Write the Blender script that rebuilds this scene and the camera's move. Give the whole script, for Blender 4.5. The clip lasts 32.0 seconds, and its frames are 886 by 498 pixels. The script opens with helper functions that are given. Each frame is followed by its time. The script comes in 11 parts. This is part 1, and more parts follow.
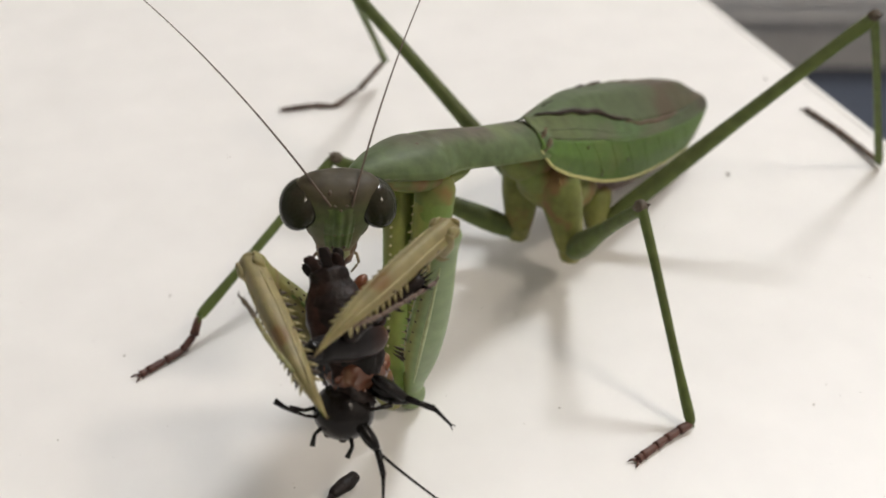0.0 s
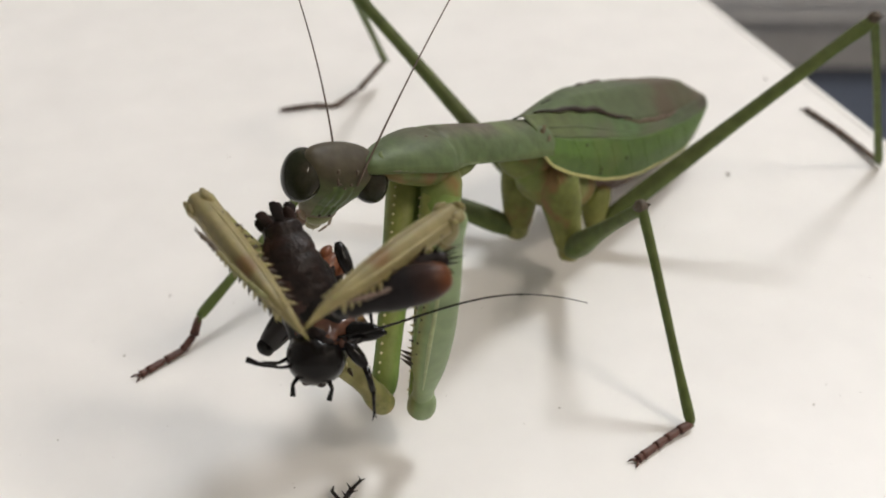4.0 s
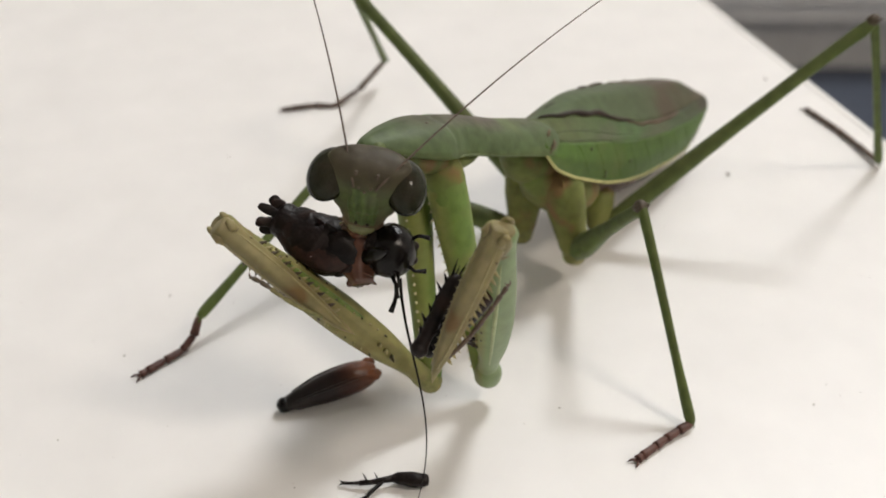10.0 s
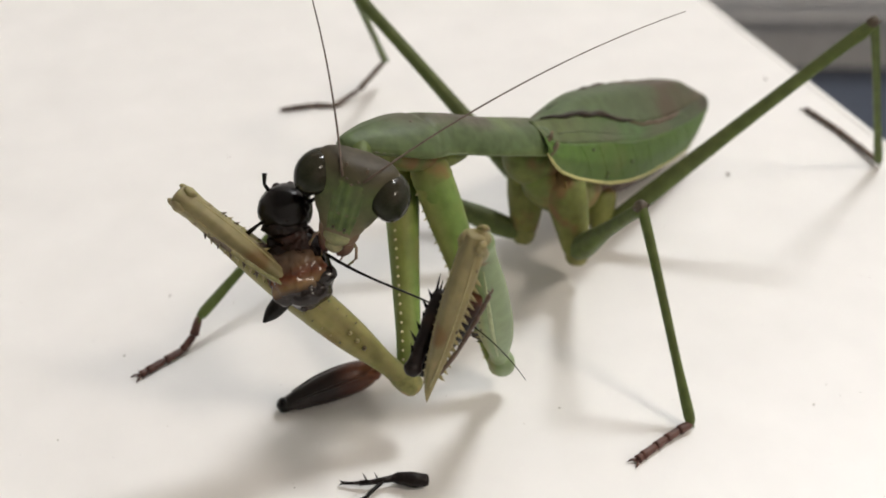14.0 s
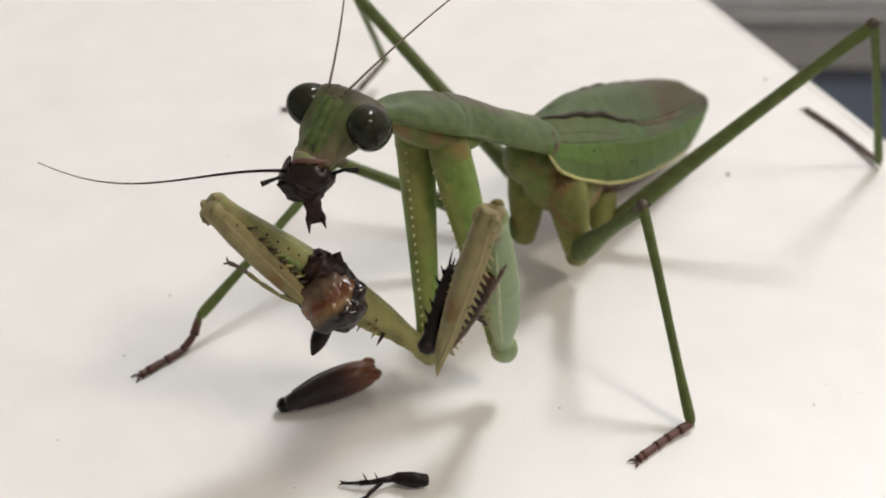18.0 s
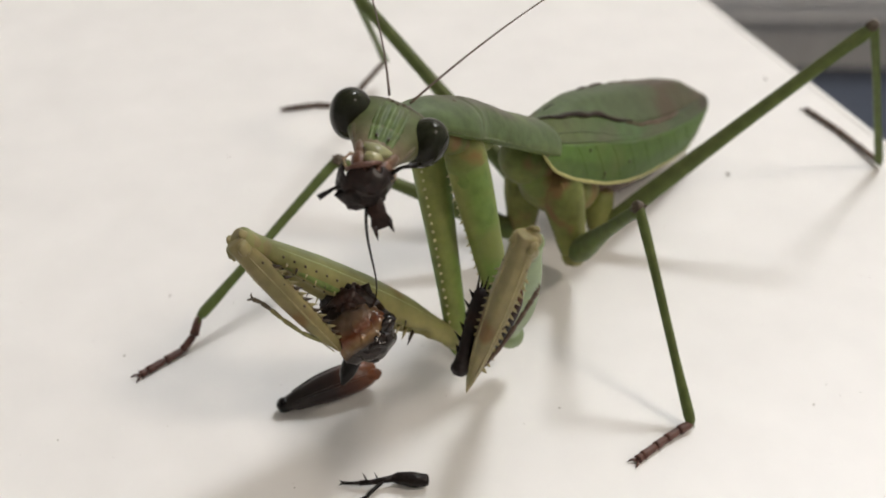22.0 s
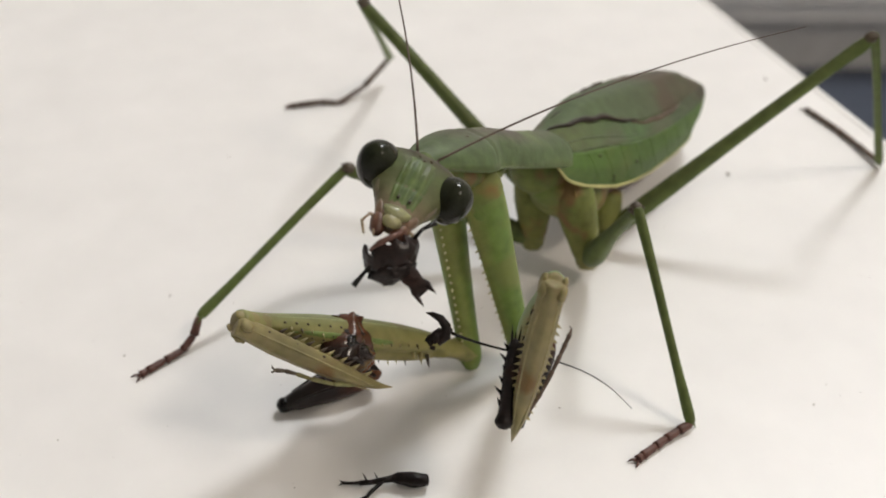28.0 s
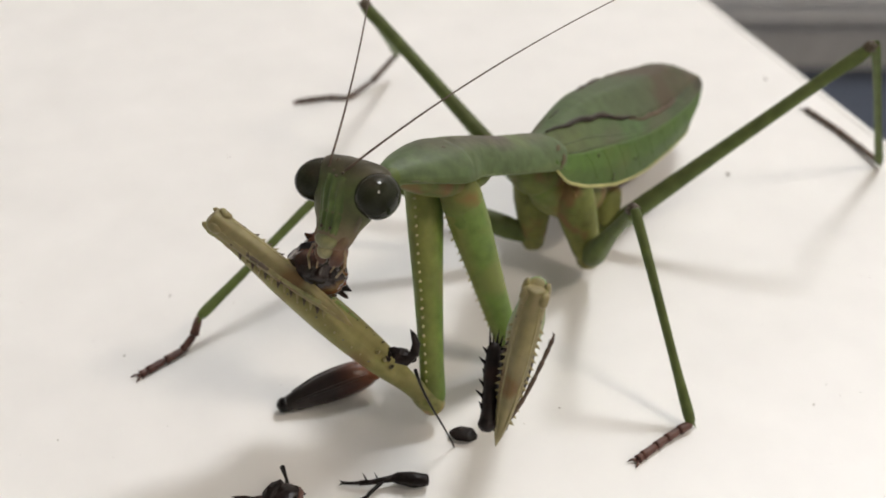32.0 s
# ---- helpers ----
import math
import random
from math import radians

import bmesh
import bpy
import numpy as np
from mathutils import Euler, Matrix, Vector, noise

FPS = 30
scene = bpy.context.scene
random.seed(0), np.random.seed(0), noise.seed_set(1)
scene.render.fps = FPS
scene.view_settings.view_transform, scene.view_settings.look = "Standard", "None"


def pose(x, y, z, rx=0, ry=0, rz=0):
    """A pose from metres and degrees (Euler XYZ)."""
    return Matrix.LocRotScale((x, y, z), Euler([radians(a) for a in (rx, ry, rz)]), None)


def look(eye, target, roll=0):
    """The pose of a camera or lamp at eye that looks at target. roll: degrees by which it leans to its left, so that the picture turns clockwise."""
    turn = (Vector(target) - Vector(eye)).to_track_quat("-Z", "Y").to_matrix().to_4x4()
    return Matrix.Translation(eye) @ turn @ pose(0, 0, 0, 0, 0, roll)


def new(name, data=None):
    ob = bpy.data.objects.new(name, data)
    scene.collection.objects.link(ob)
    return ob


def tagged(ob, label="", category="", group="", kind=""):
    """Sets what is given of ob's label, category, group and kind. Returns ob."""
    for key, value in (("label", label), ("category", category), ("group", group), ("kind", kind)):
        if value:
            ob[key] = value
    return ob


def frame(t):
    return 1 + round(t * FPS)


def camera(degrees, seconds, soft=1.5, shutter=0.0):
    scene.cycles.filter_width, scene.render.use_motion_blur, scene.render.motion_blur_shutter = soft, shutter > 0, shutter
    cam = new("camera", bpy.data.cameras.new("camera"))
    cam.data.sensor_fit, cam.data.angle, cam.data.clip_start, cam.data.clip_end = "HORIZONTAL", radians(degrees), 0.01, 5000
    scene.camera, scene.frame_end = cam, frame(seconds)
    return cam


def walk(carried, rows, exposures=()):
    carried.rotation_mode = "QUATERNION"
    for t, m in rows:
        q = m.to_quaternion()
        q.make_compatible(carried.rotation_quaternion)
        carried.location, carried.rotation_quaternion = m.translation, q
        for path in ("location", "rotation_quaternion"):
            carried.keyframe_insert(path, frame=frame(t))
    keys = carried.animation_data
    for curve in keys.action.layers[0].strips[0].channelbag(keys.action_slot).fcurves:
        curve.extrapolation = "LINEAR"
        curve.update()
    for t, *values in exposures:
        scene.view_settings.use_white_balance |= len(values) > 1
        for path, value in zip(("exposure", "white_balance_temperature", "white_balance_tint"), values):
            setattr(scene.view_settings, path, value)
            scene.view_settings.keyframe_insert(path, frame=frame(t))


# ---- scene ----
# ---- camera: it stands still on the table's near side ----
cam = camera(40, 32.0, soft=1.75)
EYE = (0.0, 0.0, 0.0686)
VIEW = look(EYE, (0.0, math.cos(radians(35)), 0.0686 - math.sin(radians(35))))
cam.data.dof.use_dof = True
cam.data.dof.focus_distance = 0.089
cam.data.dof.aperture_fstop = 44.0
walk(cam, [(0.0, VIEW), (32.0, VIEW)], exposures=[(0.0, 0.03), (2.0, 0.02), (3.0, -0.04), (6.0, 0.02), (13.0, 0.03), (14.0, 0.07), (17.0, 0.03), (19.0, 0.06), (21.0, 0.00), (24.0, -0.01), (25.0, 0.05), (28.0, -0.01), (29.0, -0.06), (30.0, -0.01), (31.0, -0.03), (32.0, 0.05)])

# ---- light: two ceiling lamps in a plain room, faint light from elsewhere ----
world = bpy.data.worlds.new("room_air")
world.use_nodes = True
world.node_tree.nodes["Background"].inputs[0].default_value = (1.0, 0.95, 0.9, 1)
world.node_tree.nodes["Background"].inputs[1].default_value = 0.3
scene.world = world
LAMPS = [("key", (0.92, 1.376, 2.29), 0.56, 40.5, (0.955, 0.975, 1.0)), ("rear", (1.58, -0.73, 2.29), 0.62, 25.0, (1.0, 0.865, 0.725))]
for nm, at, size, watt, col in LAMPS:
    data = bpy.data.lights.new("lamp_" + nm, "AREA")
    data.shape, data.size, data.energy, data.color = "DISK", size, watt, col
    new("lamp_" + nm, data).matrix_world = pose(*at)

# ---- materials ----


def nodes(name):
    m = bpy.data.materials.new(name)
    m.use_nodes = True
    return m, m.node_tree, m.node_tree.nodes["Principled BSDF"]


def skin(name, stops, axis="Z", lo=-1.0, hi=1.0, rough=0.45, grain=900.0, vary=0.25, bump=0.12, sss=0.0, spec=0.4, blotch=None, metal=0.0, coat=0.0, wobble=0.25):
    """Colours along one axis of the part (millimetres lo to hi), broken up by noise at two scales, with fine relief."""
    m, nt, b = nodes(name)
    tc = nt.nodes.new("ShaderNodeTexCoord")
    sep = nt.nodes.new("ShaderNodeSeparateXYZ")
    nt.links.new(tc.outputs["Object"], sep.inputs[0])
    rng = nt.nodes.new("ShaderNodeMapRange")
    rng.inputs["From Min"].default_value, rng.inputs["From Max"].default_value = lo * 0.001, hi * 0.001
    nt.links.new(sep.outputs[axis], rng.inputs["Value"])
    n1 = nt.nodes.new("ShaderNodeTexNoise")
    n1.inputs["Scale"].default_value, n1.inputs["Detail"].default_value = grain * 0.35, 3
    nt.links.new(tc.outputs["Object"], n1.inputs["Vector"])
    add = nt.nodes.new("ShaderNodeMath")
    add.operation = "MULTIPLY_ADD"
    add.inputs[1].default_value = wobble
    nt.links.new(n1.outputs["Fac"], add.inputs[0])
    nt.links.new(rng.outputs["Result"], add.inputs[2])
    sub = nt.nodes.new("ShaderNodeMath")
    sub.operation = "SUBTRACT"
    sub.inputs[1].default_value = wobble / 2
    nt.links.new(add.outputs[0], sub.inputs[0])
    ramp = nt.nodes.new("ShaderNodeValToRGB")
    els = ramp.color_ramp.elements
    while len(els) > 1:
        els.remove(els[-1])
    els[0].position, els[0].color = stops[0][0], (*stops[0][1], 1)
    for p, c in stops[1:]:
        els.new(p).color = (*c, 1)
    nt.links.new(sub.outputs[0], ramp.inputs[0])
    n2 = nt.nodes.new("ShaderNodeTexNoise")
    n2.inputs["Scale"].default_value, n2.inputs["Detail"].default_value = grain * 2.2, 4
    nt.links.new(tc.outputs["Object"], n2.inputs["Vector"])
    val = nt.nodes.new("ShaderNodeMapRange")
    val.inputs["From Min"].default_value, val.inputs["From Max"].default_value = 0.3, 0.7
    val.inputs["To Min"].default_value, val.inputs["To Max"].default_value = 1 - vary, 1 + vary
    nt.links.new(n2.outputs["Fac"], val.inputs["Value"])
    mul = nt.nodes.new("ShaderNodeVectorMath")
    mul.operation = "SCALE"
    nt.links.new(ramp.outputs[0], mul.inputs[0])
    nt.links.new(val.outputs["Result"], mul.inputs["Scale"])
    out = mul.outputs[0]
    if blotch:
        n3 = nt.nodes.new("ShaderNodeTexNoise")
        n3.inputs["Scale"].default_value, n3.inputs["Detail"].default_value = blotch[1], 2
        nt.links.new(tc.outputs["Object"], n3.inputs["Vector"])
        r3 = nt.nodes.new("ShaderNodeMapRange")
        r3.inputs["From Min"].default_value, r3.inputs["From Max"].default_value = blotch[2], blotch[2] + 0.12
        nt.links.new(n3.outputs["Fac"], r3.inputs["Value"])
        mx = nt.nodes.new("ShaderNodeMix")
        mx.data_type = "RGBA"
        mx.inputs["B"].default_value = (*blotch[0], 1)
        nt.links.new(r3.outputs["Result"], mx.inputs["Factor"])
        nt.links.new(out, mx.inputs["A"])
        out = mx.outputs["Result"]
    nt.links.new(out, b.inputs["Base Color"])
    bp = nt.nodes.new("ShaderNodeBump")
    bp.inputs["Strength"].default_value, bp.inputs["Distance"].default_value = bump, 0.0002
    nt.links.new(n2.outputs["Fac"], bp.inputs["Height"])
    nt.links.new(bp.outputs[0], b.inputs["Normal"])
    b.inputs["Roughness"].default_value, b.inputs["Specular IOR Level"].default_value = rough, spec
    b.inputs["Metallic"].default_value = metal
    b.inputs["Coat Weight"].default_value = coat
    b.inputs["Coat Roughness"].default_value = 0.08
    if sss:
        b.inputs["Subsurface Weight"].default_value, b.inputs["Subsurface Radius"].default_value = sss, (0.6, 1.0, 0.3)
        b.inputs["Subsurface Scale"].default_value = 0.0008
    return m


PRONOTUM = skin("pronotum_green", [(0, (0.133, 0.176, 0.055)), (0.35, (0.091, 0.129, 0.055)), (0.72, (0.084, 0.112, 0.053)), (1.0, (0.093, 0.078, 0.057))], "Z", -1.6, 1.8, rough=0.5, spec=0.24, sss=0.1, vary=0.2, bump=0.3, grain=420, wobble=0.55, blotch=((0.115, 0.145, 0.062), 200, 0.57))
THORAX = skin("thorax_green", [(0, (0.17, 0.175, 0.05)), (0.5, (0.14, 0.16, 0.045)), (1, (0.115, 0.15, 0.05))], "Z", -9, 1, rough=0.55, spec=0.22, sss=0.1, vary=0.22, bump=0.3, grain=420, wobble=0.5, blotch=((0.19, 0.12, 0.05), 330, 0.54))
HEADM = skin("face_green", [(0, (0.2, 0.14, 0.09)), (0.28, (0.17, 0.135, 0.082)), (0.5, (0.11, 0.115, 0.056)), (0.74, (0.088, 0.112, 0.042)), (0.84, (0.076, 0.086, 0.04)), (0.91, (0.068, 0.06, 0.034)), (1, (0.056, 0.046, 0.029))], "Z", -5.2, 2.2, rough=0.5, spec=0.2, sss=0.1, wobble=0.16, vary=0.2, bump=0.25, grain=420, blotch=((0.075, 0.08, 0.04), 260, 0.6))
EYE_M = skin("eye_facets", [(0, (0.012, 0.01, 0.007)), (0.3, (0.013, 0.015, 0.008)), (0.7, (0.019, 0.021, 0.011)), (0.9, (0.026, 0.022, 0.014)), (1, (0.038, 0.027, 0.02))], "Z", -1.9, 1.9, rough=0.13, grain=2600, vary=0.15, bump=0.02, spec=0.16, wobble=0.5)
CLYPEUS = skin("clypeus_pale_green", [(0, (0.25, 0.235, 0.12)), (1, (0.17, 0.19, 0.08))], "Z", -1, 1, rough=0.35, sss=0.2)
MANDIBLE = skin("mandible_tan", [(0, (0.03, 0.01, 0.006)), (0.45, (0.11, 0.045, 0.025)), (1, (0.2, 0.13, 0.08))], "Z", -1.2, 1.0, rough=0.4, sss=0.2)
PALP = skin("palp_pale", [(0, (0.24, 0.17, 0.11)), (1, (0.2, 0.13, 0.09))], rough=0.5, sss=0.3)
FEELER = skin("feeler_brown", [(0, (0.11, 0.075, 0.05)), (1, (0.08, 0.06, 0.05))], rough=0.6)
COXA = skin("coxa_green", [(0, (0.22, 0.24, 0.07)), (0.3, (0.145, 0.215, 0.05)), (0.8, (0.135, 0.21, 0.052)), (1, (0.18, 0.225, 0.07))], "Z", -1.6, 1.6, rough=0.5, sss=0.35, vary=0.16, bump=0.14, spec=0.25, grain=420, blotch=((0.185, 0.22, 0.065), 170, 0.57))
COXA_TIP = skin("coxa_yellow", [(0, (0.19, 0.19, 0.055)), (1, (0.22, 0.21, 0.07))], "Y", -1, 1, rough=0.4, sss=0.25, blotch=((0.36, 0.2, 0.07), 300, 0.62))
FEMUR_F = skin("raptorial_femur", [(0, (0.261, 0.229, 0.102)), (0.3, (0.237, 0.217, 0.080)), (0.62, (0.207, 0.205, 0.080)), (1, (0.178, 0.211, 0.109))], "Z", -1.8, 1.8, rough=0.45, spec=0.25, sss=0.2, vary=0.14, bump=0.12, grain=420, blotch=((0.19, 0.13, 0.045), 190, 0.6))
FEMUR_B = skin("raptorial_femur_outside", [(0, (0.22, 0.2, 0.065)), (0.36, (0.22, 0.235, 0.08)), (0.46, (0.2, 0.27, 0.11)), (0.62, (0.22, 0.29, 0.15)), (1, (0.19, 0.26, 0.13))], "Z", -1.8, 1.8, wobble=0.12, rough=0.45, spec=0.25, sss=0.2, vary=0.1, bump=0.1, grain=420)
GROOVE = skin("groove_green", [(0, (0.14, 0.2, 0.05)), (1, (0.165, 0.215, 0.06))], rough=0.4, sss=0.3)
TIBIA_F = skin("raptorial_tibia", [(0, (0.252, 0.191, 0.090)), (0.5, (0.228, 0.191, 0.083)), (1, (0.217, 0.185, 0.090))], "Z", -0.9, 0.9, rough=0.45, spec=0.25, sss=0.2, vary=0.15, bump=0.12, grain=420, blotch=((0.16, 0.1, 0.04), 230, 0.6))
SPINE = skin("spine_pale", [(0, (0.5, 0.46, 0.26)), (1, (0.36, 0.28, 0.12))], rough=0.35)
SPINE_K = skin("tibia_ridge", [(0, (0.310, 0.270, 0.124)), (1, (0.253, 0.218, 0.098))], rough=0.45, vary=0.2)
KEEL = skin("femur_ridge", [(0, (0.34, 0.37, 0.17)), (1, (0.3, 0.35, 0.17))], rough=0.45, vary=0.15)
SPINE_D = skin("spine_dark", [(0, (0.03, 0.018, 0.01)), (1, (0.06, 0.035, 0.02))], rough=0.35)
LEG_G = skin("leg_green", [(0, (0.095, 0.128, 0.032)), (0.6, (0.085, 0.114, 0.032)), (1, (0.085, 0.100, 0.035))], "Z", -0.9, 0.9, rough=0.5, spec=0.22, sss=0.1, vary=0.18, bump=0.14, grain=420, wobble=0.4)
KNEE = skin("knee_brown", [(0, (0.045, 0.03, 0.022)), (1, (0.085, 0.065, 0.042))], rough=0.5)
TARSUS = skin("tarsus_brown", [(0, (0.075, 0.03, 0.022)), (1, (0.12, 0.055, 0.04))], rough=0.5, vary=0.3)
TARSUS_F = skin("fore_tarsus", [(0, (0.14, 0.09, 0.045)), (0.5, (0.2, 0.17, 0.07)), (1, (0.2, 0.2, 0.08))], "X", 0, 9, rough=0.5)
TEGMEN = skin("tegmen_green", [(0, (0.077, 0.110, 0.047)), (0.5, (0.075, 0.095, 0.048)), (0.78, (0.075, 0.077, 0.041)), (1, (0.077, 0.054, 0.036))], "X", 0, -31, rough=0.52, spec=0.22, sss=0.1, vary=0.16, bump=0.16, wobble=0.4, grain=380, blotch=((0.08, 0.062, 0.038), 120, 0.54))
COSTAL = skin("costal_green", [(0, (0.077, 0.140, 0.029)), (0.8, (0.072, 0.131, 0.029)), (1, (0.072, 0.099, 0.034))], "X", 0, -31, rough=0.5, spec=0.22, sss=0.15, vary=0.14, bump=0.12, grain=420, blotch=((0.1, 0.145, 0.038), 150, 0.58))
TEGMEN_SIDE = skin("tegmen_side_green", [(0, (0.090, 0.113, 0.045)), (0.4, (0.068, 0.113, 0.041)), (0.8, (0.063, 0.081, 0.041)), (1, (0.063, 0.054, 0.036))], "X", 0, -29, rough=0.5, spec=0.22, sss=0.1, vary=0.18, bump=0.2, wobble=0.4, grain=380, blotch=((0.085, 0.095, 0.05), 140, 0.54))
TEGMEN_STAIN = skin("tegmen_stain", [(0, (0.11, 0.06, 0.035)), (1, (0.1, 0.07, 0.045))], rough=0.55, vary=0.3)
HINGE = skin("hinge_brown", [(0, (0.09, 0.07, 0.035)), (1, (0.13, 0.09, 0.05))], "Z", -1, 1.5, rough=0.6, vary=0.35, grain=700, blotch=((0.14, 0.16, 0.06), 500, 0.55))
PRO_RIM = skin("pronotum_rim", [(0, (0.15, 0.19, 0.085)), (0.7, (0.14, 0.175, 0.085)), (1, (0.12, 0.12, 0.07))], "X", 0, 24, rough=0.5, spec=0.25, vary=0.2)
SOCKET = skin("coxa_socket", [(0, (0.16, 0.17, 0.052)), (0.5, (0.17, 0.185, 0.055)), (1, (0.145, 0.21, 0.05))], "X", -1.5, 2.4, rough=0.5, spec=0.25, sss=0.15, vary=0.2, bump=0.25, grain=300, wobble=0.5, blotch=((0.2, 0.13, 0.045), 300, 0.57))
CHEEK = skin("cheek_beige", [(0, (0.17, 0.1, 0.06)), (0.5, (0.13, 0.1, 0.062)), (1, (0.1, 0.1, 0.052))], "Z", -4, -0.8, rough=0.45, sss=0.25, vary=0.3, grain=500, wobble=0.6, bump=0.2)
SHIELD = skin("frontal_shield", [(0, (0.11, 0.12, 0.05)), (0.13, (0.075, 0.11, 0.033)), (0.24, (0.105, 0.145, 0.048)), (0.36, (0.065, 0.1, 0.028)), (0.5, (0.105, 0.15, 0.048)), (0.64, (0.065, 0.1, 0.028)), (0.76, (0.105, 0.145, 0.048)), (0.87, (0.075, 0.11, 0.033)), (1, (0.11, 0.12, 0.05))], "X", -1.35, 1.35, rough=0.42, spec=0.25, sss=0.1, wobble=0.06, vary=0.25, grain=500, blotch=((0.085, 0.095, 0.045), 330, 0.6))
TEGMEN_VEIN = skin("wing_vein", [(0, (0.07, 0.11, 0.04)), (1, (0.08, 0.09, 0.045))], rough=0.5)
TEGMEN_EDGE = skin("tegmen_edge", [(0, (0.46, 0.43, 0.17)), (0.6, (0.4, 0.38, 0.16)), (1, (0.2, 0.22, 0.08))], "X", 0, -30, rough=0.45, vary=0.2)
TEGMEN_SEAM = skin("tegmen_seam", [(0, (0.02, 0.011, 0.007)), (0.6, (0.03, 0.015, 0.009)), (1, (0.1, 0.045, 0.03))], "X", -2, -18, rough=0.55)
ABDOMEN = skin("abdomen_skin", [(0, (0.1, 0.06, 0.05)), (0.4, (0.12, 0.08, 0.06)), (0.8, (0.09, 0.11, 0.04)), (1, (0.09, 0.12, 0.04))], "Z", -6.5, 0, rough=0.5, spec=0.2, blotch=((0.1, 0.12, 0.045), 160, 0.55))
BLACK = skin("cricket_black", [(0, (0.003, 0.0025, 0.0025)), (1, (0.006, 0.0045, 0.004))], rough=0.24, spec=0.22, bump=0.2, vary=0.4, coat=0.0)
BLACK_D = skin("cricket_dark_cuticle", [(0, (0.004, 0.003, 0.0028)), (1, (0.012, 0.007, 0.006))], rough=0.42, spec=0.2, bump=0.6, vary=0.5, blotch=((0.02, 0.009, 0.006), 420, 0.6))
HINDLEG = skin("cricket_hind_femur", [(0, (0.008, 0.006, 0.005)), (0.5, (0.016, 0.008, 0.007)), (0.7, (0.045, 0.015, 0.009)), (0.9, (0.15, 0.05, 0.02)), (1, (0.11, 0.04, 0.02))], "X", 0, 7.6, rough=0.33, spec=0.34, wobble=0.3)
HEADSHELL = skin("cricket_head_shell", [(0, (0.003, 0.0025, 0.002)), (1, (0.012, 0.0055, 0.0045))], rough=0.28, spec=0.28, bump=0.3, vary=0.5)
TARSUS_H = skin("hind_tarsus", [(0, (0.09, 0.06, 0.045)), (1, (0.13, 0.085, 0.06))], rough=0.5, vary=0.35, grain=700)
HINDLEG_H = skin("cricket_held_femur", [(0, (0.006, 0.005, 0.005)), (0.6, (0.012, 0.01, 0.011)), (0.84, (0.03, 0.013, 0.009)), (1, (0.13, 0.042, 0.012))], "X", 0, 6.6, rough=0.45, spec=0.16, wobble=0.12, vary=0.15)
GUTS = skin("cricket_flesh", [(0, (0.006, 0.004, 0.004)), (0.2, (0.017, 0.009, 0.007)), (0.31, (0.162, 0.093, 0.034)), (0.47, (0.119, 0.030, 0.009)), (0.6, (0.145, 0.085, 0.047)), (0.76, (0.076, 0.047, 0.030)), (0.9, (0.017, 0.009, 0.007))], "X", -2.7, 2.0, rough=0.24, spec=0.5, grain=320, vary=0.35, bump=0.15, wobble=0.35, blotch=((0.015, 0.008, 0.006), 260, 0.6))
DOME = skin("cricket_dome", [(0, (0.08, 0.028, 0.014)), (0.4, (0.05, 0.018, 0.01)), (0.75, (0.016, 0.008, 0.006)), (1, (0.012, 0.007, 0.006))], "Z", -0.4, 2.0, rough=0.22, spec=0.5, grain=420, vary=0.35, wobble=0.6, bump=0.2)
CHITIN = skin("cricket_collar_red_brown", [(0, (0.075, 0.034, 0.022)), (0.3, (0.115, 0.046, 0.026)), (0.58, (0.1, 0.038, 0.022)), (0.78, (0.026, 0.011, 0.008)), (1, (0.009, 0.005, 0.004))], "Z", -2.2, 1.6, rough=0.22, spec=0.5, grain=320, vary=0.3, wobble=0.5, bump=0.2, blotch=((0.15, 0.09, 0.055), 520, 0.67))
SHELL = skin("cricket_shell_brown", [(0, (0.008, 0.0045, 0.004)), (1, (0.024, 0.01, 0.007))], rough=0.38, vary=0.5, bump=0.5, spec=0.25)
TABLE = skin("table_white_laminate", [(0, (0.78, 0.765, 0.75)), (1, (0.8, 0.79, 0.77))], "X", -400, 400, rough=0.32, grain=60, vary=0.03, bump=0.02, spec=0.4)
TABLE_EDGE = skin("table_edge_band", [(0, (0.74, 0.73, 0.71)), (1, (0.76, 0.75, 0.73))], rough=0.45, grain=60, vary=0.04, bump=0.02)
WALLM = skin("wall_paint", [(0, (0.83, 0.815, 0.79)), (1, (0.86, 0.845, 0.82))], "Z", -750, 2350, rough=0.8, grain=30, vary=0.05, bump=0.1)
FLOORM = skin("floor_blue_carpet", [(0, (0.05, 0.06, 0.085)), (1, (0.065, 0.075, 0.1))], "X", -2000, 2000, rough=0.9, grain=120, vary=0.3, bump=0.4)
CABM = skin("cabinet_grey_paint", [(0, (0.8, 0.79, 0.77)), (1, (0.84, 0.83, 0.81))], rough=0.5, grain=40, vary=0.06, bump=0.05)
CABT = skin("cabinet_plinth_grey", [(0, (0.42, 0.415, 0.41)), (1, (0.47, 0.465, 0.46))], rough=0.6, grain=40, vary=0.1, bump=0.05)
SPECK = skin("speck_grey", [(0, (0.3, 0.27, 0.24)), (1, (0.38, 0.35, 0.31))], rough=0.8)
STEEL = skin("brushed_steel", [(0, (0.5, 0.5, 0.5)), (1, (0.55, 0.55, 0.55))], rough=0.35, metal=1.0, grain=200)
GLOW, _nt, _b = nodes("lamp_diffuser")
_b.inputs["Emission Color"].default_value, _b.inputs["Emission Strength"].default_value = (1, 0.94, 0.86, 1), 5.0

# ---- mesh helpers: millimetres in, metres out ----
MM = 0.001
PART = {}


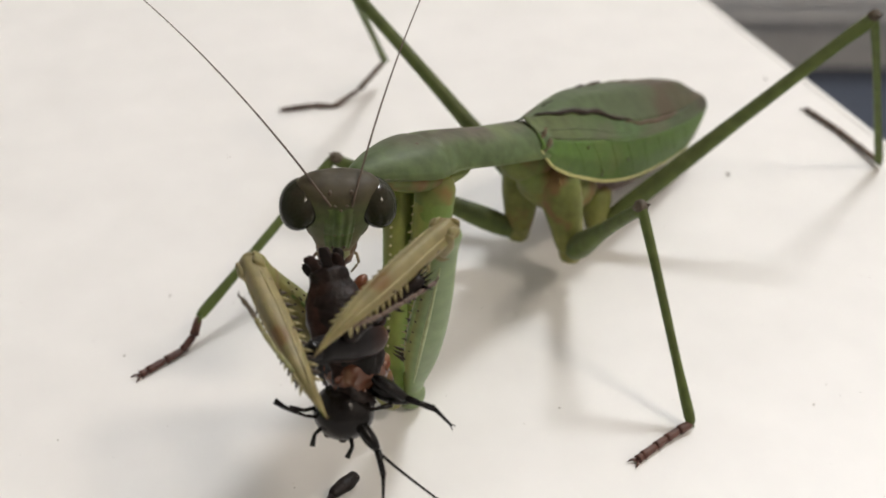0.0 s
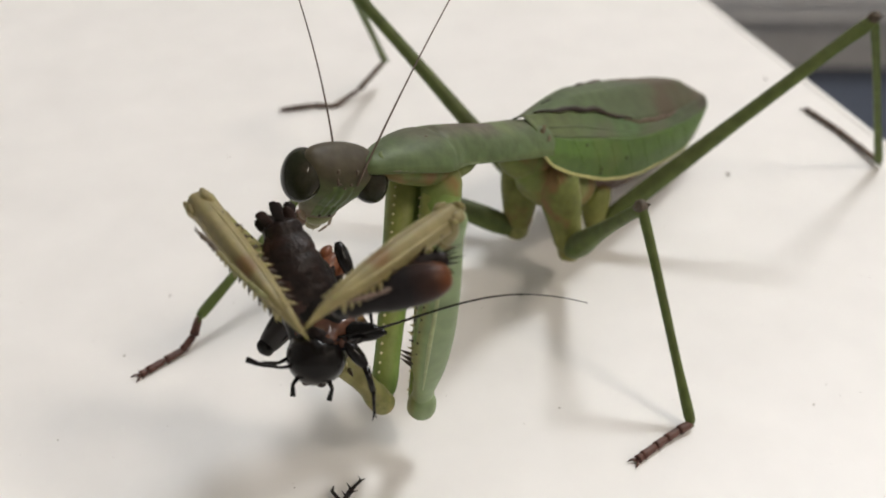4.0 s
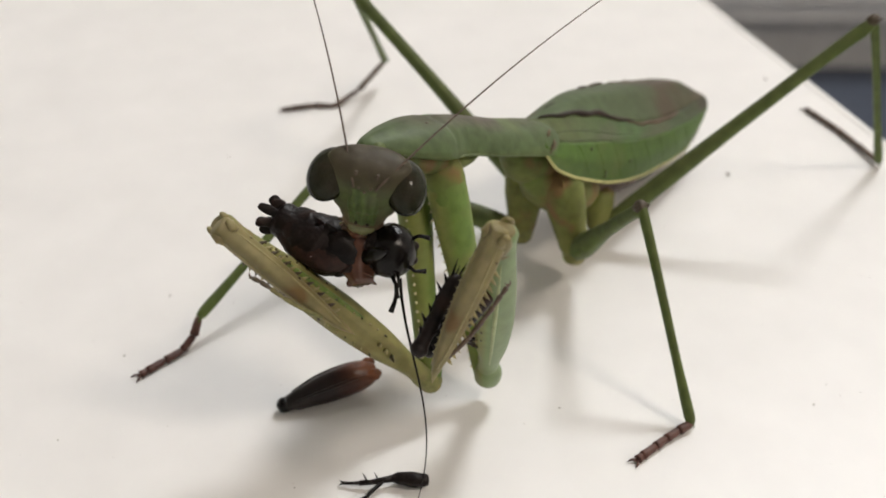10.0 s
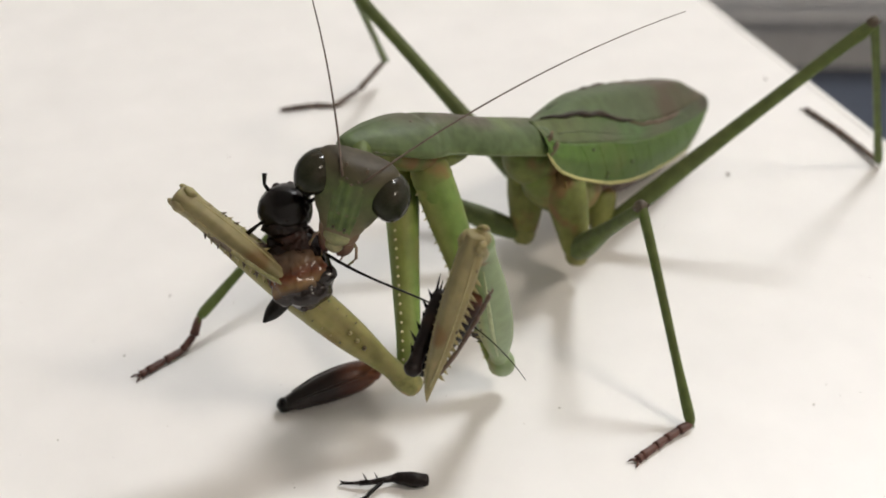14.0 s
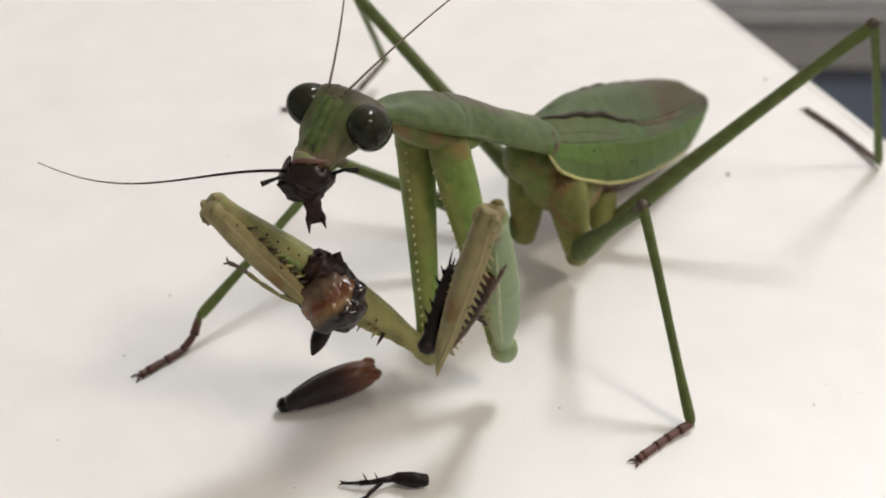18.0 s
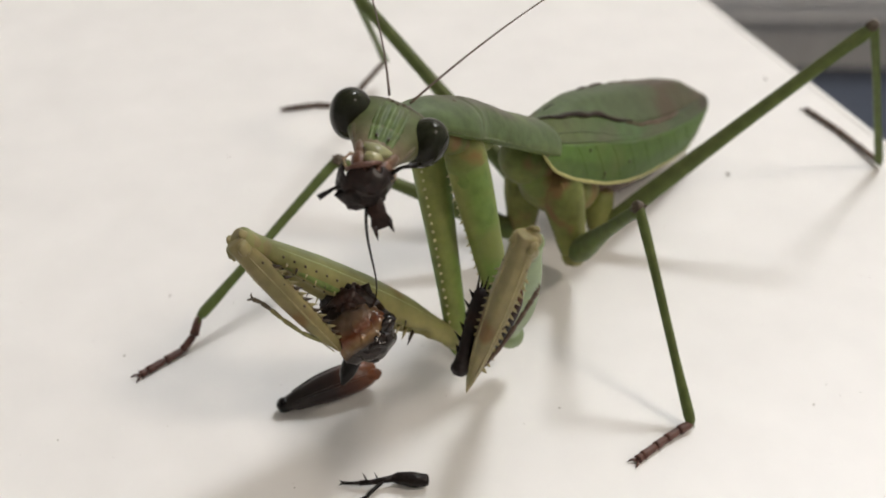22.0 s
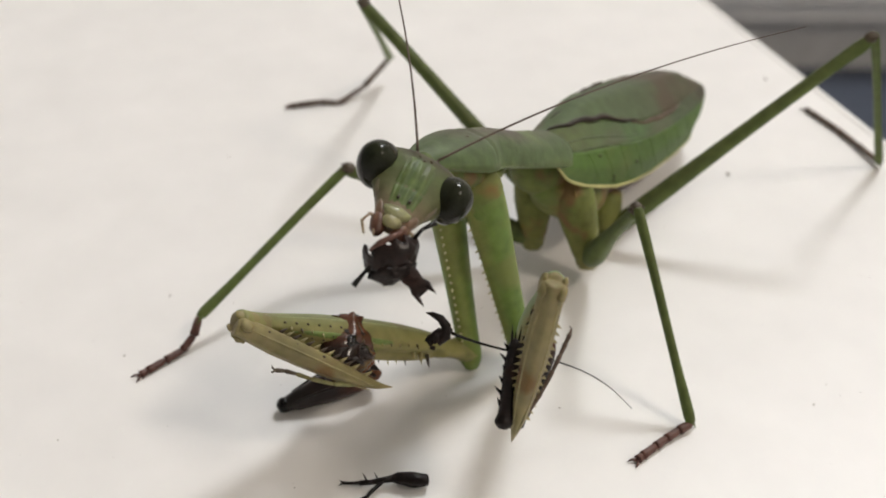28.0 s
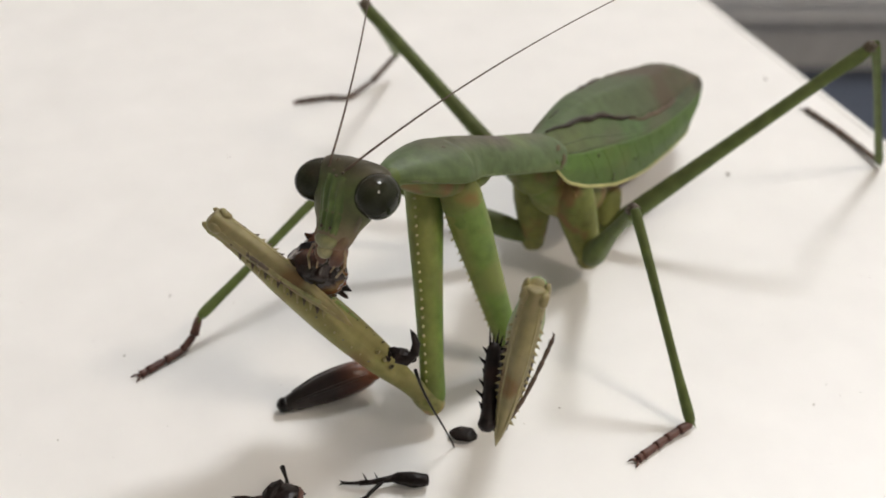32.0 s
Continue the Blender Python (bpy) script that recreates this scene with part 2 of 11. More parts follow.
def part(name, bm, mat, parent=None, label="", smooth=True):
    me = bpy.data.meshes.new(name)
    bmesh.ops.recalc_face_normals(bm, faces=bm.faces)
    bm.to_mesh(me)
    bm.free()
    me.materials.append(mat)
    if smooth:
        for p in me.polygons:
            p.use_smooth = True
    ob = new(name, me)
    if parent:
        ob.parent = parent
    return tagged(ob, label) if label else ob


def rings(bm, secs, n=18, cap=True):
    """Skin a tube over sections: each is (centre, axis_u, axis_v) with the half-widths in the axes."""
    loops = []
    for c, u, v in secs:
        loops.append([bm.verts.new((Vector(c) + Vector(u) * math.cos(2 * math.pi * i / n) + Vector(v) * math.sin(2 * math.pi * i / n)) * MM) for i in range(n)])
    for a, b in zip(loops, loops[1:]):
        for i in range(n):
            bm.faces.new((a[i], a[(i + 1) % n], b[(i + 1) % n], b[i]))
    if cap:
        bm.faces.new(loops[0][::-1]), bm.faces.new(loops[-1])
    return loops


def spline(rows, steps=5):
    """Smooth a table of numbers, row by row (Catmull-Rom)."""
    r = [np.array(q, float) for q in rows]
    out = []
    for i in range(len(r) - 1):
        p0, p1, p2, p3 = r[max(i - 1, 0)], r[i], r[i + 1], r[min(i + 2, len(r) - 1)]
        for k in range(steps):
            t = k / steps
            out.append(0.5 * (2 * p1 + (p2 - p0) * t + (2 * p0 - 5 * p1 + 4 * p2 - p3) * t * t + (3 * p1 - p0 - 3 * p2 + p3) * t ** 3))
    out.append(r[-1])
    return out


def limb(bm, prof, n=16, steps=4, rough=0.0, seed=0, edge=1.0):
    """A limb along X: rows of x, centre y, centre z, half-width y, half-width z."""
    secs = []
    for x, y, z, ry, rz in spline(prof, steps):
        ry, rz = max(ry, 0.02), max(rz, 0.02)
        if rough:
            k = 1 + rough * noise.noise(Vector((x * 1.3 + seed, seed, 0)))
            ry, rz = ry * k, rz * k
        secs.append(((x, y, z), (0, ry, 0), (0, 0, rz)))
    loops = rings(bm, secs, n)
    if edge != 1.0:                                     # above 1: a keeled, four-edged section
        for (c, u, v), loop in zip(secs, loops):
            for i, p in enumerate(loop):
                a, b = math.cos(2 * math.pi * i / n), math.sin(2 * math.pi * i / n)
                p.co = (Vector(c) + Vector(u) * math.copysign(abs(a) ** edge, a) + Vector(v) * math.copysign(abs(b) ** edge, b)) * MM
    return bm


def cone(bm, at, tip, r, n=6):
    at, tip = Vector(at), Vector(tip)
    d = (tip - at).normalized()
    u = d.orthogonal().normalized()
    v = d.cross(u)
    mid = at + (tip - at) * 0.55
    rings(bm, [(at, u * r, v * r), (mid, u * r * 0.6, v * r * 0.6), (tip, u * r * 0.08, v * r * 0.08)], n)


def rod(bm, pts, radii, n=8):
    """A round rod through points."""
    pts = [Vector(p) for p in pts]
    secs = []
    for i, p in enumerate(pts):
        d = (pts[min(i + 1, len(pts) - 1)] - pts[max(i - 1, 0)]).normalized()
        u = d.cross(Vector((0.13, 0.2, 0.97))).normalized()
        v = d.cross(u)
        secs.append((p, u * radii[i], v * radii[i]))
    rings(bm, secs, n)


def blob(bm, c, r, turn=(0, 0, 0), seg=20, lumps=0.0, seed=0, fine=1.0):
    """A rounded, optionally lumpy body."""
    m = Matrix.LocRotScale(Vector(c), Euler([radians(a) for a in turn]), Vector(r))
    made = bmesh.ops.create_uvsphere(bm, u_segments=seg, v_segments=max(8, seg * 2 // 3), radius=1.0)["verts"]
    for v in made:
        k = 1.0
        if lumps:
            k += lumps * noise.noise(v.co * 1.7 * fine + Vector((seed, 0, 0))) + lumps * 0.5 * noise.noise(v.co * 4.3 * fine + Vector((0, seed, 0)))
        v.co = (m @ (v.co * k)) * MM
    return bm


def box(bm, lo, hi, bevel=0.0):
    """A box in metres."""
    made = bmesh.ops.create_cube(bm, size=1.0)["verts"]
    for v in made:
        v.co = Vector([lo[i] + (v.co[i] + 0.5) * (hi[i] - lo[i]) for i in range(3)])
    if bevel:
        es = list({e for v in made for e in v.link_edges})
        bmesh.ops.bevel(bm, geom=es, offset=bevel, segments=2, affect="EDGES")
    return bm


def B():
    return bmesh.new()


# ---- the room and the table ----
EDGE_AT = Vector((0.0438, 0.1389, 0))
EDGE_TURN = -71.27
ROOM = (-2.4, 2.6, -2.2, 1.82, -0.75, 2.35)
x0, x1, y0, y1, z0, z1 = ROOM
for nm, lo, hi, mt in (("floor", (x0, y0, z0 - 0.05), (x1, y1, z0), FLOORM), ("ceiling", (x0, y0, z1), (x1, y1, z1 + 0.05), WALLM),
                       ("wall_north", (x0, y1, z0), (x1, y1 + 0.1, z1), WALLM), ("wall_south", (x0, y0 - 0.1, z0), (x1, y0, z1), WALLM),
                       ("wall_east", (x1, y0, z0), (x1 + 0.1, y1, z1), WALLM), ("wall_west", (x0 - 0.1, y0, z0), (x0, y1, z1), WALLM)):
    tagged(part(nm, box(B(), lo, hi), mt, smooth=False), {"floor": "dark blue-grey floor below the table"}.get(nm, "plain off-white painted surface of the room"), nm.split("_")[0], kind="structure")

table = tagged(new("table"), "white laminate table with a straight edge, crumbs on it", "table")
table.matrix_world = Matrix.Translation(EDGE_AT) @ pose(0, 0, 0, 0, 0, EDGE_TURN)
part("tabletop", box(B(), (-0.55, -0.72, -0.024), (0.75, -0.0008, 0.0), 0.0008), TABLE, table, smooth=False)
part("edge_band", box(B(), (-0.55, -0.0008, -0.0235), (0.75, 0.0, -0.0005)), TABLE_EDGE, table, smooth=False)
for lx in (-0.5, 0.7):
    for ly in (-0.67, -0.05):
        part("leg", box(B(), (lx - 0.02, ly - 0.02, -0.75), (lx + 0.02, ly + 0.02, -0.024), 0.003), STEEL, table, smooth=False)

cabinet = tagged(new("cabinet"), "grey painted low cabinet with a recessed plinth on the floor", "cabinet")
cabinet.location = (0.6, 1.6, -0.75)
part("plinth", box(B(), (-0.9, 0.04, 0.0), (0.9, 0.2, 0.085)), CABT, cabinet, smooth=False)
part("body", box(B(), (-0.9, 0.02, 0.085), (0.9, 0.2, 0.7)), CABM, cabinet, smooth=False)
for i in range(3):
    d = part("drawer", box(B(), (-0.895 + i * 0.6, -0.002, 0.12), (-0.305 + i * 0.6, 0.018, 0.33), 0.003), CABM, cabinet, smooth=False)
    part("handle", box(B(), (-0.7 + i * 0.6, -0.02, 0.22), (-0.5 + i * 0.6, -0.004, 0.235), 0.003), STEEL, d, smooth=False)
    part("door", box(B(), (-0.895 + i * 0.6, -0.002, 0.345), (-0.305 + i * 0.6, 0.018, 0.69), 0.003), CABM, cabinet, smooth=False)

for nm, at, size, watt, col in LAMPS:
    lamp = tagged(new("ceiling_light"), "round white ceiling light, switched on", "lamp", group="ceiling lights")
    lamp.location = (at[0], at[1], 2.35)
    e = size * 500
    bm = B()
    rings(bm, [((0, 0, 0), (e + 30, 0, 0), (0, e + 30, 0)), ((0, 0, -30), (e + 30, 0, 0), (0, e + 30, 0)), ((0, 0, -38), (e + 20, 0, 0), (0, e + 20, 0))], 32)
    part("housing", bm, WALLM, lamp)
    bm = B()
    rings(bm, [((0, 0, -38.5), (e + 5, 0, 0), (0, e + 5, 0)), ((0, 0, -46), (e - 10, 0, 0), (0, e - 10, 0)), ((0, 0, -48), (e * 0.6, 0, 0), (0, e * 0.6, 0))], 32)
    part("diffuser", bm, GLOW, lamp)

bm = B()
SPOTS = ((-30.9, 71.2, 0.11), (30.65, 111.9, 0.34), (39.6, 134.4, 0.25), (9.64, 75.0, 0.13), (6.6, 73.1, 0.08), (30.8, 75.4, 0.14), (32.5, 77.9, 0.1), (-27.8, 81.7, 0.16), (-11.4, 66.0, 0.1), (-25.4, 90.3, 0.2), (-23.6, 115.7, 0.16))
for sx, sy, r in SPOTS:
    r *= 0.7
    blob(bm, (sx, sy, r * 0.4), (r, r * 0.75, r * 0.5), (0, 0, sx * 9), 8, 0.5, sx)
rnd = random.Random(5)
for i in range(60):
    r = rnd.uniform(0.02, 0.05)
    blob(bm, (rnd.uniform(-40, 44), rnd.uniform(62, 112), r * 0.4), (r, r, r * 0.5), (0, 0, 0), 6, 0.4, i)
tagged(part("crumbs", bm, SPECK), "tiny dark specks scattered on the white table", "crumbs", kind="stuff")

# ---- the mantis ----
HOME = Vector((0, 0.09, 0))
mantis = tagged(new("mantis"), "green praying mantis with brown eyes, feeding on the white table", "mantis")
mantis.location = HOME

# thorax, abdomen and folded wings: X runs to the head, Z up the back
bm = limb(B(), [(3.2, -1.4, -2.6, 0.5, 0.5), (2.2, -1.4, -2.6, 1.9, 1.9), (0, -1.4, -2.9, 2.6, 2.5), (-3, -1.4, -3.2, 3.0, 3.0), (-6.5, -1.4, -3.6, 3.2, 3.3), (-9.5, -1.4, -4.0, 3.2, 3.2), (-10.5, -1.4, -4.0, 2.0, 2.0)], 22)
thorax = part("thorax", bm, THORAX, mantis)
PART["thorax"] = thorax
thorax.scale = (1.045, 1.045, 1.045)
bm = limb(B(), [(1.6, -0.4, -4.0, 0.7, 0.7), (-0.4, -0.1, -4.8, 2.2, 1.9), (-4, 0.0, -5.7, 2.7, 2.3), (-7.6, -0.4, -5.9, 2.4, 2.1), (-9.6, -0.8, -5.2, 0.9, 0.9)], 22, 5, 0.12, 7)
part("sternum", bm, SOCKET, thorax, "orange-brown mottled underside between the legs")
bm = limb(B(), [(-6, -1.4, -4.2, 2.0, 2.2), (-8, -1.4, -4.6, 3.4, 3.3), (-14, -1.4, -4.0, 4.0, 3.5), (-20, -1.4, -3.2, 4.0, 3.1), (-26, -1.4, -2.4, 3.2, 2.4), (-30, -1.4, -1.6, 1.8, 1.4), (-31.3, -1.4, -1.3, 0.3, 0.3)], 22, 8)
for v in bm.verts:
    seg = abs(((v.co.x / MM) / 3.1) % 1.0 - 0.5)
    k = 1 - 0.05 * max(0, (seg - 0.38) / 0.12)
    v.co.y, v.co.z = (v.co.y + 1.4 * MM) * k - 1.4 * MM, (v.co.z + 3 * MM) * k - 3 * MM
part("abdomen", bm, ABDOMEN, thorax, "brownish green segmented abdomen")


WING_X = (4.6, 2.4, -0.9, -6.3, -10.3, -13.7, -19.0, -24.3, -27.6, -30.0)
WING_EDGE = ((3.7, -0.5), (4.0, -2.2), (4.3, -3.3), (4.5, -4.35), (4.5, -4.65), (4.45, -4.5), (4.2, -3.95), (3.8, -3.05), (3.1, -1.9), (2.2, -0.4))
WING_VEIN = ((3.0, 0.7), (3.3, 0.0), (3.6, -0.35), (3.85, -0.6), (4.0, -0.85), (4.05, -0.95), (3.95, -0.6), (3.4, -0.1), (2.8, 0.25), (2.1, 0.5))
WING_FOLD = ((1.4, 1.5), (1.35, 1.55), (1.4, 1.55), (1.5, 1.15), (2.3, 0.45), (2.8, 0.0), (2.8, 0.0), (2.4, 0.7), (2.0, 1.1), (1.6, 1.2))
WING_TOP = (1.05, 1.3, 1.7, 2.25, 2.4, 2.45, 2.5, 2.5, 2.4, 1.9)


def tegmen(side, lift):
    """A folded fore wing: a leaf from the edge at the flank over a fold on to the back."""
    def at(u, v, th=0.0):
        x = 4.6 - 34.6 * u if side > 0 else 0.4 - 30.4 * u
        pick = [np.interp(-x, [-q for q in WING_X], [row[k] for row in tab]) for tab in (WING_EDGE, WING_VEIN, WING_FOLD) for k in (0, 1)]
        top = np.interp(-x, [-q for q in WING_X], WING_TOP)
        root = max(0.0, 1 - u / 0.38) ** 1.3
        if side < 0:
            near = np.interp(-x, (-0.4, 9.0), (0.15, 1.0))
            pick = [c * near if k % 2 == 0 else min(c, top - 0.1) for k, c in enumerate(pick)]
            pick[5] = top - 0.35
            top -= 0.5 * root
        pts = [(0.0, pick[0], pick[1]), (0.2, (pick[0] + pick[2]) / 2 + 0.28, (pick[1] + pick[3]) / 2), (0.36, pick[2], pick[3]), (0.62, pick[4], pick[5]), *(((0.84, 0.0 + 0.5 * root, top - 0.3 * root), (0.93, -1.4 + 1.7 * root, top - 0.12 - 0.5 * root), (1.0, -2.5 + 2.6 * root, top - 0.4 - 0.6 * root)) if side > 0 else ((0.84, 1.0, top - 0.22), (0.93, 0.5, top - 0.25), (1.0, 0.1, top - 0.3)))]
        y = np.interp(v, [p[0] for p in pts], [p[1] for p in pts])
        z = np.interp(v, [p[0] for p in pts], [p[2] for p in pts])
        x += max(0.0, u - 0.8) / 0.2 * 2.6 * (2 * min(v, 0.9) / 0.9 - 1.0) ** 2
        z += 0.05 * math.sin(u * 60 + v * 9) * (0.2 < v < 0.34) + 0.1 * noise.noise(Vector((u * 5, v * 6, side)))
        return Vector((x, -1.4 + side * y, z - th + lift * max(0.0, v - 0.5) * 2)) * MM
    nu = 56

    def smooth_at(u, v, th=0.0):
        e = 0.018
        return (at(max(0, u - e), v, th) + at(min(1, u + e), v, th) + at(u, max(0, v - 0.03), th) + at(u, min(1, v + 0.03), th) + at(u, v, th) * 2) / 6

    def field(v0, v1, nv):
        bm = B()
        tops = [[bm.verts.new(smooth_at(i / nu, v0 + (v1 - v0) * j / nv)) for j in range(nv + 1)] for i in range(nu + 1)]
        bots = [[bm.verts.new(smooth_at(i / nu, v0 + (v1 - v0) * j / nv, 0.14)) for j in range(nv + 1)] for i in range(nu + 1)]
        for i in range(nu):
            for j in range(nv):
                bm.faces.new((tops[i][j], tops[i + 1][j], tops[i + 1][j + 1], tops[i][j + 1]))
                bm.faces.new((bots[i][j], bots[i][j + 1], bots[i + 1][j + 1], bots[i + 1][j]))
        for i in range(nu):
            for j in (0, nv):
                bm.faces.new((tops[i][j], tops[i + 1][j], bots[i + 1][j], bots[i][j]))
        for j in range(nv):
            for i in (0, nu):
                bm.faces.new((tops[i][j], tops[i][j + 1], bots[i][j + 1], bots[i][j]))
        return bm
    w = part("tegmen", field(0.36, 0.62, 8), TEGMEN_SIDE, thorax, "dark green folded fore wing")
    part("costal_field", field(0.0, 0.36, 14), COSTAL, w, "bright green wing margin")
    part("anal_field", field(0.62, 1.0, 12), TEGMEN, w, "pale grey-green wing back, brown towards the tip")
    for v in (0.36, 0.45):
        bm = B()
        rod(bm, [smooth_at(0.08 + 0.84 * i / 30, v + 0.02 * math.sin(i * 0.4), -0.01) / MM for i in range(31)], [0.055 - 0.0012 * i for i in range(31)], 6)
        part("vein", bm, TEGMEN_VEIN, w, "dark vein")
    for k in range(9):
        bm = B()
        u0 = 0.16 + 0.085 * k
        rod(bm, [smooth_at(u0 + 0.06 * i / 6, 0.35 - 0.3 * i / 6, 0.015) / MM for i in range(7)], [0.035] * 7, 5)
        part("cross_vein", bm, COSTAL, w)
    bm = B()
    rod(bm, [smooth_at(i / nu, 0.0, 0.05) / MM for i in range(nu + 1)], [0.07 + 0.09 * math.sin(math.pi * (i / nu) ** 0.5) for i in range(nu + 1)], 8)
    part("costal_edge", bm, TEGMEN_EDGE, w, "pale yellow wing edge")
    bm = B()
    rod(bm, [smooth_at(0.05 + 0.45 * i / 24, 0.615 + 0.012 * math.sin(i * 0.9), -0.1) / MM for i in range(25)], [0.05 + (0.22 + 0.05 * math.sin(i * 1.3)) * math.sin(math.pi * (i + 0.5) / 26) ** 1.2 for i in range(25)], 8)
    part("seam", bm, TEGMEN_SEAM, w, "dark brown wing seam")
    bm = B()
    rod(bm, [smooth_at(0.46 + 0.3 * i / 12, 0.6 + 0.008 * math.sin(i * 1.7), 0.0) / MM for i in range(13)], [0.04 + 0.17 * math.sin(math.pi * (i + 0.5) / 14) for i in range(13)], 8)
    part("stain", bm, TEGMEN_STAIN, w, "reddish brown stain behind the seam")
    for uu, vv in ((0.22, 0.3), (0.3, 0.1), (0.42, 0.2), (0.3, 0.06)):
        bm = B()
        c = smooth_at(uu, vv, -0.02) / MM
        blob(bm, c, (0.26, 0.12, 0.12), (0, 0, 30), 8)
        part("spot", bm, SPINE_D, w)
    return w


tegmen(-1, 0.0)
tegmen(1, 0.07)
for n, (x, y, z, r) in enumerate(((3.6, 1.7, 0.5, 0.42), (3.3, 2.2, -0.4, 0.5))):
    part("hinge", blob(B(), (x, y, z), (r * 1.5, r * 0.34, r * 0.8), (0, 35, 12), 18, 0.7, n, 2.2), HINGE, thorax, "brown scarred wing hinge" if n == 0 else "")

TRO = {"ML": (-3.26, 3.32, -10.62), "MR": (-2.92, -2.27, -10.62), "HL": (-8.88, 2.27, -9.73), "HR": (-6.59, -5.00, -7.75)}
ROOT = {"ML": (-0.6, 1.0, -2.6), "MR": (-2.6, -3.2, -4.0), "HL": (-9.5, 0.8, -5.6), "HR": (-4.6, -3.4, -4.0)}
for k in TRO:
    a, b = Vector(ROOT[k]), Vector(TRO[k])
    bm = B()
    pts = [a + (b - a) * t for t in (0, 0.2, 0.45, 0.7, 0.9, 1.0)]
    thick = 1.0 if k[0] == "M" else 0.8
    rod(bm, pts, [r * thick for r in (0.5, 1.9, 1.8, 1.48, 1.25, 0.95)], 18)
    cox = part("coxa", bm, THORAX, thorax, "green coxa mottled orange-brown")
    part("trochanter", blob(B(), b, (1.12 * thick, 1.12 * thick, 1.1 * thick), seg=16, lumps=0.08, seed=3), COXA_TIP, cox, "yellowish joint lobe")
    for s in (-1, 1):
        bm = B()
        rod(bm, [a + (b - a) * t + Vector((s * (2.0 - 1.05 * t) * thick * 0.72, (1.9 - 1.0 * t) * thick * 0.62, 0)) for t in (0.12, 0.3, 0.5, 0.7, 0.88)], [0.1, 0.2, 0.2, 0.16, 0.08], 8)
        part("ridge", bm, SOCKET, cox)

# walking legs
LENGTH = {"ML": (16.57, 17.81), "MR": (18.98, 19.05), "HL": (31.00, 23.28), "HR": (25.63, 25.89)}
for k, (lf, lt) in LENGTH.items():
    g = {"HL": 0.76, "HR": 0.76, "ML": 0.85, "MR": 0.85}[k]
    bm = limb(B(), [(-0.3, 0, 0, 0.5, 0.5), (0.4, 0, 0, 0.95 * g, 1.0 * g), (lf * 0.18, 0, 0, 1.2 * g, 1.35 * g), (lf * 0.5, 0, 0.1, 0.76 * g, 0.84 * g), (lf * 0.85, 0, 0.1, 0.58 * g, 0.64 * g), (lf * 0.96, 0, 0, 0.62 * g, 0.7 * g), (lf, 0, 0, 0.4, 0.45)], 14)
    if k[0] == "H":
        bm.free()
        bm = limb(B(), [(-0.3, 0, 0, 0.5, 0.5), (0.6, 0, 0, 0.8, 0.85), (lf * 0.15, 0, 0, 0.85, 0.95), (lf * 0.5, 0, 0.1, 0.66, 0.72), (lf * 0.85, 0, 0.1, 0.58, 0.64), (lf * 0.95, 0, 0, 0.62, 0.7), (lf, 0, 0, 0.4, 0.45)], 14)
    f = part("femur", bm, LEG_G, mantis)
    PART["femur_" + k] = f
    bm = B()
    blob(bm, (lf - 0.25, 0.0, 0.2), (0.75, 0.56, 0.6), seg=14, lumps=0.15)
    for s in (-1, 1):
        cone(bm, (lf - 0.4, s * 0.42, 0.25), (lf + 0.55, s * 0.5, 0.1), 0.28)
    part("knee", bm, KNEE, f, "dark brown knee lobes")
    bm = limb(B(), [(-0.2, 0, 0, 0.3, 0.3), (0.5, 0, 0.05, 0.42, 0.46), (lt * 0.3, 0, 0.08, 0.38, 0.42), (lt * 0.7, 0, 0, 0.36, 0.4), (lt * 0.95, 0, 0, 0.46, 0.48), (lt, 0, 0, 0.3, 0.3)], 12)
    for s in (-1, 1):
        cone(bm, (lt - 0.3, s * 0.3, -0.1), (lt + 0.7, s * 0.5, -0.35), 0.12)
    t = part("tibia", bm, LEG_G, mantis)
    PART["tibia_" + k] = t

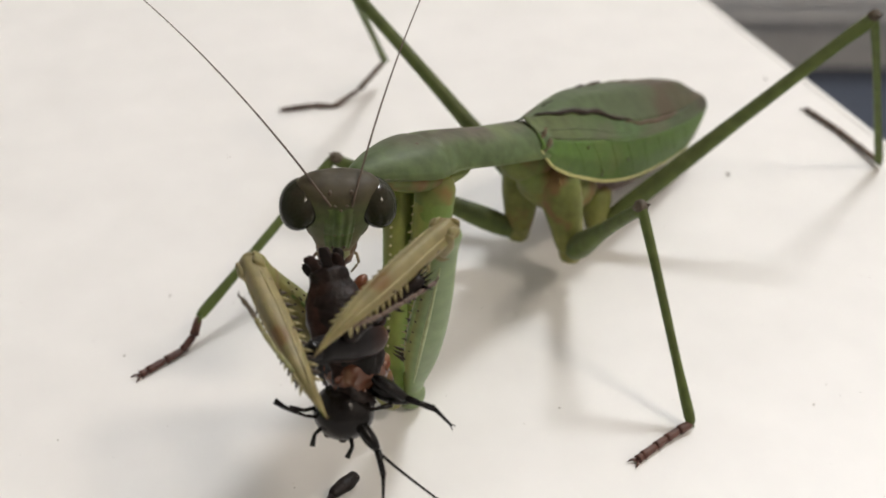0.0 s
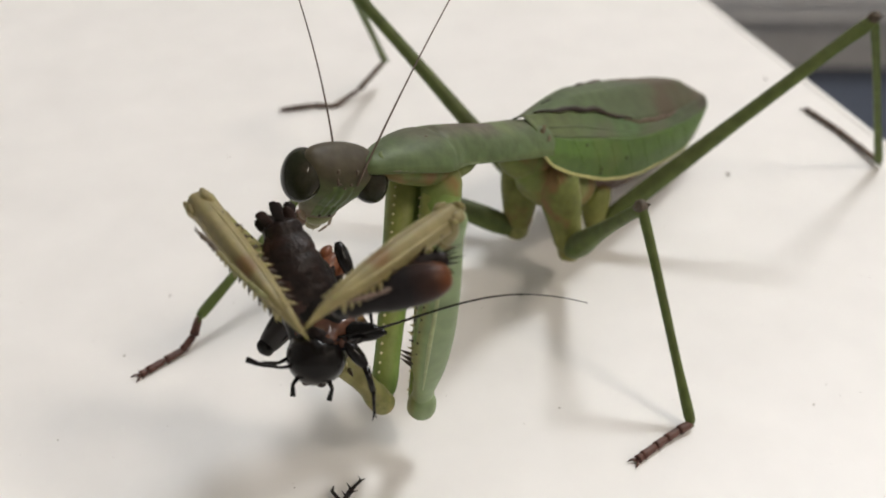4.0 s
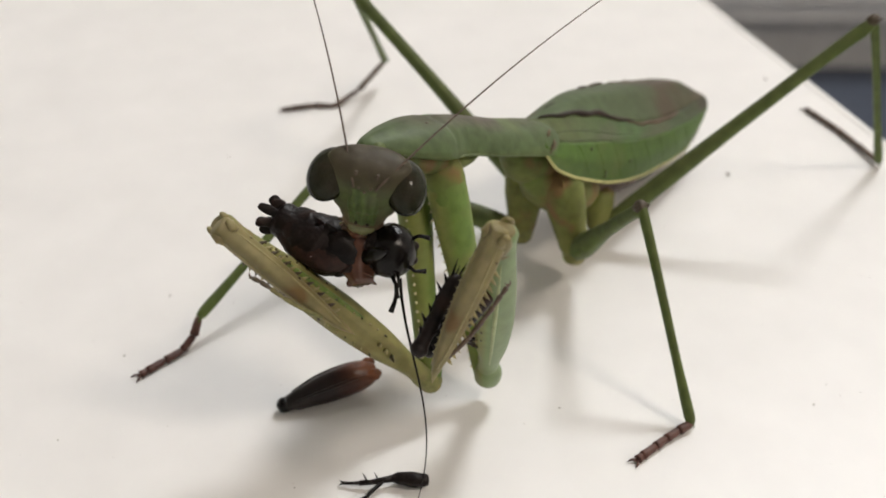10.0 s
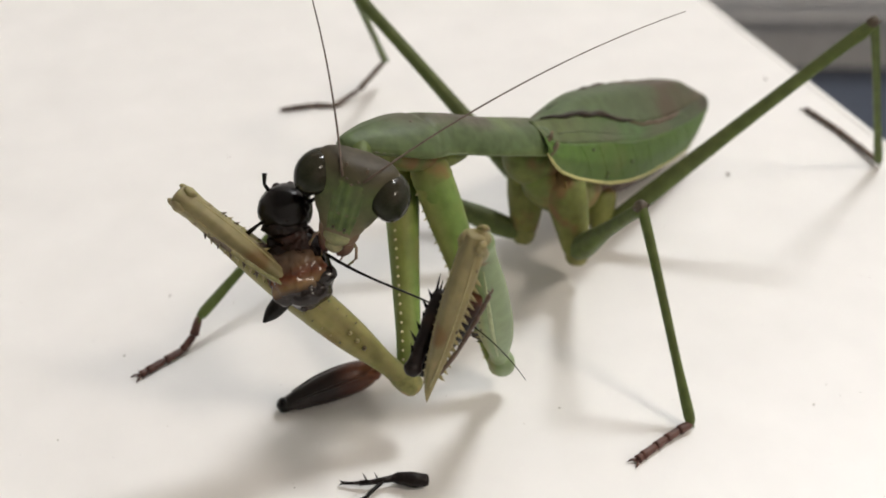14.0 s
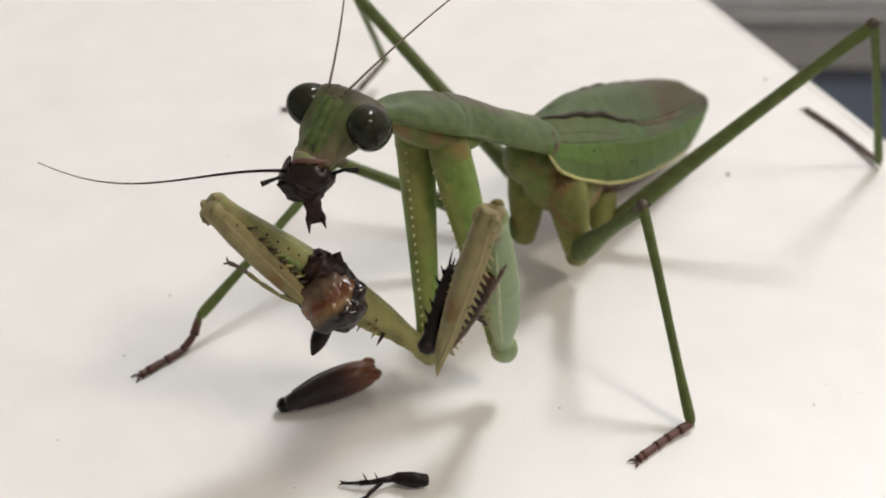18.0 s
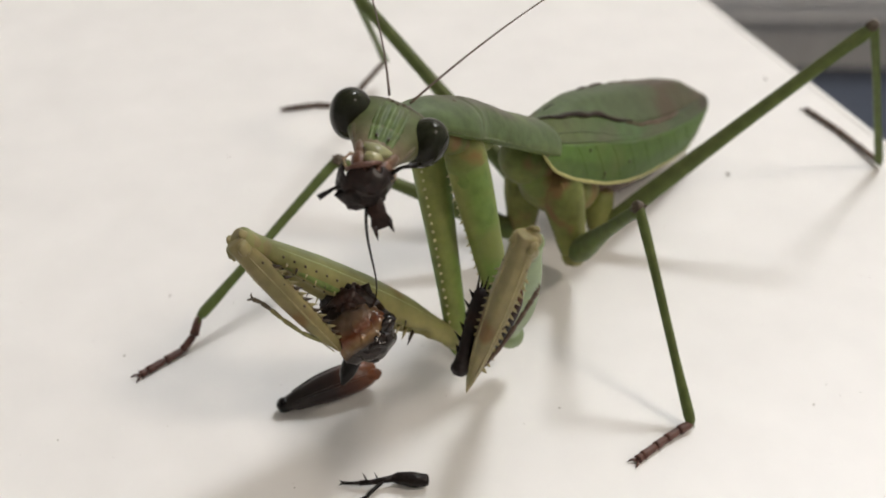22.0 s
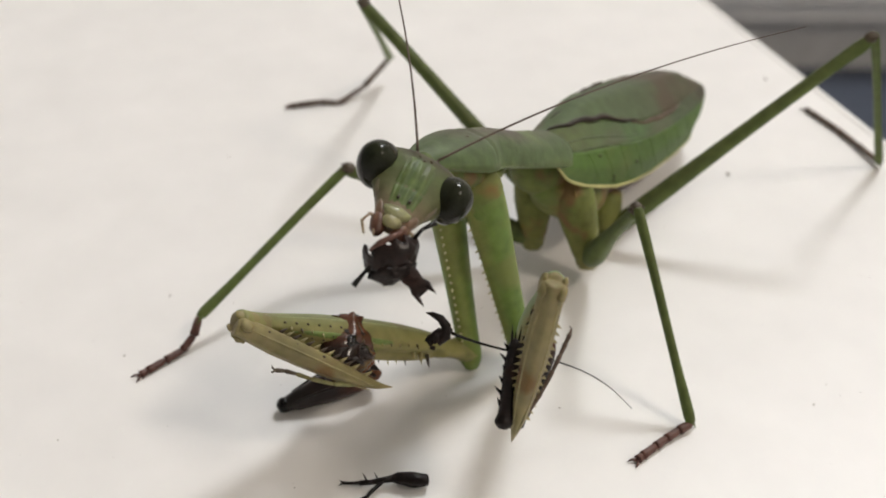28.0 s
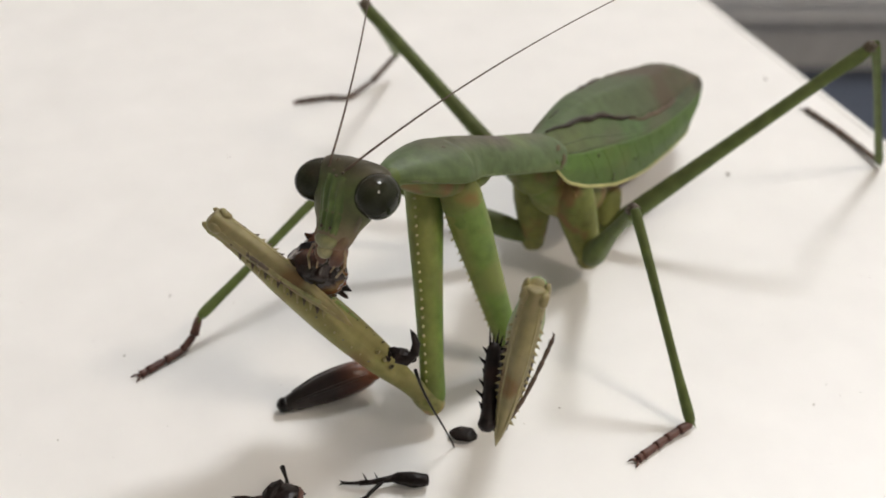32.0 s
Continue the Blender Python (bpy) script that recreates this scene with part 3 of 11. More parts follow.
TOES = {"ML": [(20.05, 72.51, 0.6), (18.4, 71.5, 0.35), (16.9, 70.2, 0.3), (15.3, 68.8, 0.25)], "MR": [(-21.36, 83.83, 2.6), (-22.2, 82.6, 0.6), (-24.0, 80.7, 0.35), (-25.8, 78.9, 0.25)],
        "HL": [(47.29, 113.45, 0.6), (45.4, 119.8, 0.35), (44.0, 123.0, 0.3), (42.6, 126.0, 0.25)], "HR": [(0, 0, 0), (-4.58, -5.75, -2.6), (-8.0, -6.3, -2.65), (-11.5, -7.15, -2.75)]}
for k, pts in TOES.items():
    home = Vector(pts[0])
    loc = [Vector(p) - home for p in pts]
    root = part("tarsus", limb(B(), [(-0.1, 0, 0, 0.2, 0.2), (0.0, 0, 0, 0.34, 0.34), (0.1, 0, 0, 0.2, 0.2)], 10), TARSUS, mantis, "dark reddish brown segmented foot")
    root.location = home * MM - (HOME if k != "HR" else Vector())
    if k == "HR":
        PART["tarsus_HR"] = root
    segs = spline([tuple(p) for p in loc], 3)
    cuts = [0, 2, 4, 6, 8, 9] if len(segs) >= 10 else list(range(len(segs)))
    for a, b in zip(cuts, cuts[1:]):
        p, q = Vector(segs[a]), Vector(segs[b])
        d = q - p
        bm = B()
        r0 = (0.36 if a == 0 else 0.33) if k[0] == "M" else 0.31
        rod(bm, [p, p + d * 0.2, p + d * 0.75, p + d * 0.95, q], [r0 * 0.75, r0, r0 * 1.05, r0 * 1.22, r0 * 0.8], 10)
        part("tarsomere", bm, TARSUS if k[0] == "M" else TARSUS_H, root)
    tip, d = Vector(segs[-1]), (Vector(segs[-1]) - Vector(segs[-3])).normalized()
    side = d.cross(Vector((0, 0, 1))).normalized()
    for s in (-1, 1):
        bm = B()
        rod(bm, [tip, tip + d * 0.4 + side * s * 0.35, tip + d * 0.75 + side * s * 0.45 - Vector((0, 0, 0.1))], [0.14, 0.1, 0.02], 6)
        part("claw", bm, TARSUS, root)

# pronotum: X runs to the head
PRO = [(-0.7, 0.9, -0.9, -0.1), (0.0, 1.7, -1.1, 0.55), (1.2, 2.3, -1.15, 1.0), (3, 2.6, -1.1, 1.3), (6, 2.65, -1.05, 1.3), (9.3, 2.6, -1.0, 1.3), (12.5, 2.35, -0.95, 1.5), (15.0, 2.3, -0.95, 1.6), (16.8, 2.85, -0.95, 1.55), (18.2, 3.15, -0.95, 1.45), (19.8, 2.9, -0.92, 1.2), (21.6, 2.3, -0.92, 0.8), (23.2, 1.6, -0.98, 0.3), (24.4, 1.0, -1.02, -0.2), (24.9, 0.35, -1.0, -0.6)]
bm = B()
loops = []
for n, (x, w, zk, zt) in enumerate(spline(PRO, 6)):
    ring = []
    for k in range(32):
        a = 2 * math.pi * k / 32
        ca, sa = math.cos(a), math.sin(a)
        y = w * (abs(ca) ** 0.86) * (1 if ca > 0 else -1)
        z = zk + (zt - zk) * sa ** 0.92 if sa > 0 else zk + 0.45 * sa
        if sa > 0:
            z += 0.13 * math.exp(-(y / 0.3) ** 2) - 0.2 * math.exp(-((x - 17.6 + 0.25 * abs(y)) / 0.28) ** 2) * min(1.0, w - 0.4) * sa
            z += 0.04 * noise.noise(Vector((x * 0.5, y * 1.1, 2.0)))
        if abs(sa) < 0.12:
            y *= 1.03 + 0.025 * (n % 2)                  # the finely toothed side keel
        ring.append(bm.verts.new(Vector((x, y, z)) * MM))
    loops.append(ring)
for p, q in zip(loops, loops[1:]):
    for k in range(32):
        bm.faces.new((p[k], p[(k + 1) % 32], q[(k + 1) % 32], q[k]))
bm.faces.new(loops[0]), bm.faces.new(loops[-1])
pro = part("pronotum", bm, PRONOTUM, mantis, "grey-green pronotum with a brown back ridge")
PART["pronotum"] = pro
bm = B()
blob(bm, (19.0, 0.9, 1.22), (0.17, 0.17, 0.1), seg=10)
part("spot", bm, SPINE_D, pro)
for s in (-1, 1):
    bm = B()
    N = 90
    pts = []
    for i in range(N + 1):
        x = 0.3 + 23.9 * i / N
        w = np.interp(x, [r[0] for r in PRO], [r[1] for r in PRO]) * 1.0
        pts.append((x, s * w, np.interp(x, [r[0] for r in PRO], [r[2] for r in PRO]) + 0.02))
    rod(bm, pts, [(0.07 + 0.045 * (i % 2)) * (1 if i < N - 3 else 0.5) for i in range(N + 1)], 7)
    part("rim", bm, PRO_RIM, pro, "paler finely toothed side keel")
for x, y, z, r in ((5.3, 1.0, 1.1, 0.1), (10.9, 1.3, 1.0, 0.08), (13.8, -1.2, 1.2, 0.1), (8.1, 1.6, 0.7, 0.08)):
    part("spot", blob(B(), (x, y, z), (r, r, 0.07), seg=8), SPINE_D, pro)
for x, y, z in ((17.9, 1.85, 0.75), (19.6, 2.0, 0.35)):
    part("scar", blob(B(), (x, y, z), (0.16, 0.4, 0.14), (20, 0, 12), seg=10), PRO_RIM, pro, "pale scar beside the groove")
bm = limb(B(), [(11, 0, -1.3, 0.9, 0.5), (14, 0, -1.7, 1.9, 1.0), (18.5, 0, -1.8, 2.1, 1.1), (22.2, 0, -1.2, 1.4, 0.9), (23.8, 0, -0.8, 0.8, 0.6)], 18, 5)
part("throat", bm, THORAX, pro, "soft yellowish green throat")
bm = limb(B(), [(-0.8, 0, -0.6, 0.6, 0.6), (0.2, 0, -0.55, 0.95, 0.9), (2.0, 0, -0.3, 0.85, 0.85), (4.2, 0, 0, 0.8, 0.8), (5.0, 0, 0, 0.7, 0.7)], 16)
PART["neck"] = part("neck", bm, LEG_G, mantis, "soft green neck")

# head: X to its left side, -Y the face, Z up
bm = B()
HS = [(2.35, 0.9, 0.35, 0.5), (2.25, 2.1, 0.95, 0.45), (1.85, 2.9, 1.5, 0.38), (1.0, 3.25, 1.8, 0.2), (-0.2, 3.05, 1.7, 0.0), (-1.3, 2.5, 1.45, -0.1), (-2.4, 1.85, 1.2, -0.3), (-3.5, 1.4, 1.0, -0.45), (-4.3, 1.0, 0.7, -0.55), (-4.6, 0.5, 0.3, -0.55)]
rings(bm, [((0, y, z), (rx, 0, 0), (0, ry, 0)) for z, rx, ry, y in spline(HS, 4)], 32)
for v in bm.verts:
    p = v.co / MM
    v.co += v.co.normalized() * MM * 0.06 * noise.noise(p * 1.3)
head = part("head", bm, HEADM, mantis, "triangular green face with a purplish brown crown")
PART["head"] = head
head.scale = (1.02, 1.02, 1.02)
for s in (-1, 1):
    bm = blob(B(), (0, 0, 0), (1.52, 2.05, 1.62), seg=36)
    for v in bm.verts:
        q = v.co / MM
        v.co.x *= 1.0 - 0.12 * max(0.0, -q.z / 1.6)
    e = part("eye", bm, EYE_M, head, "large glossy dark green-brown compound eye")
    e.matrix_local = pose(s * 2.66 * MM, 0.0 * MM, 0.25 * MM, 14, s * -20, s * 10)
    bm = limb(B(), [(0, 0, 0, 0.16, 0.16), (0.3, 0, 0, 0.21, 0.21), (0.7, 0, 0, 0.17, 0.17), (0.9, 0, 0, 0.1, 0.1)], 10)
    a = part("antenna_root", bm, KNEE, head)
    a.matrix_local = pose(s * 0.75 * MM, -1.0 * MM, 1.25 * MM, 0, -80, 90)
    bm = B()
    N = 26
    bend = 0.42 if s < 0 else -0.35
    rod(bm, [(28 * i / N, bend * (28 * i / N) * (28 * i / N - 14) / 70, 0.0) for i in range(N + 1)], [0.095 - 0.065 * (i / N) ** 0.6 for i in range(N + 1)], 8)
    PART["antenna_l" if s > 0 else "antenna_r"] = part("antenna", bm, FEELER, head, "long thin brown feeler")
# frontal shield: a raised plate with upright ridges between the eyes
bm = B()
NX, NZ = 36, 26
grid = []
for jz in range(NZ + 1):
    w = jz / NZ
    z = 1.15 - 4.3 * w
    half = 1.25 - 0.38 * w + 0.1 * math.sin(math.pi * w)
    row = []
    for ix in range(NX + 1):
        q = 2 * ix / NX - 1
        x = q * half
        rim_in = min(1.0, 6 * min(1 - abs(q), w + 0.02, 1.02 - w))
        front = np.interp(z, [-4.6, -3.5, -2.4, -1.3, -0.2, 1.0, 1.85, 2.2], [-0.85, -1.45, -1.5, -1.55, -1.7, -1.62, -1.15, -0.7])
        y = front * (1 - 0.1 * q * q) + 0.06 - 0.13 * rim_in - 0.04 * rim_in * min(1.0, 0.25 + 2.5 * w) * math.cos(q * math.pi * 4)
        y += 0.08 * math.exp(-((w - 0.62) / 0.03) ** 2)
        row.append(bm.verts.new(Vector((x, y, z)) * MM))
    grid.append(row)
for p, q in zip(grid, grid[1:]):
    for ix in range(NX):
        bm.faces.new((p[ix], p[ix + 1], q[ix + 1], q[ix]))
back = bmesh.ops.extrude_face_region(bm, geom=bm.faces[:])
for g in back["geom"]:
    if isinstance(g, bmesh.types.BMVert):
        g.co.y += 0.35 * MM
part("frontal_shield", bm, SHIELD, head, "green face shield with upright darker grooves")
for ox, oz in ((-0.42, 1.3), (0.42, 1.3), (0, 1.0)):
    part("ocellus", blob(B(), (ox, -1.5 - 0.12 * (oz < 1.2), oz), (0.12, 0.1, 0.09), seg=10), KNEE, head)
for sx in (-0.4, 0.42):
    part("spot", blob(B(), (sx, -1.62, -2.6), (0.12, 0.1, 0.14), seg=8), SPINE_D, head)
bm = limb(B(), [(-0.95, 0, 0.1, 0.08, 0.15), (-0.7, 0, 0, 0.22, 0.36), (0, 0, -0.08, 0.36, 0.58), (0.7, 0, 0, 0.22, 0.36), (0.95, 0, 0.1, 0.08, 0.15)], 18)
part("clypeus", bm, CLYPEUS, head, "pale yellow-green upper lip plate").location = (0, -1.3 * MM, -3.6 * MM)
part("labrum", blob(B(), (0, -1.18, -4.3), (0.66, 0.4, 0.55), seg=20, lumps=0.05), CLYPEUS, head)
for s in (-1, 1):
    part("mandible", blob(B(), (0, 0, 0), (0.55, 0.6, 1.0), (0, s * 16, 0), 14, 0.15, s), MANDIBLE, head, "tan jaw with a dark tip").location = (s * 0.78 * MM, -0.55 * MM, -4.4 * MM)
    part("cheek", blob(B(), (s * 1.5, -0.42, -2.0), (0.55, 0.3, 1.35), (0, s * 30, s * -22), 22, 0.08, s), CHEEK, head, "pinkish beige cheek below the eye")
    part("cheek", blob(B(), (s * 1.02, -0.72, -3.55), (0.42, 0.48, 0.8), (0, s * 24, 0), 16, 0.12, s + 4), CHEEK, head)
    bm = B()
    rod(bm, [(s * 0.9, -0.4, -3.8), (s * 1.55, -0.75, -4.2), (s * 1.75, -0.8, -5.0), (s * 1.6, -0.85, -5.3), (s * 1.25, -0.9, -5.9)], [0.13, 0.12, 0.12, 0.1, 0.07], 8)
    part("palp", bm, PALP, head, "thin pale mouth palp")
    bm = B()
    rod(bm, [(s * 0.5, -0.3, -4.4), (s * 0.85, -0.7, -5.0), (s * 0.65, -0.9, -5.7)], [0.11, 0.1, 0.06], 8)
    part("palp", bm, PALP, head)

# raptorial legs: X along the bone, -Z the side with the spines
for k in "AB":
    so = -1 if k == "A" else 1
    bm = limb(B(), [(-0.6, 0, 0, 0.7, 0.8), (0.2, 0, 0, 1.5, 1.7), (3, 0, 0, 1.5, 1.9), (9, 0, 0, 1.2, 1.55), (15, 0, 0, 1.0, 1.25), (18, 0, 0, 1.0, 1.15), (19.2, 0, 0, 0.6, 0.7)], 20, 5)
    for v in bm.verts:
        if v.co.z < -0.6 * MM and k == "B":
            v.co.y *= 0.85
    c = part("fore_coxa", bm, COXA, mantis, "bright green fore coxa with pale teeth")
    PART["fore_coxa_" + k] = c
    c.scale = (0.989, 1.0, 0.85) if k == "A" else (0.958, 0.86, 0.9)
    part("coxa_base", limb(B(), [(-1.2, 0, 0, 0.5, 0.5), (-0.7, 0, 0, 1.3, 1.45), (0.3, 0, 0, 1.6, 1.82), (1.8, 0, 0, 1.52, 1.86), (3.0, 0, 0, 1.38, 1.74), (3.6, 0, 0, 1.0, 1.3)], 20, 5, 0.1, 3), SOCKET, c, "orange-stained socket of the coxa")
    bm = B()
    ty, tz = (0.28, -0.96) if k == "A" else (0.13, -0.99)
    for i in range(22):
        x = 1.8 + i * 0.74
        w = np.interp(x, (0, 3, 9, 15, 18), (1.5, 1.5, 1.2, 1.0, 1.0)), np.interp(x, (0, 3, 9, 15, 18), (1.7, 1.9, 1.55, 1.25, 1.15))
        o = 1.07 + (0.05 if i % 3 else 0.12)
        cone(bm, (x, ty * w[0] * 0.9, tz * w[1] * 0.9), (x + 0.12, ty * w[0] * o, tz * w[1] * o), 0.17)
    part("coxal_teeth", bm, SPINE, c, "row of pale teeth")
    bm = limb(B(), [(-0.5, 0, 0, 0.45, 0.5), (-0.2, 0, 0, 0.9, 1.0), (1.2, 0, 0.05, 0.85, 0.98), (3.0, 0, 0.1, 0.85, 1.0), (6.5, 0, 0.1, 1.3, 1.6), (11, 0, 0.12, 1.5, 1.85), (16, 0, 0.2, 1.35, 1.65), (20.5, 0, 0.3, 1.0, 1.2), (22.2, 0, 0.32, 0.95, 1.12), (23.2, 0, 0.34, 1.05, 1.15), (23.6, 0, 0.34, 0.7, 0.8)], 24, 6, 0, 0, 1.14)
    for v in bm.verts:
        z = v.co.z / MM
        if z < -0.6 and 4 < v.co.x / MM < 21:
            v.co.z += MM * 0.6 * math.exp(-(v.co.y / MM / 0.5) ** 2)
    slim = 1.0 if k == "A" else 0.86
    for v in bm.verts:
        v.co.y, v.co.z = v.co.y * slim, v.co.z * slim
    f = part("fore_femur", bm, FEMUR_F if k == "A" else FEMUR_B, mantis, "yellow-green spined raptorial femur" if k == "A" else "pale green raptorial femur with a row of dark dots")

    def on_femur(x, deg, lift=0.0):
        """A point on the femur's skin at x, turned by deg from the outer side towards the spines."""
        ry = np.interp(x, (3, 6.5, 11, 16, 20.5, 22.4), (0.85, 1.3, 1.5, 1.35, 1.0, 0.9))
        rz = np.interp(x, (3, 6.5, 11, 16, 20.5, 22.4), (1.0, 1.6, 1.85, 1.65, 1.2, 1.05))
        a, b = math.cos(radians(deg)), math.sin(radians(deg))
        y, z = ry * abs(a) ** 1.14, np.interp(x, (3, 11, 20), (0.1, 0.12, 0.3)) - rz * math.copysign(abs(b) ** 1.14, b)
        z += 0.6 * math.exp(-(y / 0.5) ** 2) * (z < -0.6)
        return Vector((x, y * slim, z * slim)) + Vector((0, a, -b)) * lift
    PART["fore_femur_" + k] = f
    f.scale = (1.0 if k == "A" else 1.103, 1.0, 1.0)
    bm = limb(B(), [(-0.8, 0, 0.1, 0.3, 0.35), (-0.6, 0, 0.1, 0.75, 0.85), (-0.1, 0, 0.1, 1.0, 1.12), (1.2, 0, 0.15, 0.95, 1.08), (2.0, 0, 0.15, 0.6, 0.7)], 16)
    part("trochanter", bm, COXA_TIP if k == "A" else FEMUR_B, f, "yellowish green joint lobe" if k == "A" else "")
    bm = B()
    rod(bm, [on_femur(7.5 + 13 * i / 14, 44, -0.22) for i in range(15)], [0.05 + 0.29 * math.sin(math.pi * (i + 0.3) / 14.6) ** 0.6 for i in range(15)], 10)
    part("groove", bm, GROOVE, f, "bright green inner groove")
    for deg in ((-12, -62) if k == "A" else (-8,)):
        bm = B()
        rod(bm, [on_femur(4 + 16.5 * i / 16, deg, -0.03) for i in range(17)], [0.03 + (0.05 if k == "A" else 0.14) * math.sin(math.pi * (i + 0.5) / 17) for i in range(17)], 8)
        part("keel", bm, KEEL, f, "pale yellow-green ridge line")
    for deg, n0, n1 in (((18, 4, 12), (66, 5, 12)) if k == "A" else ((30, 0, 6), (58, 1, 4))):
        for i in range(n0, n1):
            x = 9.0 + i * (1.0 if k == "A" else 1.45) + (0.5 if deg > 50 else 0.0)
            p = on_femur(x, deg, 0.01)
            part("spot", blob(B(), p, (0.13, 0.09, 0.1), (0, 0, 20), 8), SPINE_D, f)
    for row in (-1, 1):
        for i in range(14):
            x = 7.2 + i * 0.95
            L = (0.22 if i % 2 else 0.4) * (1.0 if x < 17 else 0.7) * (1.0 if k == "A" else 0.5)
            z = -1.3 + 0.05 * abs(x - 11) + (0.02 * max(0, x - 12))
            bm = B()
            cone(bm, (x, row * 0.9 * slim, z + 0.3), (x + 0.2, row * 1.02 * slim, z - L), 0.1)
            part("spine", bm, SPINE_K if i % 3 else SPINE_D, f)
    for i in range(3):
        bm = B()
        cone(bm, (5.4 + i * 0.85, 0.1 * (i - 1), -0.95), (5.9 + i * 0.8, 0.15 * (i - 1), -2.3 + 0.2 * i if k == "A" else -2.0), 0.2)
        part("spine", bm, SPINE_K if i and k == "A" else SPINE_D, f)
    part("knee_cap", limb(B(), [(20.6, 0, 0.3 * slim, 0.85 * slim, 1.0 * slim), (21.4, 0, 0.3 * slim, 0.98 * slim, 1.12 * slim), (22.6, 0, 0.33 * slim, 0.98 * slim, 1.08 * slim), (23.3, 0, 0.36 * slim, 0.92 * slim, 0.98 * slim), (23.65, 0, 0.36 * slim, 0.8 * slim, 0.85 * slim), (23.75, 0, 0.3 * slim, 0.4 * slim, 0.4 * slim)], 20, 4, 0.2, 5, 1.2), TIBIA_F, f, "tan knee end of the femur")
    for row in (-1, 1):
        part("knee_lobe", limb(B(), [(21.6, row * 0.7, 0.3, 0.12, 0.3), (22.6, row * 0.7, 0.34, 0.3, 0.56), (23.4, row * 0.7, 0.45, 0.26, 0.48), (23.8, row * 0.68, 0.5, 0.18, 0.34), (23.95, row * 0.66, 0.5, 0.06, 0.1)], 12, 3, 0.2, row), TIBIA_F, f)
    part("knee_lobe", blob(B(), (23.2, 0.05, -0.5), (0.45, 0.45, 0.3), (0, 20, 0), 12, 0.25, 2), COXA_TIP, f)
    bm = limb(B(), [(-0.62, 0, 0.1, 0.3, 0.3), (-0.55, 0, 0.1, 0.72, 0.8), (-0.2, 0, 0.06, 0.86, 0.94), (1.4, 0, 0.05, 0.9, 1.0), (4.2, 0, 0.1, 0.92, 1.06), (7.0, 0, 0.08, 0.82, 0.94), (9.0, 0, 0.02, 0.66, 0.74), (10.5, 0, -0.1, 0.47, 0.52), (11.7, 0, -0.34, 0.27, 0.32), (12.9, 0, -0.85, 0.02, 0.02)], 20, 5, 0, 0, 1.3)
    t = part("fore_tibia", bm, TIBIA_F, mantis, "tan-green raptorial tibia ending in a claw")
    PART["fore_tibia_" + k] = t
    for row in (-1, 1):
        bm = B()
        rod(bm, [(x, row * 0.62 * w, 0.62 * w + 0.08) for x, w in ((0.6, 0.85), (2.5, 0.98), (5, 0.97), (7.5, 0.84), (9.5, 0.62), (11, 0.4))], [0.07, 0.1, 0.1, 0.09, 0.08, 0.04], 6)
        part("ridge", bm, SPINE_K, t)
        part("knee_knob", blob(B(), (0.1, row * 0.62, 0.35), (0.62, 0.36, 0.62), (0, 20, 0), 12, 0.25, row), TIBIA_F, t)
        for n in range(3):
            part("spot", blob(B(), (1.8 + 2.3 * n, row * 0.8, 0.25), (0.14, 0.1, 0.1), seg=8), SPINE_D, t)
    for row in (-1, 1):
        for i in range(14):
            x = 2.6 + i * 0.58
            w = np.interp(x, (1.4, 4.2, 7, 9, 10.5), (0.92, 0.92, 0.82, 0.66, 0.47))
            bm = B()
            cone(bm, (x, row * w * 0.72, -0.2), (x + 0.42, row * (w + 0.34), -0.5), 0.2, 5)
            part("spine", bm, SPINE_K if i % 2 or k == "B" else KNEE, t, "" if i else "comb of short spines")
    bm = B()
    P = [(10.2, so * 0.4, -0.2), (8.0, so * 1.1, -0.4), (6.2, so * 1.45, -0.5), (5.0, so * 1.65, -0.55), (4.0, so * 1.8, -0.6), (3.3, so * 1.9, -0.6)] if k == "B" else [(9.6, so * 0.3, 0.5), (8.0, so * 0.6, 1.0), (6.2, so * 0.8, 1.25), (5.0, so * 0.85, 1.35), (4.1, so * 0.9, 1.5), (3.4, so * 1.0, 1.75)]
    for i, (a, b) in enumerate(zip(P, P[1:])):
        a, b = Vector(a), Vector(b)
        d = b - a
        bm = B()
        rod(bm, [a, a + d * 0.2, a + d * 0.85, b], [0.12, 0.15, 0.18, 0.12], 8)
        if i == 4:
            for s in (-1, 1):
                rod(bm, [b, b + d * 0.35 + Vector((0, 0, s * 0.25)), b + d * 0.55 + Vector((0, -0.2 * so, s * 0.35))], [0.1, 0.07, 0.02], 6)
        part("tarsomere", bm, TARSUS_H if k == "B" else (TARSUS_F if i < 3 else KNEE), t, "slender brown foot folded back" if i == 0 else "")

# ---- the cricket that is being eaten ----
cricket = tagged(new("cricket"), "black cricket held and eaten piece by piece by the mantis", "cricket")
cricket.location = HOME


def torn(bm, c, r, seed, n=5, length=0.7):
    """Ragged flaps of cuticle round a break."""
    q = random.Random(seed)
    for i in range(n):
        a = q.uniform(0, 6.28)
        e = Vector((q.uniform(-0.3, 0.3), math.cos(a), math.sin(a)))
        at = Vector(c) + Vector((e.x * r, e.y * r, e.z * r))
        cone(bm, at * 1.0, at + e * length * q.uniform(0.4, 1.0), q.uniform(0.15, 0.35), 5)


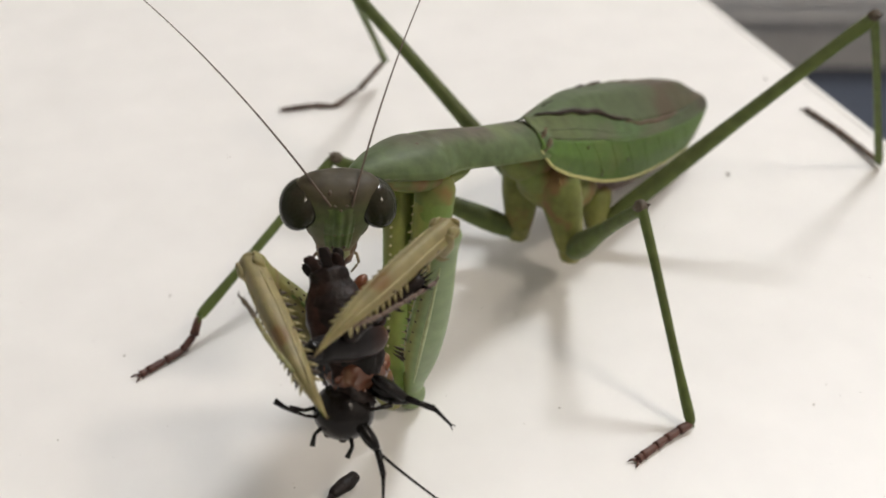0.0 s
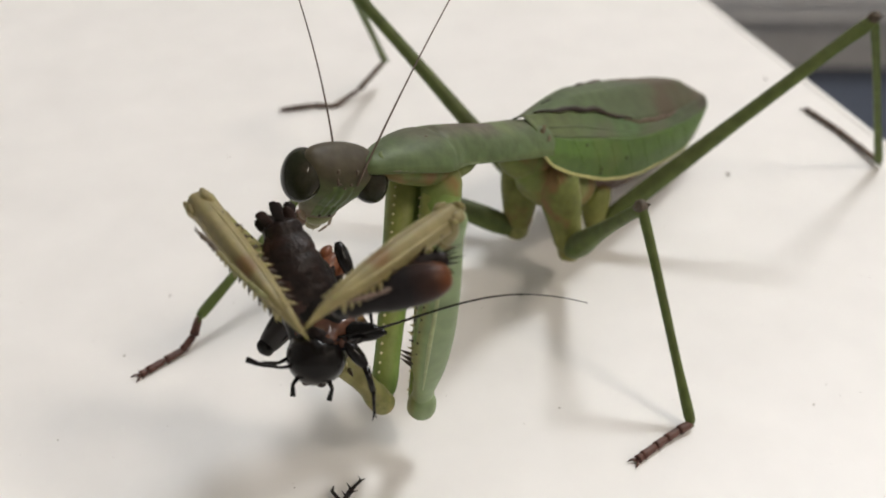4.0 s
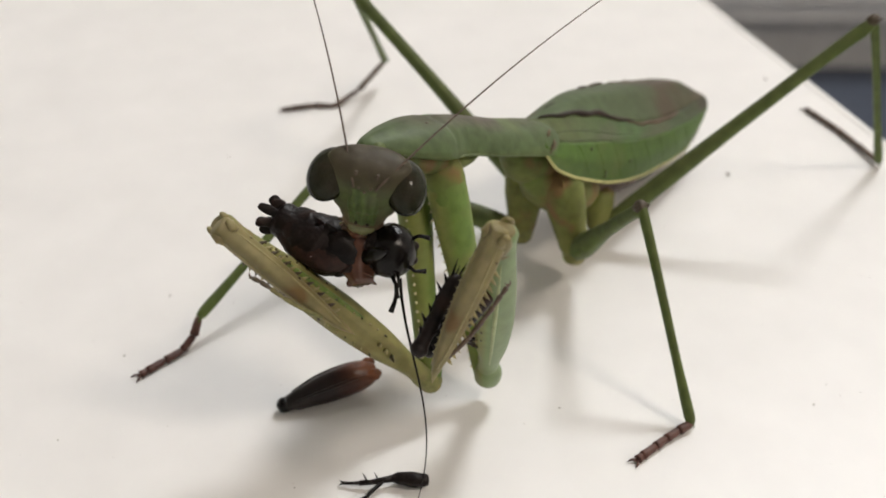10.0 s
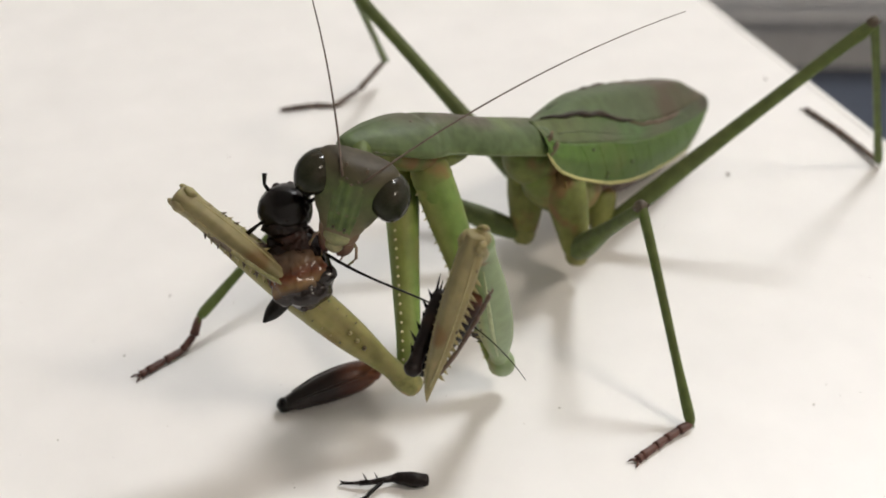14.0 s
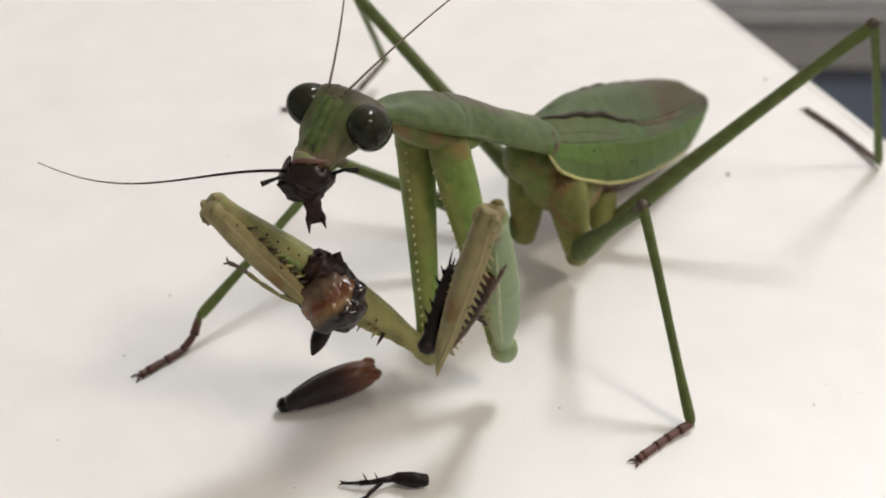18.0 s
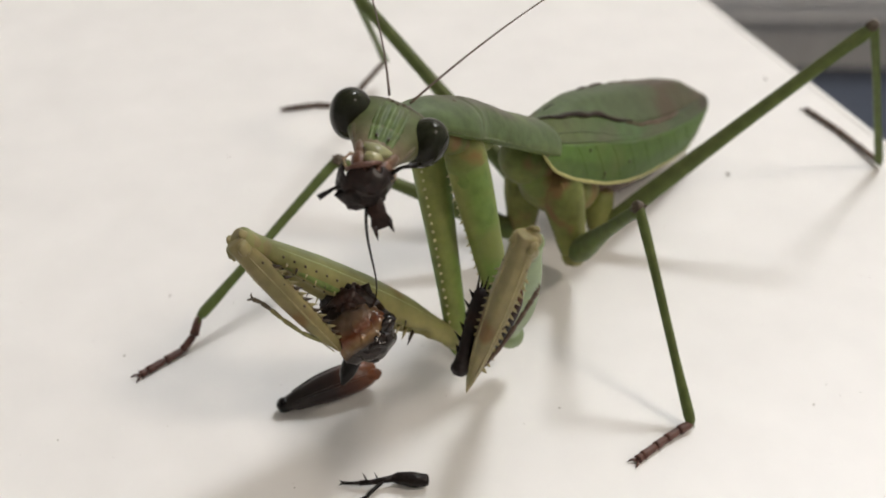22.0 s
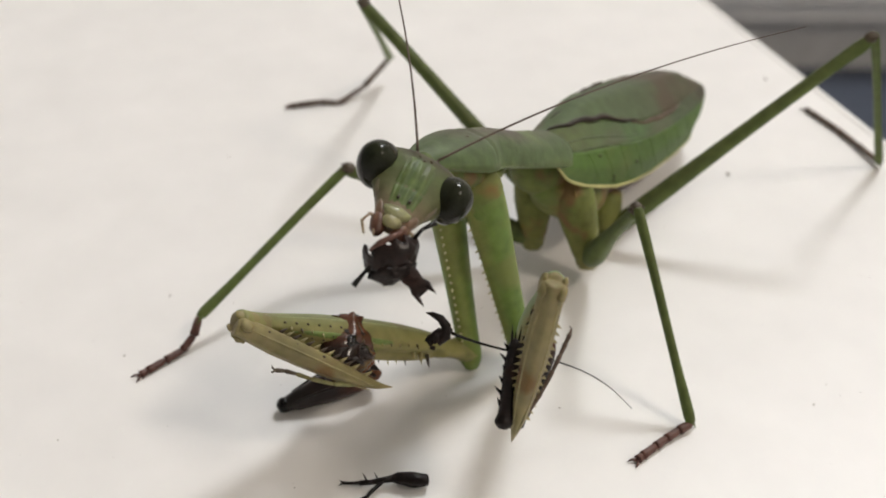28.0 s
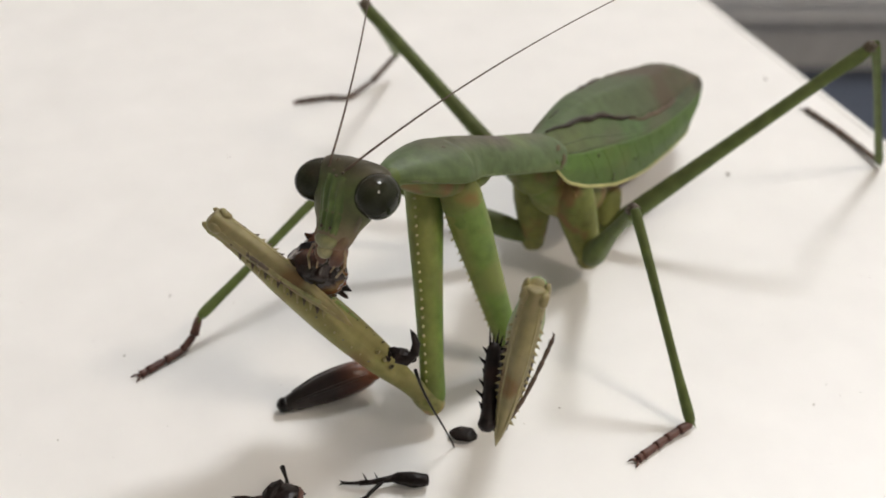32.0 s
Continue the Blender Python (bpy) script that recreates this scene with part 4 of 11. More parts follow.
def cricket_leg(mat, lf, lt, parent=None, bend=35):
    """A small cricket leg along X: thigh, thorny shin and foot."""
    bm = limb(B(), [(-0.2, 0, 0, 0.2, 0.2), (0.3, 0, 0, 0.42, 0.5), (lf * 0.5, 0, 0, 0.45, 0.58), (lf * 0.9, 0, 0, 0.32, 0.36), (lf, 0, 0, 0.2, 0.2)], 12, 4, 0.1, 3)
    f = part("thigh", bm, mat, parent)
    d = Vector((math.cos(radians(bend)), math.sin(radians(bend)), 0))
    a = Vector((lf, 0, 0))
    bm = B()
    rod(bm, [a, a + d * lt * 0.5, a + d * lt], [0.26, 0.2, 0.22], 8)
    for i in range(4):
        p = a + d * lt * (0.35 + 0.17 * i)
        cone(bm, p, p + d * 0.35 + Vector((0, 0, 0.45 * (-1) ** i)), 0.09, 5)
    s = part("shin", bm, mat, f)
    bm = B()
    e = a + d * lt
    d2 = (d + Vector((0.3, -0.5, 0))).normalized()
    rod(bm, [e, e + d2 * 0.7, e + d2 * 1.4], [0.16, 0.12, 0.1], 6)
    for q in (-1, 1):
        rod(bm, [e + d2 * 1.4, e + d2 * 1.8 + Vector((0, 0.2 * q, 0.2 * q))], [0.08, 0.02], 5)
    part("foot", bm, mat, f)
    return f


# middle of the body: cuticle with flesh showing at the break (X to the tail)
bm = blob(B(), (0.4, 0, 0), (2.75, 2.1, 1.55), seg=40, lumps=0.2, seed=4, fine=1.0)
chunk = part("torso", bm, BLACK_D, cricket, "torn black thorax of the cricket")
PART["chunk"] = chunk
chunk.scale = (1.1, 1.1, 1.1)
bm = blob(B(), (-0.5, 0.2, 1.05), (2.2, 1.9, 1.35), seg=44, lumps=0.3, seed=9, fine=1.15)
part("flesh", bm, GUTS, chunk, "wet orange and yellow-brown flesh")
part("flesh", blob(B(), (-0.3, -0.2, 1.9), (0.75, 0.8, 0.6), seg=22, lumps=0.25, seed=29, fine=1.5), GUTS, chunk)
part("flesh", blob(B(), (-1.85, -0.2, 1.0), (1.05, 1.5, 1.3), seg=28, lumps=0.2, seed=13, fine=1.2), DOME, chunk, "glossy reddish brown end of the thorax")
part("flesh", blob(B(), (1.5, -0.4, 0.75), (1.2, 1.2, 1.05), seg=24, lumps=0.45, seed=19, fine=1.8), SHELL, chunk)
bm = B()
u_ax, w_ax = Vector((-0.5, 0, -0.866)), Vector((-0.866, 0, 0.5))
loops = []
for j in range(15):
    h = -1.15 + 3.55 * j / 14
    r0 = np.interp(h, (-1.15, -0.7, 0.2, 1.0, 1.7, 2.4), (1.4, 2.2, 2.15, 1.75, 1.15, 0.75))
    ring = []
    for i in range(40):
        a = 2 * math.pi * i / 40
        r = r0 * (1 + 0.07 * math.cos(a * 5 + 0.6 * h) + 0.16 * noise.noise(Vector((math.cos(a) * 1.6, math.sin(a) * 1.6, h * 0.7))) + 0.05 * noise.noise(Vector((math.cos(a) * 5, math.sin(a) * 5, h * 2.5))))
        hh = h + (0.35 * noise.noise(Vector((math.cos(a) * 3, math.sin(a) * 3, 7.0))) if j == 14 else 0.0)
        ring.append(bm.verts.new((u_ax * hh + Vector((0, 1, 0)) * (r * math.cos(a) + 0.12 * h) + w_ax * (0.9 + r * 0.9 * math.sin(a) - 0.15 * h)) * MM))
    loops.append(ring)
for p, q in zip(loops, loops[1:]):
    for i in range(40):
        bm.faces.new((p[i], p[(i + 1) % 40], q[(i + 1) % 40], q[i]))
bm.faces.new(loops[0]), bm.faces.new(loops[-1])
part("collar", bm, CHITIN, chunk, "glossy red-brown ridged dome of cuticle")
for n, (g, h, L) in enumerate(((0.5, 2.2, 0.7), (2.3, 2.1, 0.9), (4.4, 2.2, 0.5))):
    fl = part("torn_flap", limb(B(), [(0, 0, 0, 0.4, 0.1), (0.5, 0, 0.05, 0.36, 0.08), (0.85, 0, 0.12, 0.2, 0.06), (1.05, 0, 0.2, 0.03, 0.03)], 8, 3, 0.4, n), CHITIN, chunk)
    e = (u_ax * 0.8 + Vector((0, math.cos(g), 0)) + w_ax * math.sin(g) * 0.7).normalized()
    fl.matrix_local = Matrix.Translation((u_ax * (h - 0.25) + Vector((0, 0.65 * math.cos(g) + 0.25, 0)) + w_ax * (0.5 + 0.6 * math.sin(g))) * MM) @ e.to_track_quat("X", "Z").to_matrix().to_4x4() @ Matrix.Diagonal((L, 1, 1, 1))
q = random.Random(31)
for i in range(9):
    g = -1.25 + 2.5 * i / 8
    bm = limb(B(), [(0, 0, 0, 0.5, 0.3), (0.4, 0, 0.05, 0.42, 0.16), (0.8, 0, 0.1, 0.22, 0.1), (1.05, 0, 0.12, 0.03, 0.03)], 8, 3, 0.5, i)
    fl = part("torn_flap", bm, (BLACK_D, SHELL)[i % 2], chunk)
    e = Vector((math.cos(g * 0.9), math.sin(g * 0.9), q.uniform(0.0, 0.5))).normalized()
    fl.matrix_local = Matrix.Translation(Vector((0.6 + 1.6 * math.cos(g * 0.9), 1.75 * math.sin(g * 0.9), q.uniform(0.4, 1.2))) * MM) @ e.to_track_quat("X", "Z").to_matrix().to_4x4() @ Matrix.Diagonal((q.uniform(0.6, 1.2), 1, 1, 1))
bm = limb(B(), [(-0.2, 0, 0, 0.6, 0.6), (0.6, 0, 0, 0.62, 0.5), (1.4, 0, 0, 0.5, 0.35), (2.2, 0, 0, 0.1, 0.1)], 12)
PART["stub"] = part("leg_stump", bm, BLACK, chunk, "black stump of a leg")

# abdomen: a ragged dark mass of plates and torn wing cover, tail end at +X
bm = limb(B(), [(-0.8, 0, 0, 0.6, 0.6), (-0.2, 0, 0, 1.9, 1.6), (1.0, 0, 0, 2.2, 1.8), (2.4, 0.1, 0, 2.15, 1.7), (3.6, 0.1, 0, 1.8, 1.5), (4.6, 0, 0, 1.45, 1.2), (5.3, 0, 0, 1.25, 1.0), (5.7, 0, 0, 0.6, 0.5)], 28, 6)
for v in bm.verts:
    p = v.co / MM
    k = 1 + 0.14 * noise.noise(Vector((p.x * 0.7, p.y * 0.6, p.z * 0.6 + 3))) + 0.05 * noise.noise(p * 2.1 + Vector((9, 0, 0))) - 0.05 * max(0.0, math.cos(p.x * 4.2)) ** 4
    v.co.y, v.co.z = v.co.y * k, v.co.z * k
abd = part("abdomen", bm, BLACK_D, cricket, "dark torn abdomen of the cricket")
PART["cabd"] = abd


def scale_plate(x, a, r, size, lift, mt):
    """A bent plate of cuticle standing off the mass at one place."""
    bm = B()
    blob(bm, (0, 0, 0), (size, size * 0.7, 0.18), seg=14, lumps=0.5, seed=x + a, fine=1.3)
    for v in bm.verts:
        v.co.z -= 0.12 * v.co.y * v.co.y / MM
    o = part("plate", bm, mt, abd)
    o.matrix_local = Matrix.Translation(Vector((x, r * math.cos(a), r * math.sin(a))) * MM) @ Matrix.Rotation(a - math.pi / 2, 4, "X") @ Matrix.Rotation(radians(lift), 4, "Y")


q = random.Random(11)
for i in range(6):
    x = 3.2 + q.uniform(-0.6, 0.9)
    scale_plate(x, q.uniform(0.1, 3.0), (1.5 - 0.16 * x) * q.uniform(0.9, 1.05), q.uniform(0.5, 0.85), q.uniform(-25, -5), (BLACK_D, BLACK, SHELL)[i % 3])
for i in range(7):
    bm = B()
    g = i * 0.9
    e = Vector((q.uniform(0.7, 1.2), 0.4 * math.cos(g), 0.3 * math.sin(g)))
    o = Vector((5.0, 0.7 * math.cos(g), 0.5 * math.sin(g)))
    limb(bm, [(-0.4, 0, 0, 0.5, 0.2), (0.4, 0, 0, 0.42, 0.1), (0.7 + 0.3 * (i % 3), 0.1, 0.1, 0.34, 0.09), (0.9 + 0.35 * (i % 3), 0.15, 0.15, 0.16, 0.06)], 8, 3, 0.5, i)
    fl = part("torn_flap", bm, (BLACK_D, SHELL)[i % 2], abd)
    fl.matrix_local = Matrix.Translation((o + e * 0.4) * MM) @ e.to_track_quat("X", "Z").to_matrix().to_4x4()
bm = limb(B(), [(-1, 0.5, 1.2, 0.4, 0.2), (0.5, 0.7, 1.35, 1.1, 0.4), (2.5, 0.8, 1.15, 1.2, 0.4), (4.2, 0.7, 0.7, 0.8, 0.3), (5.2, 0.7, 0.4, 0.2, 0.1)], 18, 5, 0.12, 3)
part("wing_cover", bm, SHELL, abd, "crumpled dark wing cover")

# cricket head: X points from the neck to the mouth; a shell behind, the face before it
def bowl(rad, depth0, thick, seed, nu=26, nv=12):
    """A ragged bowl of cuticle, open towards +X."""
    bm = B()
    outer, inner = [], []
    for j in range(nv + 1):
        for lst, k in ((outer, 1.0), (inner, 1.0 - thick)):
            ring = []
            for i in range(nu):
                a = 2 * math.pi * i / nu
                top = depth0 + 0.8 * noise.noise(Vector((math.cos(a) * 2.2, math.sin(a) * 2.2, seed)))
                th = 0.06 + (top - 0.06) * j / nv
                w = 1 + 0.13 * noise.noise(Vector((math.cos(a) * 1.5, math.sin(a) * 1.5, th * 1.6 + seed))) + 0.05 * noise.noise(Vector((math.cos(a) * 5, math.sin(a) * 5, th * 5 + seed)))
                ring.append(bm.verts.new(Vector((-rad[0] * math.cos(th), rad[1] * math.sin(th) * math.cos(a), rad[2] * math.sin(th) * math.sin(a))) * k * w * MM))
            lst.append(ring)
    for lst in (outer, inner):
        for r, q in zip(lst, lst[1:]):
            for i in range(nu):
                bm.faces.new((r[i], r[(i + 1) % nu], q[(i + 1) % nu], q[i]))
        bm.faces.new(lst[0])
    for i in range(nu):
        bm.faces.new((outer[-1][i], outer[-1][(i + 1) % nu], inner[-1][(i + 1) % nu], inner[-1][i]))
    return bm


chead = part("head_shell", bowl((1.7, 1.95, 1.5), 1.9, 0.12, 3.0, 52, 26), HEADSHELL, cricket, "cracked black shell of the cricket's head")
PART["chead"] = chead
bm = blob(B(), (-1.2, 0.2, 0.2), (0.8, 1.4, 1.2), seg=18, lumps=0.4, seed=8)
torn(bm, (-1.2, 0.2, 0.2), 1.1, 5, 5, 0.5)
part("neck_flesh", bm, BLACK_D, chead, "torn dark neck end")
bm = limb(B(), [(0, 0, 0, 0.75, 0.22), (0.8, 0, 0.1, 0.62, 0.14), (1.5, 0.05, 0.15, 0.55, 0.1), (2.1, 0.05, 0.1, 0.72, 0.09), (2.5, 0.1, 0.05, 0.6, 0.07)], 16, 5, 0.2, 4)
part("torn_plate", bm, SHELL, chead, "torn tail of dark cuticle").matrix_local = pose(-0.9 * MM, -0.35 * MM, 0.5 * MM, 0, 0, 203)
for y, L in ((-0.45, 0.75), (0.5, 0.6)):
    bm = B()
    cone(bm, (2.2, y, 0.08), (2.4 + L, y * 1.25, 0.1), 0.2, 6)
    part("torn_flap", bm, SHELL, chead).matrix_local = pose(-0.9 * MM, -0.35 * MM, 0.5 * MM, 0, 0, 203)
bm = B()
rod(bm, [(1.05, -1.1, 1.0), (0.9, -0.4, 1.42), (0.75, 0.5, 1.42), (0.5, 1.2, 1.05)], [0.1, 0.2, 0.2, 0.1], 8)
part("seam", bm, TARSUS, chead, "tan seam across the shell")
for k, (a, b, c) in enumerate((((0.2, -1.4, 0.4), (0.8, -2.4, 0.6), (1.0, -3.4, 0.5)), ((-0.3, 1.1, 0.6), (-0.8, 2.0, 0.75), (-1.4, 2.9, 0.8)))):
    bm = B()
    rod(bm, [a, b, c], [0.2, 0.12, 0.22], 8)
    part("feeler_stump", bm, BLACK, chead)
cface = part("cricket_face", blob(B(), (0.2, 0, 0.1), (1.85, 2.05, 1.9), seg=28, lumps=0.06, seed=2), BLACK, cricket, "shiny black face of the cricket")
PART["cface"] = cface
for s in (-1, 1):
    part("eye", blob(B(), (0.1, s * 1.5, 0.75), (0.55, 0.45, 0.6), seg=14), BLACK, cface)
    bm = B()
    rod(bm, [(1.2, s * 0.8, 0.4), (2.1, s * 1.3, 0.5), (2.9, s * 1.2, 0.6)], [0.2, 0.13, 0.2], 8)
    part("palp", bm, BLACK, cface)
    part("jaw", blob(B(), (1.6, s * 0.5, -0.1), (0.6, 0.45, 0.5), seg=12), SHELL, cface)
bm = B()
rod(bm, [(0.8, -1.0, 0.9), (1.0, -2.2, 1.4), (0.9, -3.6, 1.5), (0.7, -4.4, 1.5)], [0.16, 0.1, 0.16, 0.22], 7)
part("palp", bm, BLACK, cface)

# hind thigh on the table, hind thigh and shin in the other claw
fem1 = tagged(part("cricket_thigh", limb(B(), [(-0.3, 0, 0, 0.45, 0.35), (0.3, 0, 0, 0.72, 0.6), (1.2, 0, 0, 0.85, 0.85), (3.0, 0, 0.05, 1.15, 1.2), (5.0, 0, 0.05, 1.25, 1.35), (6.5, 0, 0, 1.1, 1.1), (7.3, 0, 0, 0.7, 0.6)], 24, 5, 0.06, 4, 1.22), HINDLEG), "black hind thigh of a cricket with a reddish brown end", "insect leg")
PART["fem1"] = fem1
fem1.scale = (1.1, 1.1, 1.08)
for s in (-1, 1):
    for z in (0.35, 0.75):
        bm = limb(B(), [(0.8, s * 0.6, z * 0.6, 0.06, 0.06), (3.0, s * 0.9, z, 0.12, 0.1), (5.5, s * 0.92, z, 0.12, 0.1), (7.0, s * 0.7, z * 0.7, 0.05, 0.05)], 8)
        part("ridge", bm, HINDLEG, fem1)
    bm = limb(B(), [(5.8, s * 0.55, 0.2, 0.35, 0.5), (6.8, s * 0.7, 0.25, 0.42, 0.55), (7.3, s * 0.72, 0.25, 0.3, 0.4), (7.55, s * 0.72, 0.25, 0.1, 0.14)], 12, 4, 0.25, s)
    part("torn_end", bm, HINDLEG, fem1)
part("knob", blob(B(), (-0.1, 0, 0), (0.55, 0.62, 0.6), seg=14, lumps=0.1), BLACK, fem1)

fem2 = part("held_thigh", limb(B(), [(-0.2, 0, 0, 0.4, 0.4), (0.4, 0, 0, 0.85, 0.8), (1.4, 0, 0, 0.9, 0.95), (3.2, 0, 0, 1.2, 1.2), (5.2, 0, 0, 1.15, 1.15), (6.2, 0, 0, 0.75, 0.75), (6.5, 0, 0, 0.3, 0.3)], 20, 5), HINDLEG_H, cricket, "dark hind thigh with an orange end")
PART["fem2"] = fem2
part("knob", blob(B(), (0, 0, 0), (0.75, 0.75, 0.7), seg=14, lumps=0.12), BLACK, fem2)
bm = limb(B(), [(-0.2, 0, 0, 0.3, 0.3), (0.3, 0, 0, 0.72, 0.7), (1.0, 0, 0, 0.5, 0.5), (3.5, 0, 0, 0.58, 0.6), (5.4, 0, 0, 0.55, 0.55), (6.0, 0, 0, 0.25, 0.25)], 14, 4, 0.25, 2)
tib2 = part("held_shin", bm, BLACK_D, cricket, "black thorny hind shin")
PART["tib2"] = tib2
for i in range(12):
    s = -1 if i % 2 else 1
    x = 1.4 + 0.38 * i
    bm = B()
    cone(bm, (x, s * 0.42, 0.1), (x + 0.5, s * (0.72 + 0.16 * (i % 3)), 0.3), 0.16, 5)
    part("thorn", bm, BLACK, tib2)
for i in range(4):
    bm = B()
    cone(bm, (5.6, -0.3 + 0.2 * i, 0.1), (6.6 + 0.4 * (i % 2), -0.5 + 0.33 * i, 0.3), 0.12, 5)
    part("thorn", bm, BLACK, tib2)

PART["leg1"] = cricket_leg(BLACK, 2.4, 2.0, cricket, 12)
PART["leg2"] = cricket_leg(BLACK, 1.9, 1.7, cricket, -22)
bm = B()
N = 20
rod(bm, [(17 * i / N, 2.2 * math.sin(math.pi * i / N) * (i / N), 0.5 * math.sin(3 * i / N)) for i in range(N + 1)], [0.13 - 0.1 * (i / N) ** 0.7 for i in range(N + 1)], 8)
PART["cant"] = part("feeler", bm, BLACK, cricket, "long thin black feeler")
bm = blob(B(), (0.3, -0.5, 0), (0.95, 0.5, 0.45), (0, 0, 45), 20, 0.5, 21)
PART["scrap"] = part("scrap", bm, BLACK_D, cricket, "ragged black scrap stuck to the claw leg")
bm = B()
rod(bm, [((r - h) * 0.71, (r + h) * 0.71, 0.1) for r, h in ((-0.5, -1.0), (0.3, -0.9), (0.75, -0.2), (0.68, 0.5), (0.3, 1.1), (-0.05, 1.45))], [0.3, 0.42, 0.4, 0.32, 0.2, 0.03], 10)
part("claw", bm, BLACK_D, PART["scrap"], "curved black hook")
for i, (r, h, d) in enumerate(((-0.7, -0.7, 0.5), (-0.95, -0.9, 0.4), (-0.35, -0.6, 0.35), (-0.9, -1.2, 0.3))):
    bm = B()
    cone(bm, ((r - h) * 0.71, (r + h) * 0.71, 0), ((r - h - d) * 0.71 - 0.2, (r + h + d) * 0.71 - 0.1 * i, 0.2), 0.22, 5)
    part("torn_flap", bm, BLACK_D, PART["scrap"])

fallen = tagged(new("severed_limb"), "small dark severed cricket leg lying on the table", "insect leg")
PART["fallen"] = fallen
part("thigh", limb(B(), [(-1.7, 0.15, 0, 0.2, 0.2), (-1.5, 0.15, 0, 0.5, 0.45), (-0.6, 0.1, 0, 0.62, 0.55), (0.6, -0.1, 0, 0.5, 0.45), (1.1, -0.1, 0, 0.3, 0.3), (1.3, -0.1, 0, 0.15, 0.15)], 14, 4, 0.1, 6), BLACK_D, fallen)
bm = B()
rod(bm, [(1.0, -0.1, 0), (1.8, 0.05, 0), (2.8, 0.15, -0.1), (3.6, 0.1, -0.2)], [0.3, 0.24, 0.2, 0.22], 8)
for i in range(5):
    x = 1.7 + 0.45 * i
    cone(bm, (x, 0.1, 0), (x + 0.35, (-1) ** i * 0.6, 0.2), 0.1, 5)
part("shin", bm, BLACK_D, fallen)
bm = B()
rod(bm, [(3.6, 0.1, -0.2), (4.3, 0.0, -0.3), (4.9, -0.15, -0.4)], [0.16, 0.12, 0.13], 7)
for q in (-1, 1):
    rod(bm, [(4.9, -0.15, -0.4), (5.2, -0.15 + 0.3 * q, -0.35)], [0.1, 0.02], 5)
part("foot", bm, BLACK_D, fallen)
bm = B()
rod(bm, [(1.9, 0.1, -0.1), (2.6, 0.9, -0.2), (3.1, 1.5, -0.3), (3.7, 1.6, -0.4)], [0.2, 0.16, 0.14, 0.05], 7)
part("claw", bm, BLACK_D, fallen)
bm = limb(B(), [(0, 0, 0, 0.1, 0.1), (0.5, 0, 0.05, 0.75, 0.25), (1.6, 0, 0.1, 0.8, 0.3), (2.3, 0, 0, 0.2, 0.12)], 10, 4, 0.3, 2)
PART["flake"] = tagged(part("shell_flake", bm, BLACK_D), "small black flake of cricket shell fallen on the table", "flake")


def mm(x, y, z, rx, ry, rz):
    return pose(x * MM, y * MM - 0.09, z * MM, rx, ry, rz)


def hm(x, y, z, rx, ry, rz):
    return pose(x * MM, y * MM, z * MM, rx, ry, rz)


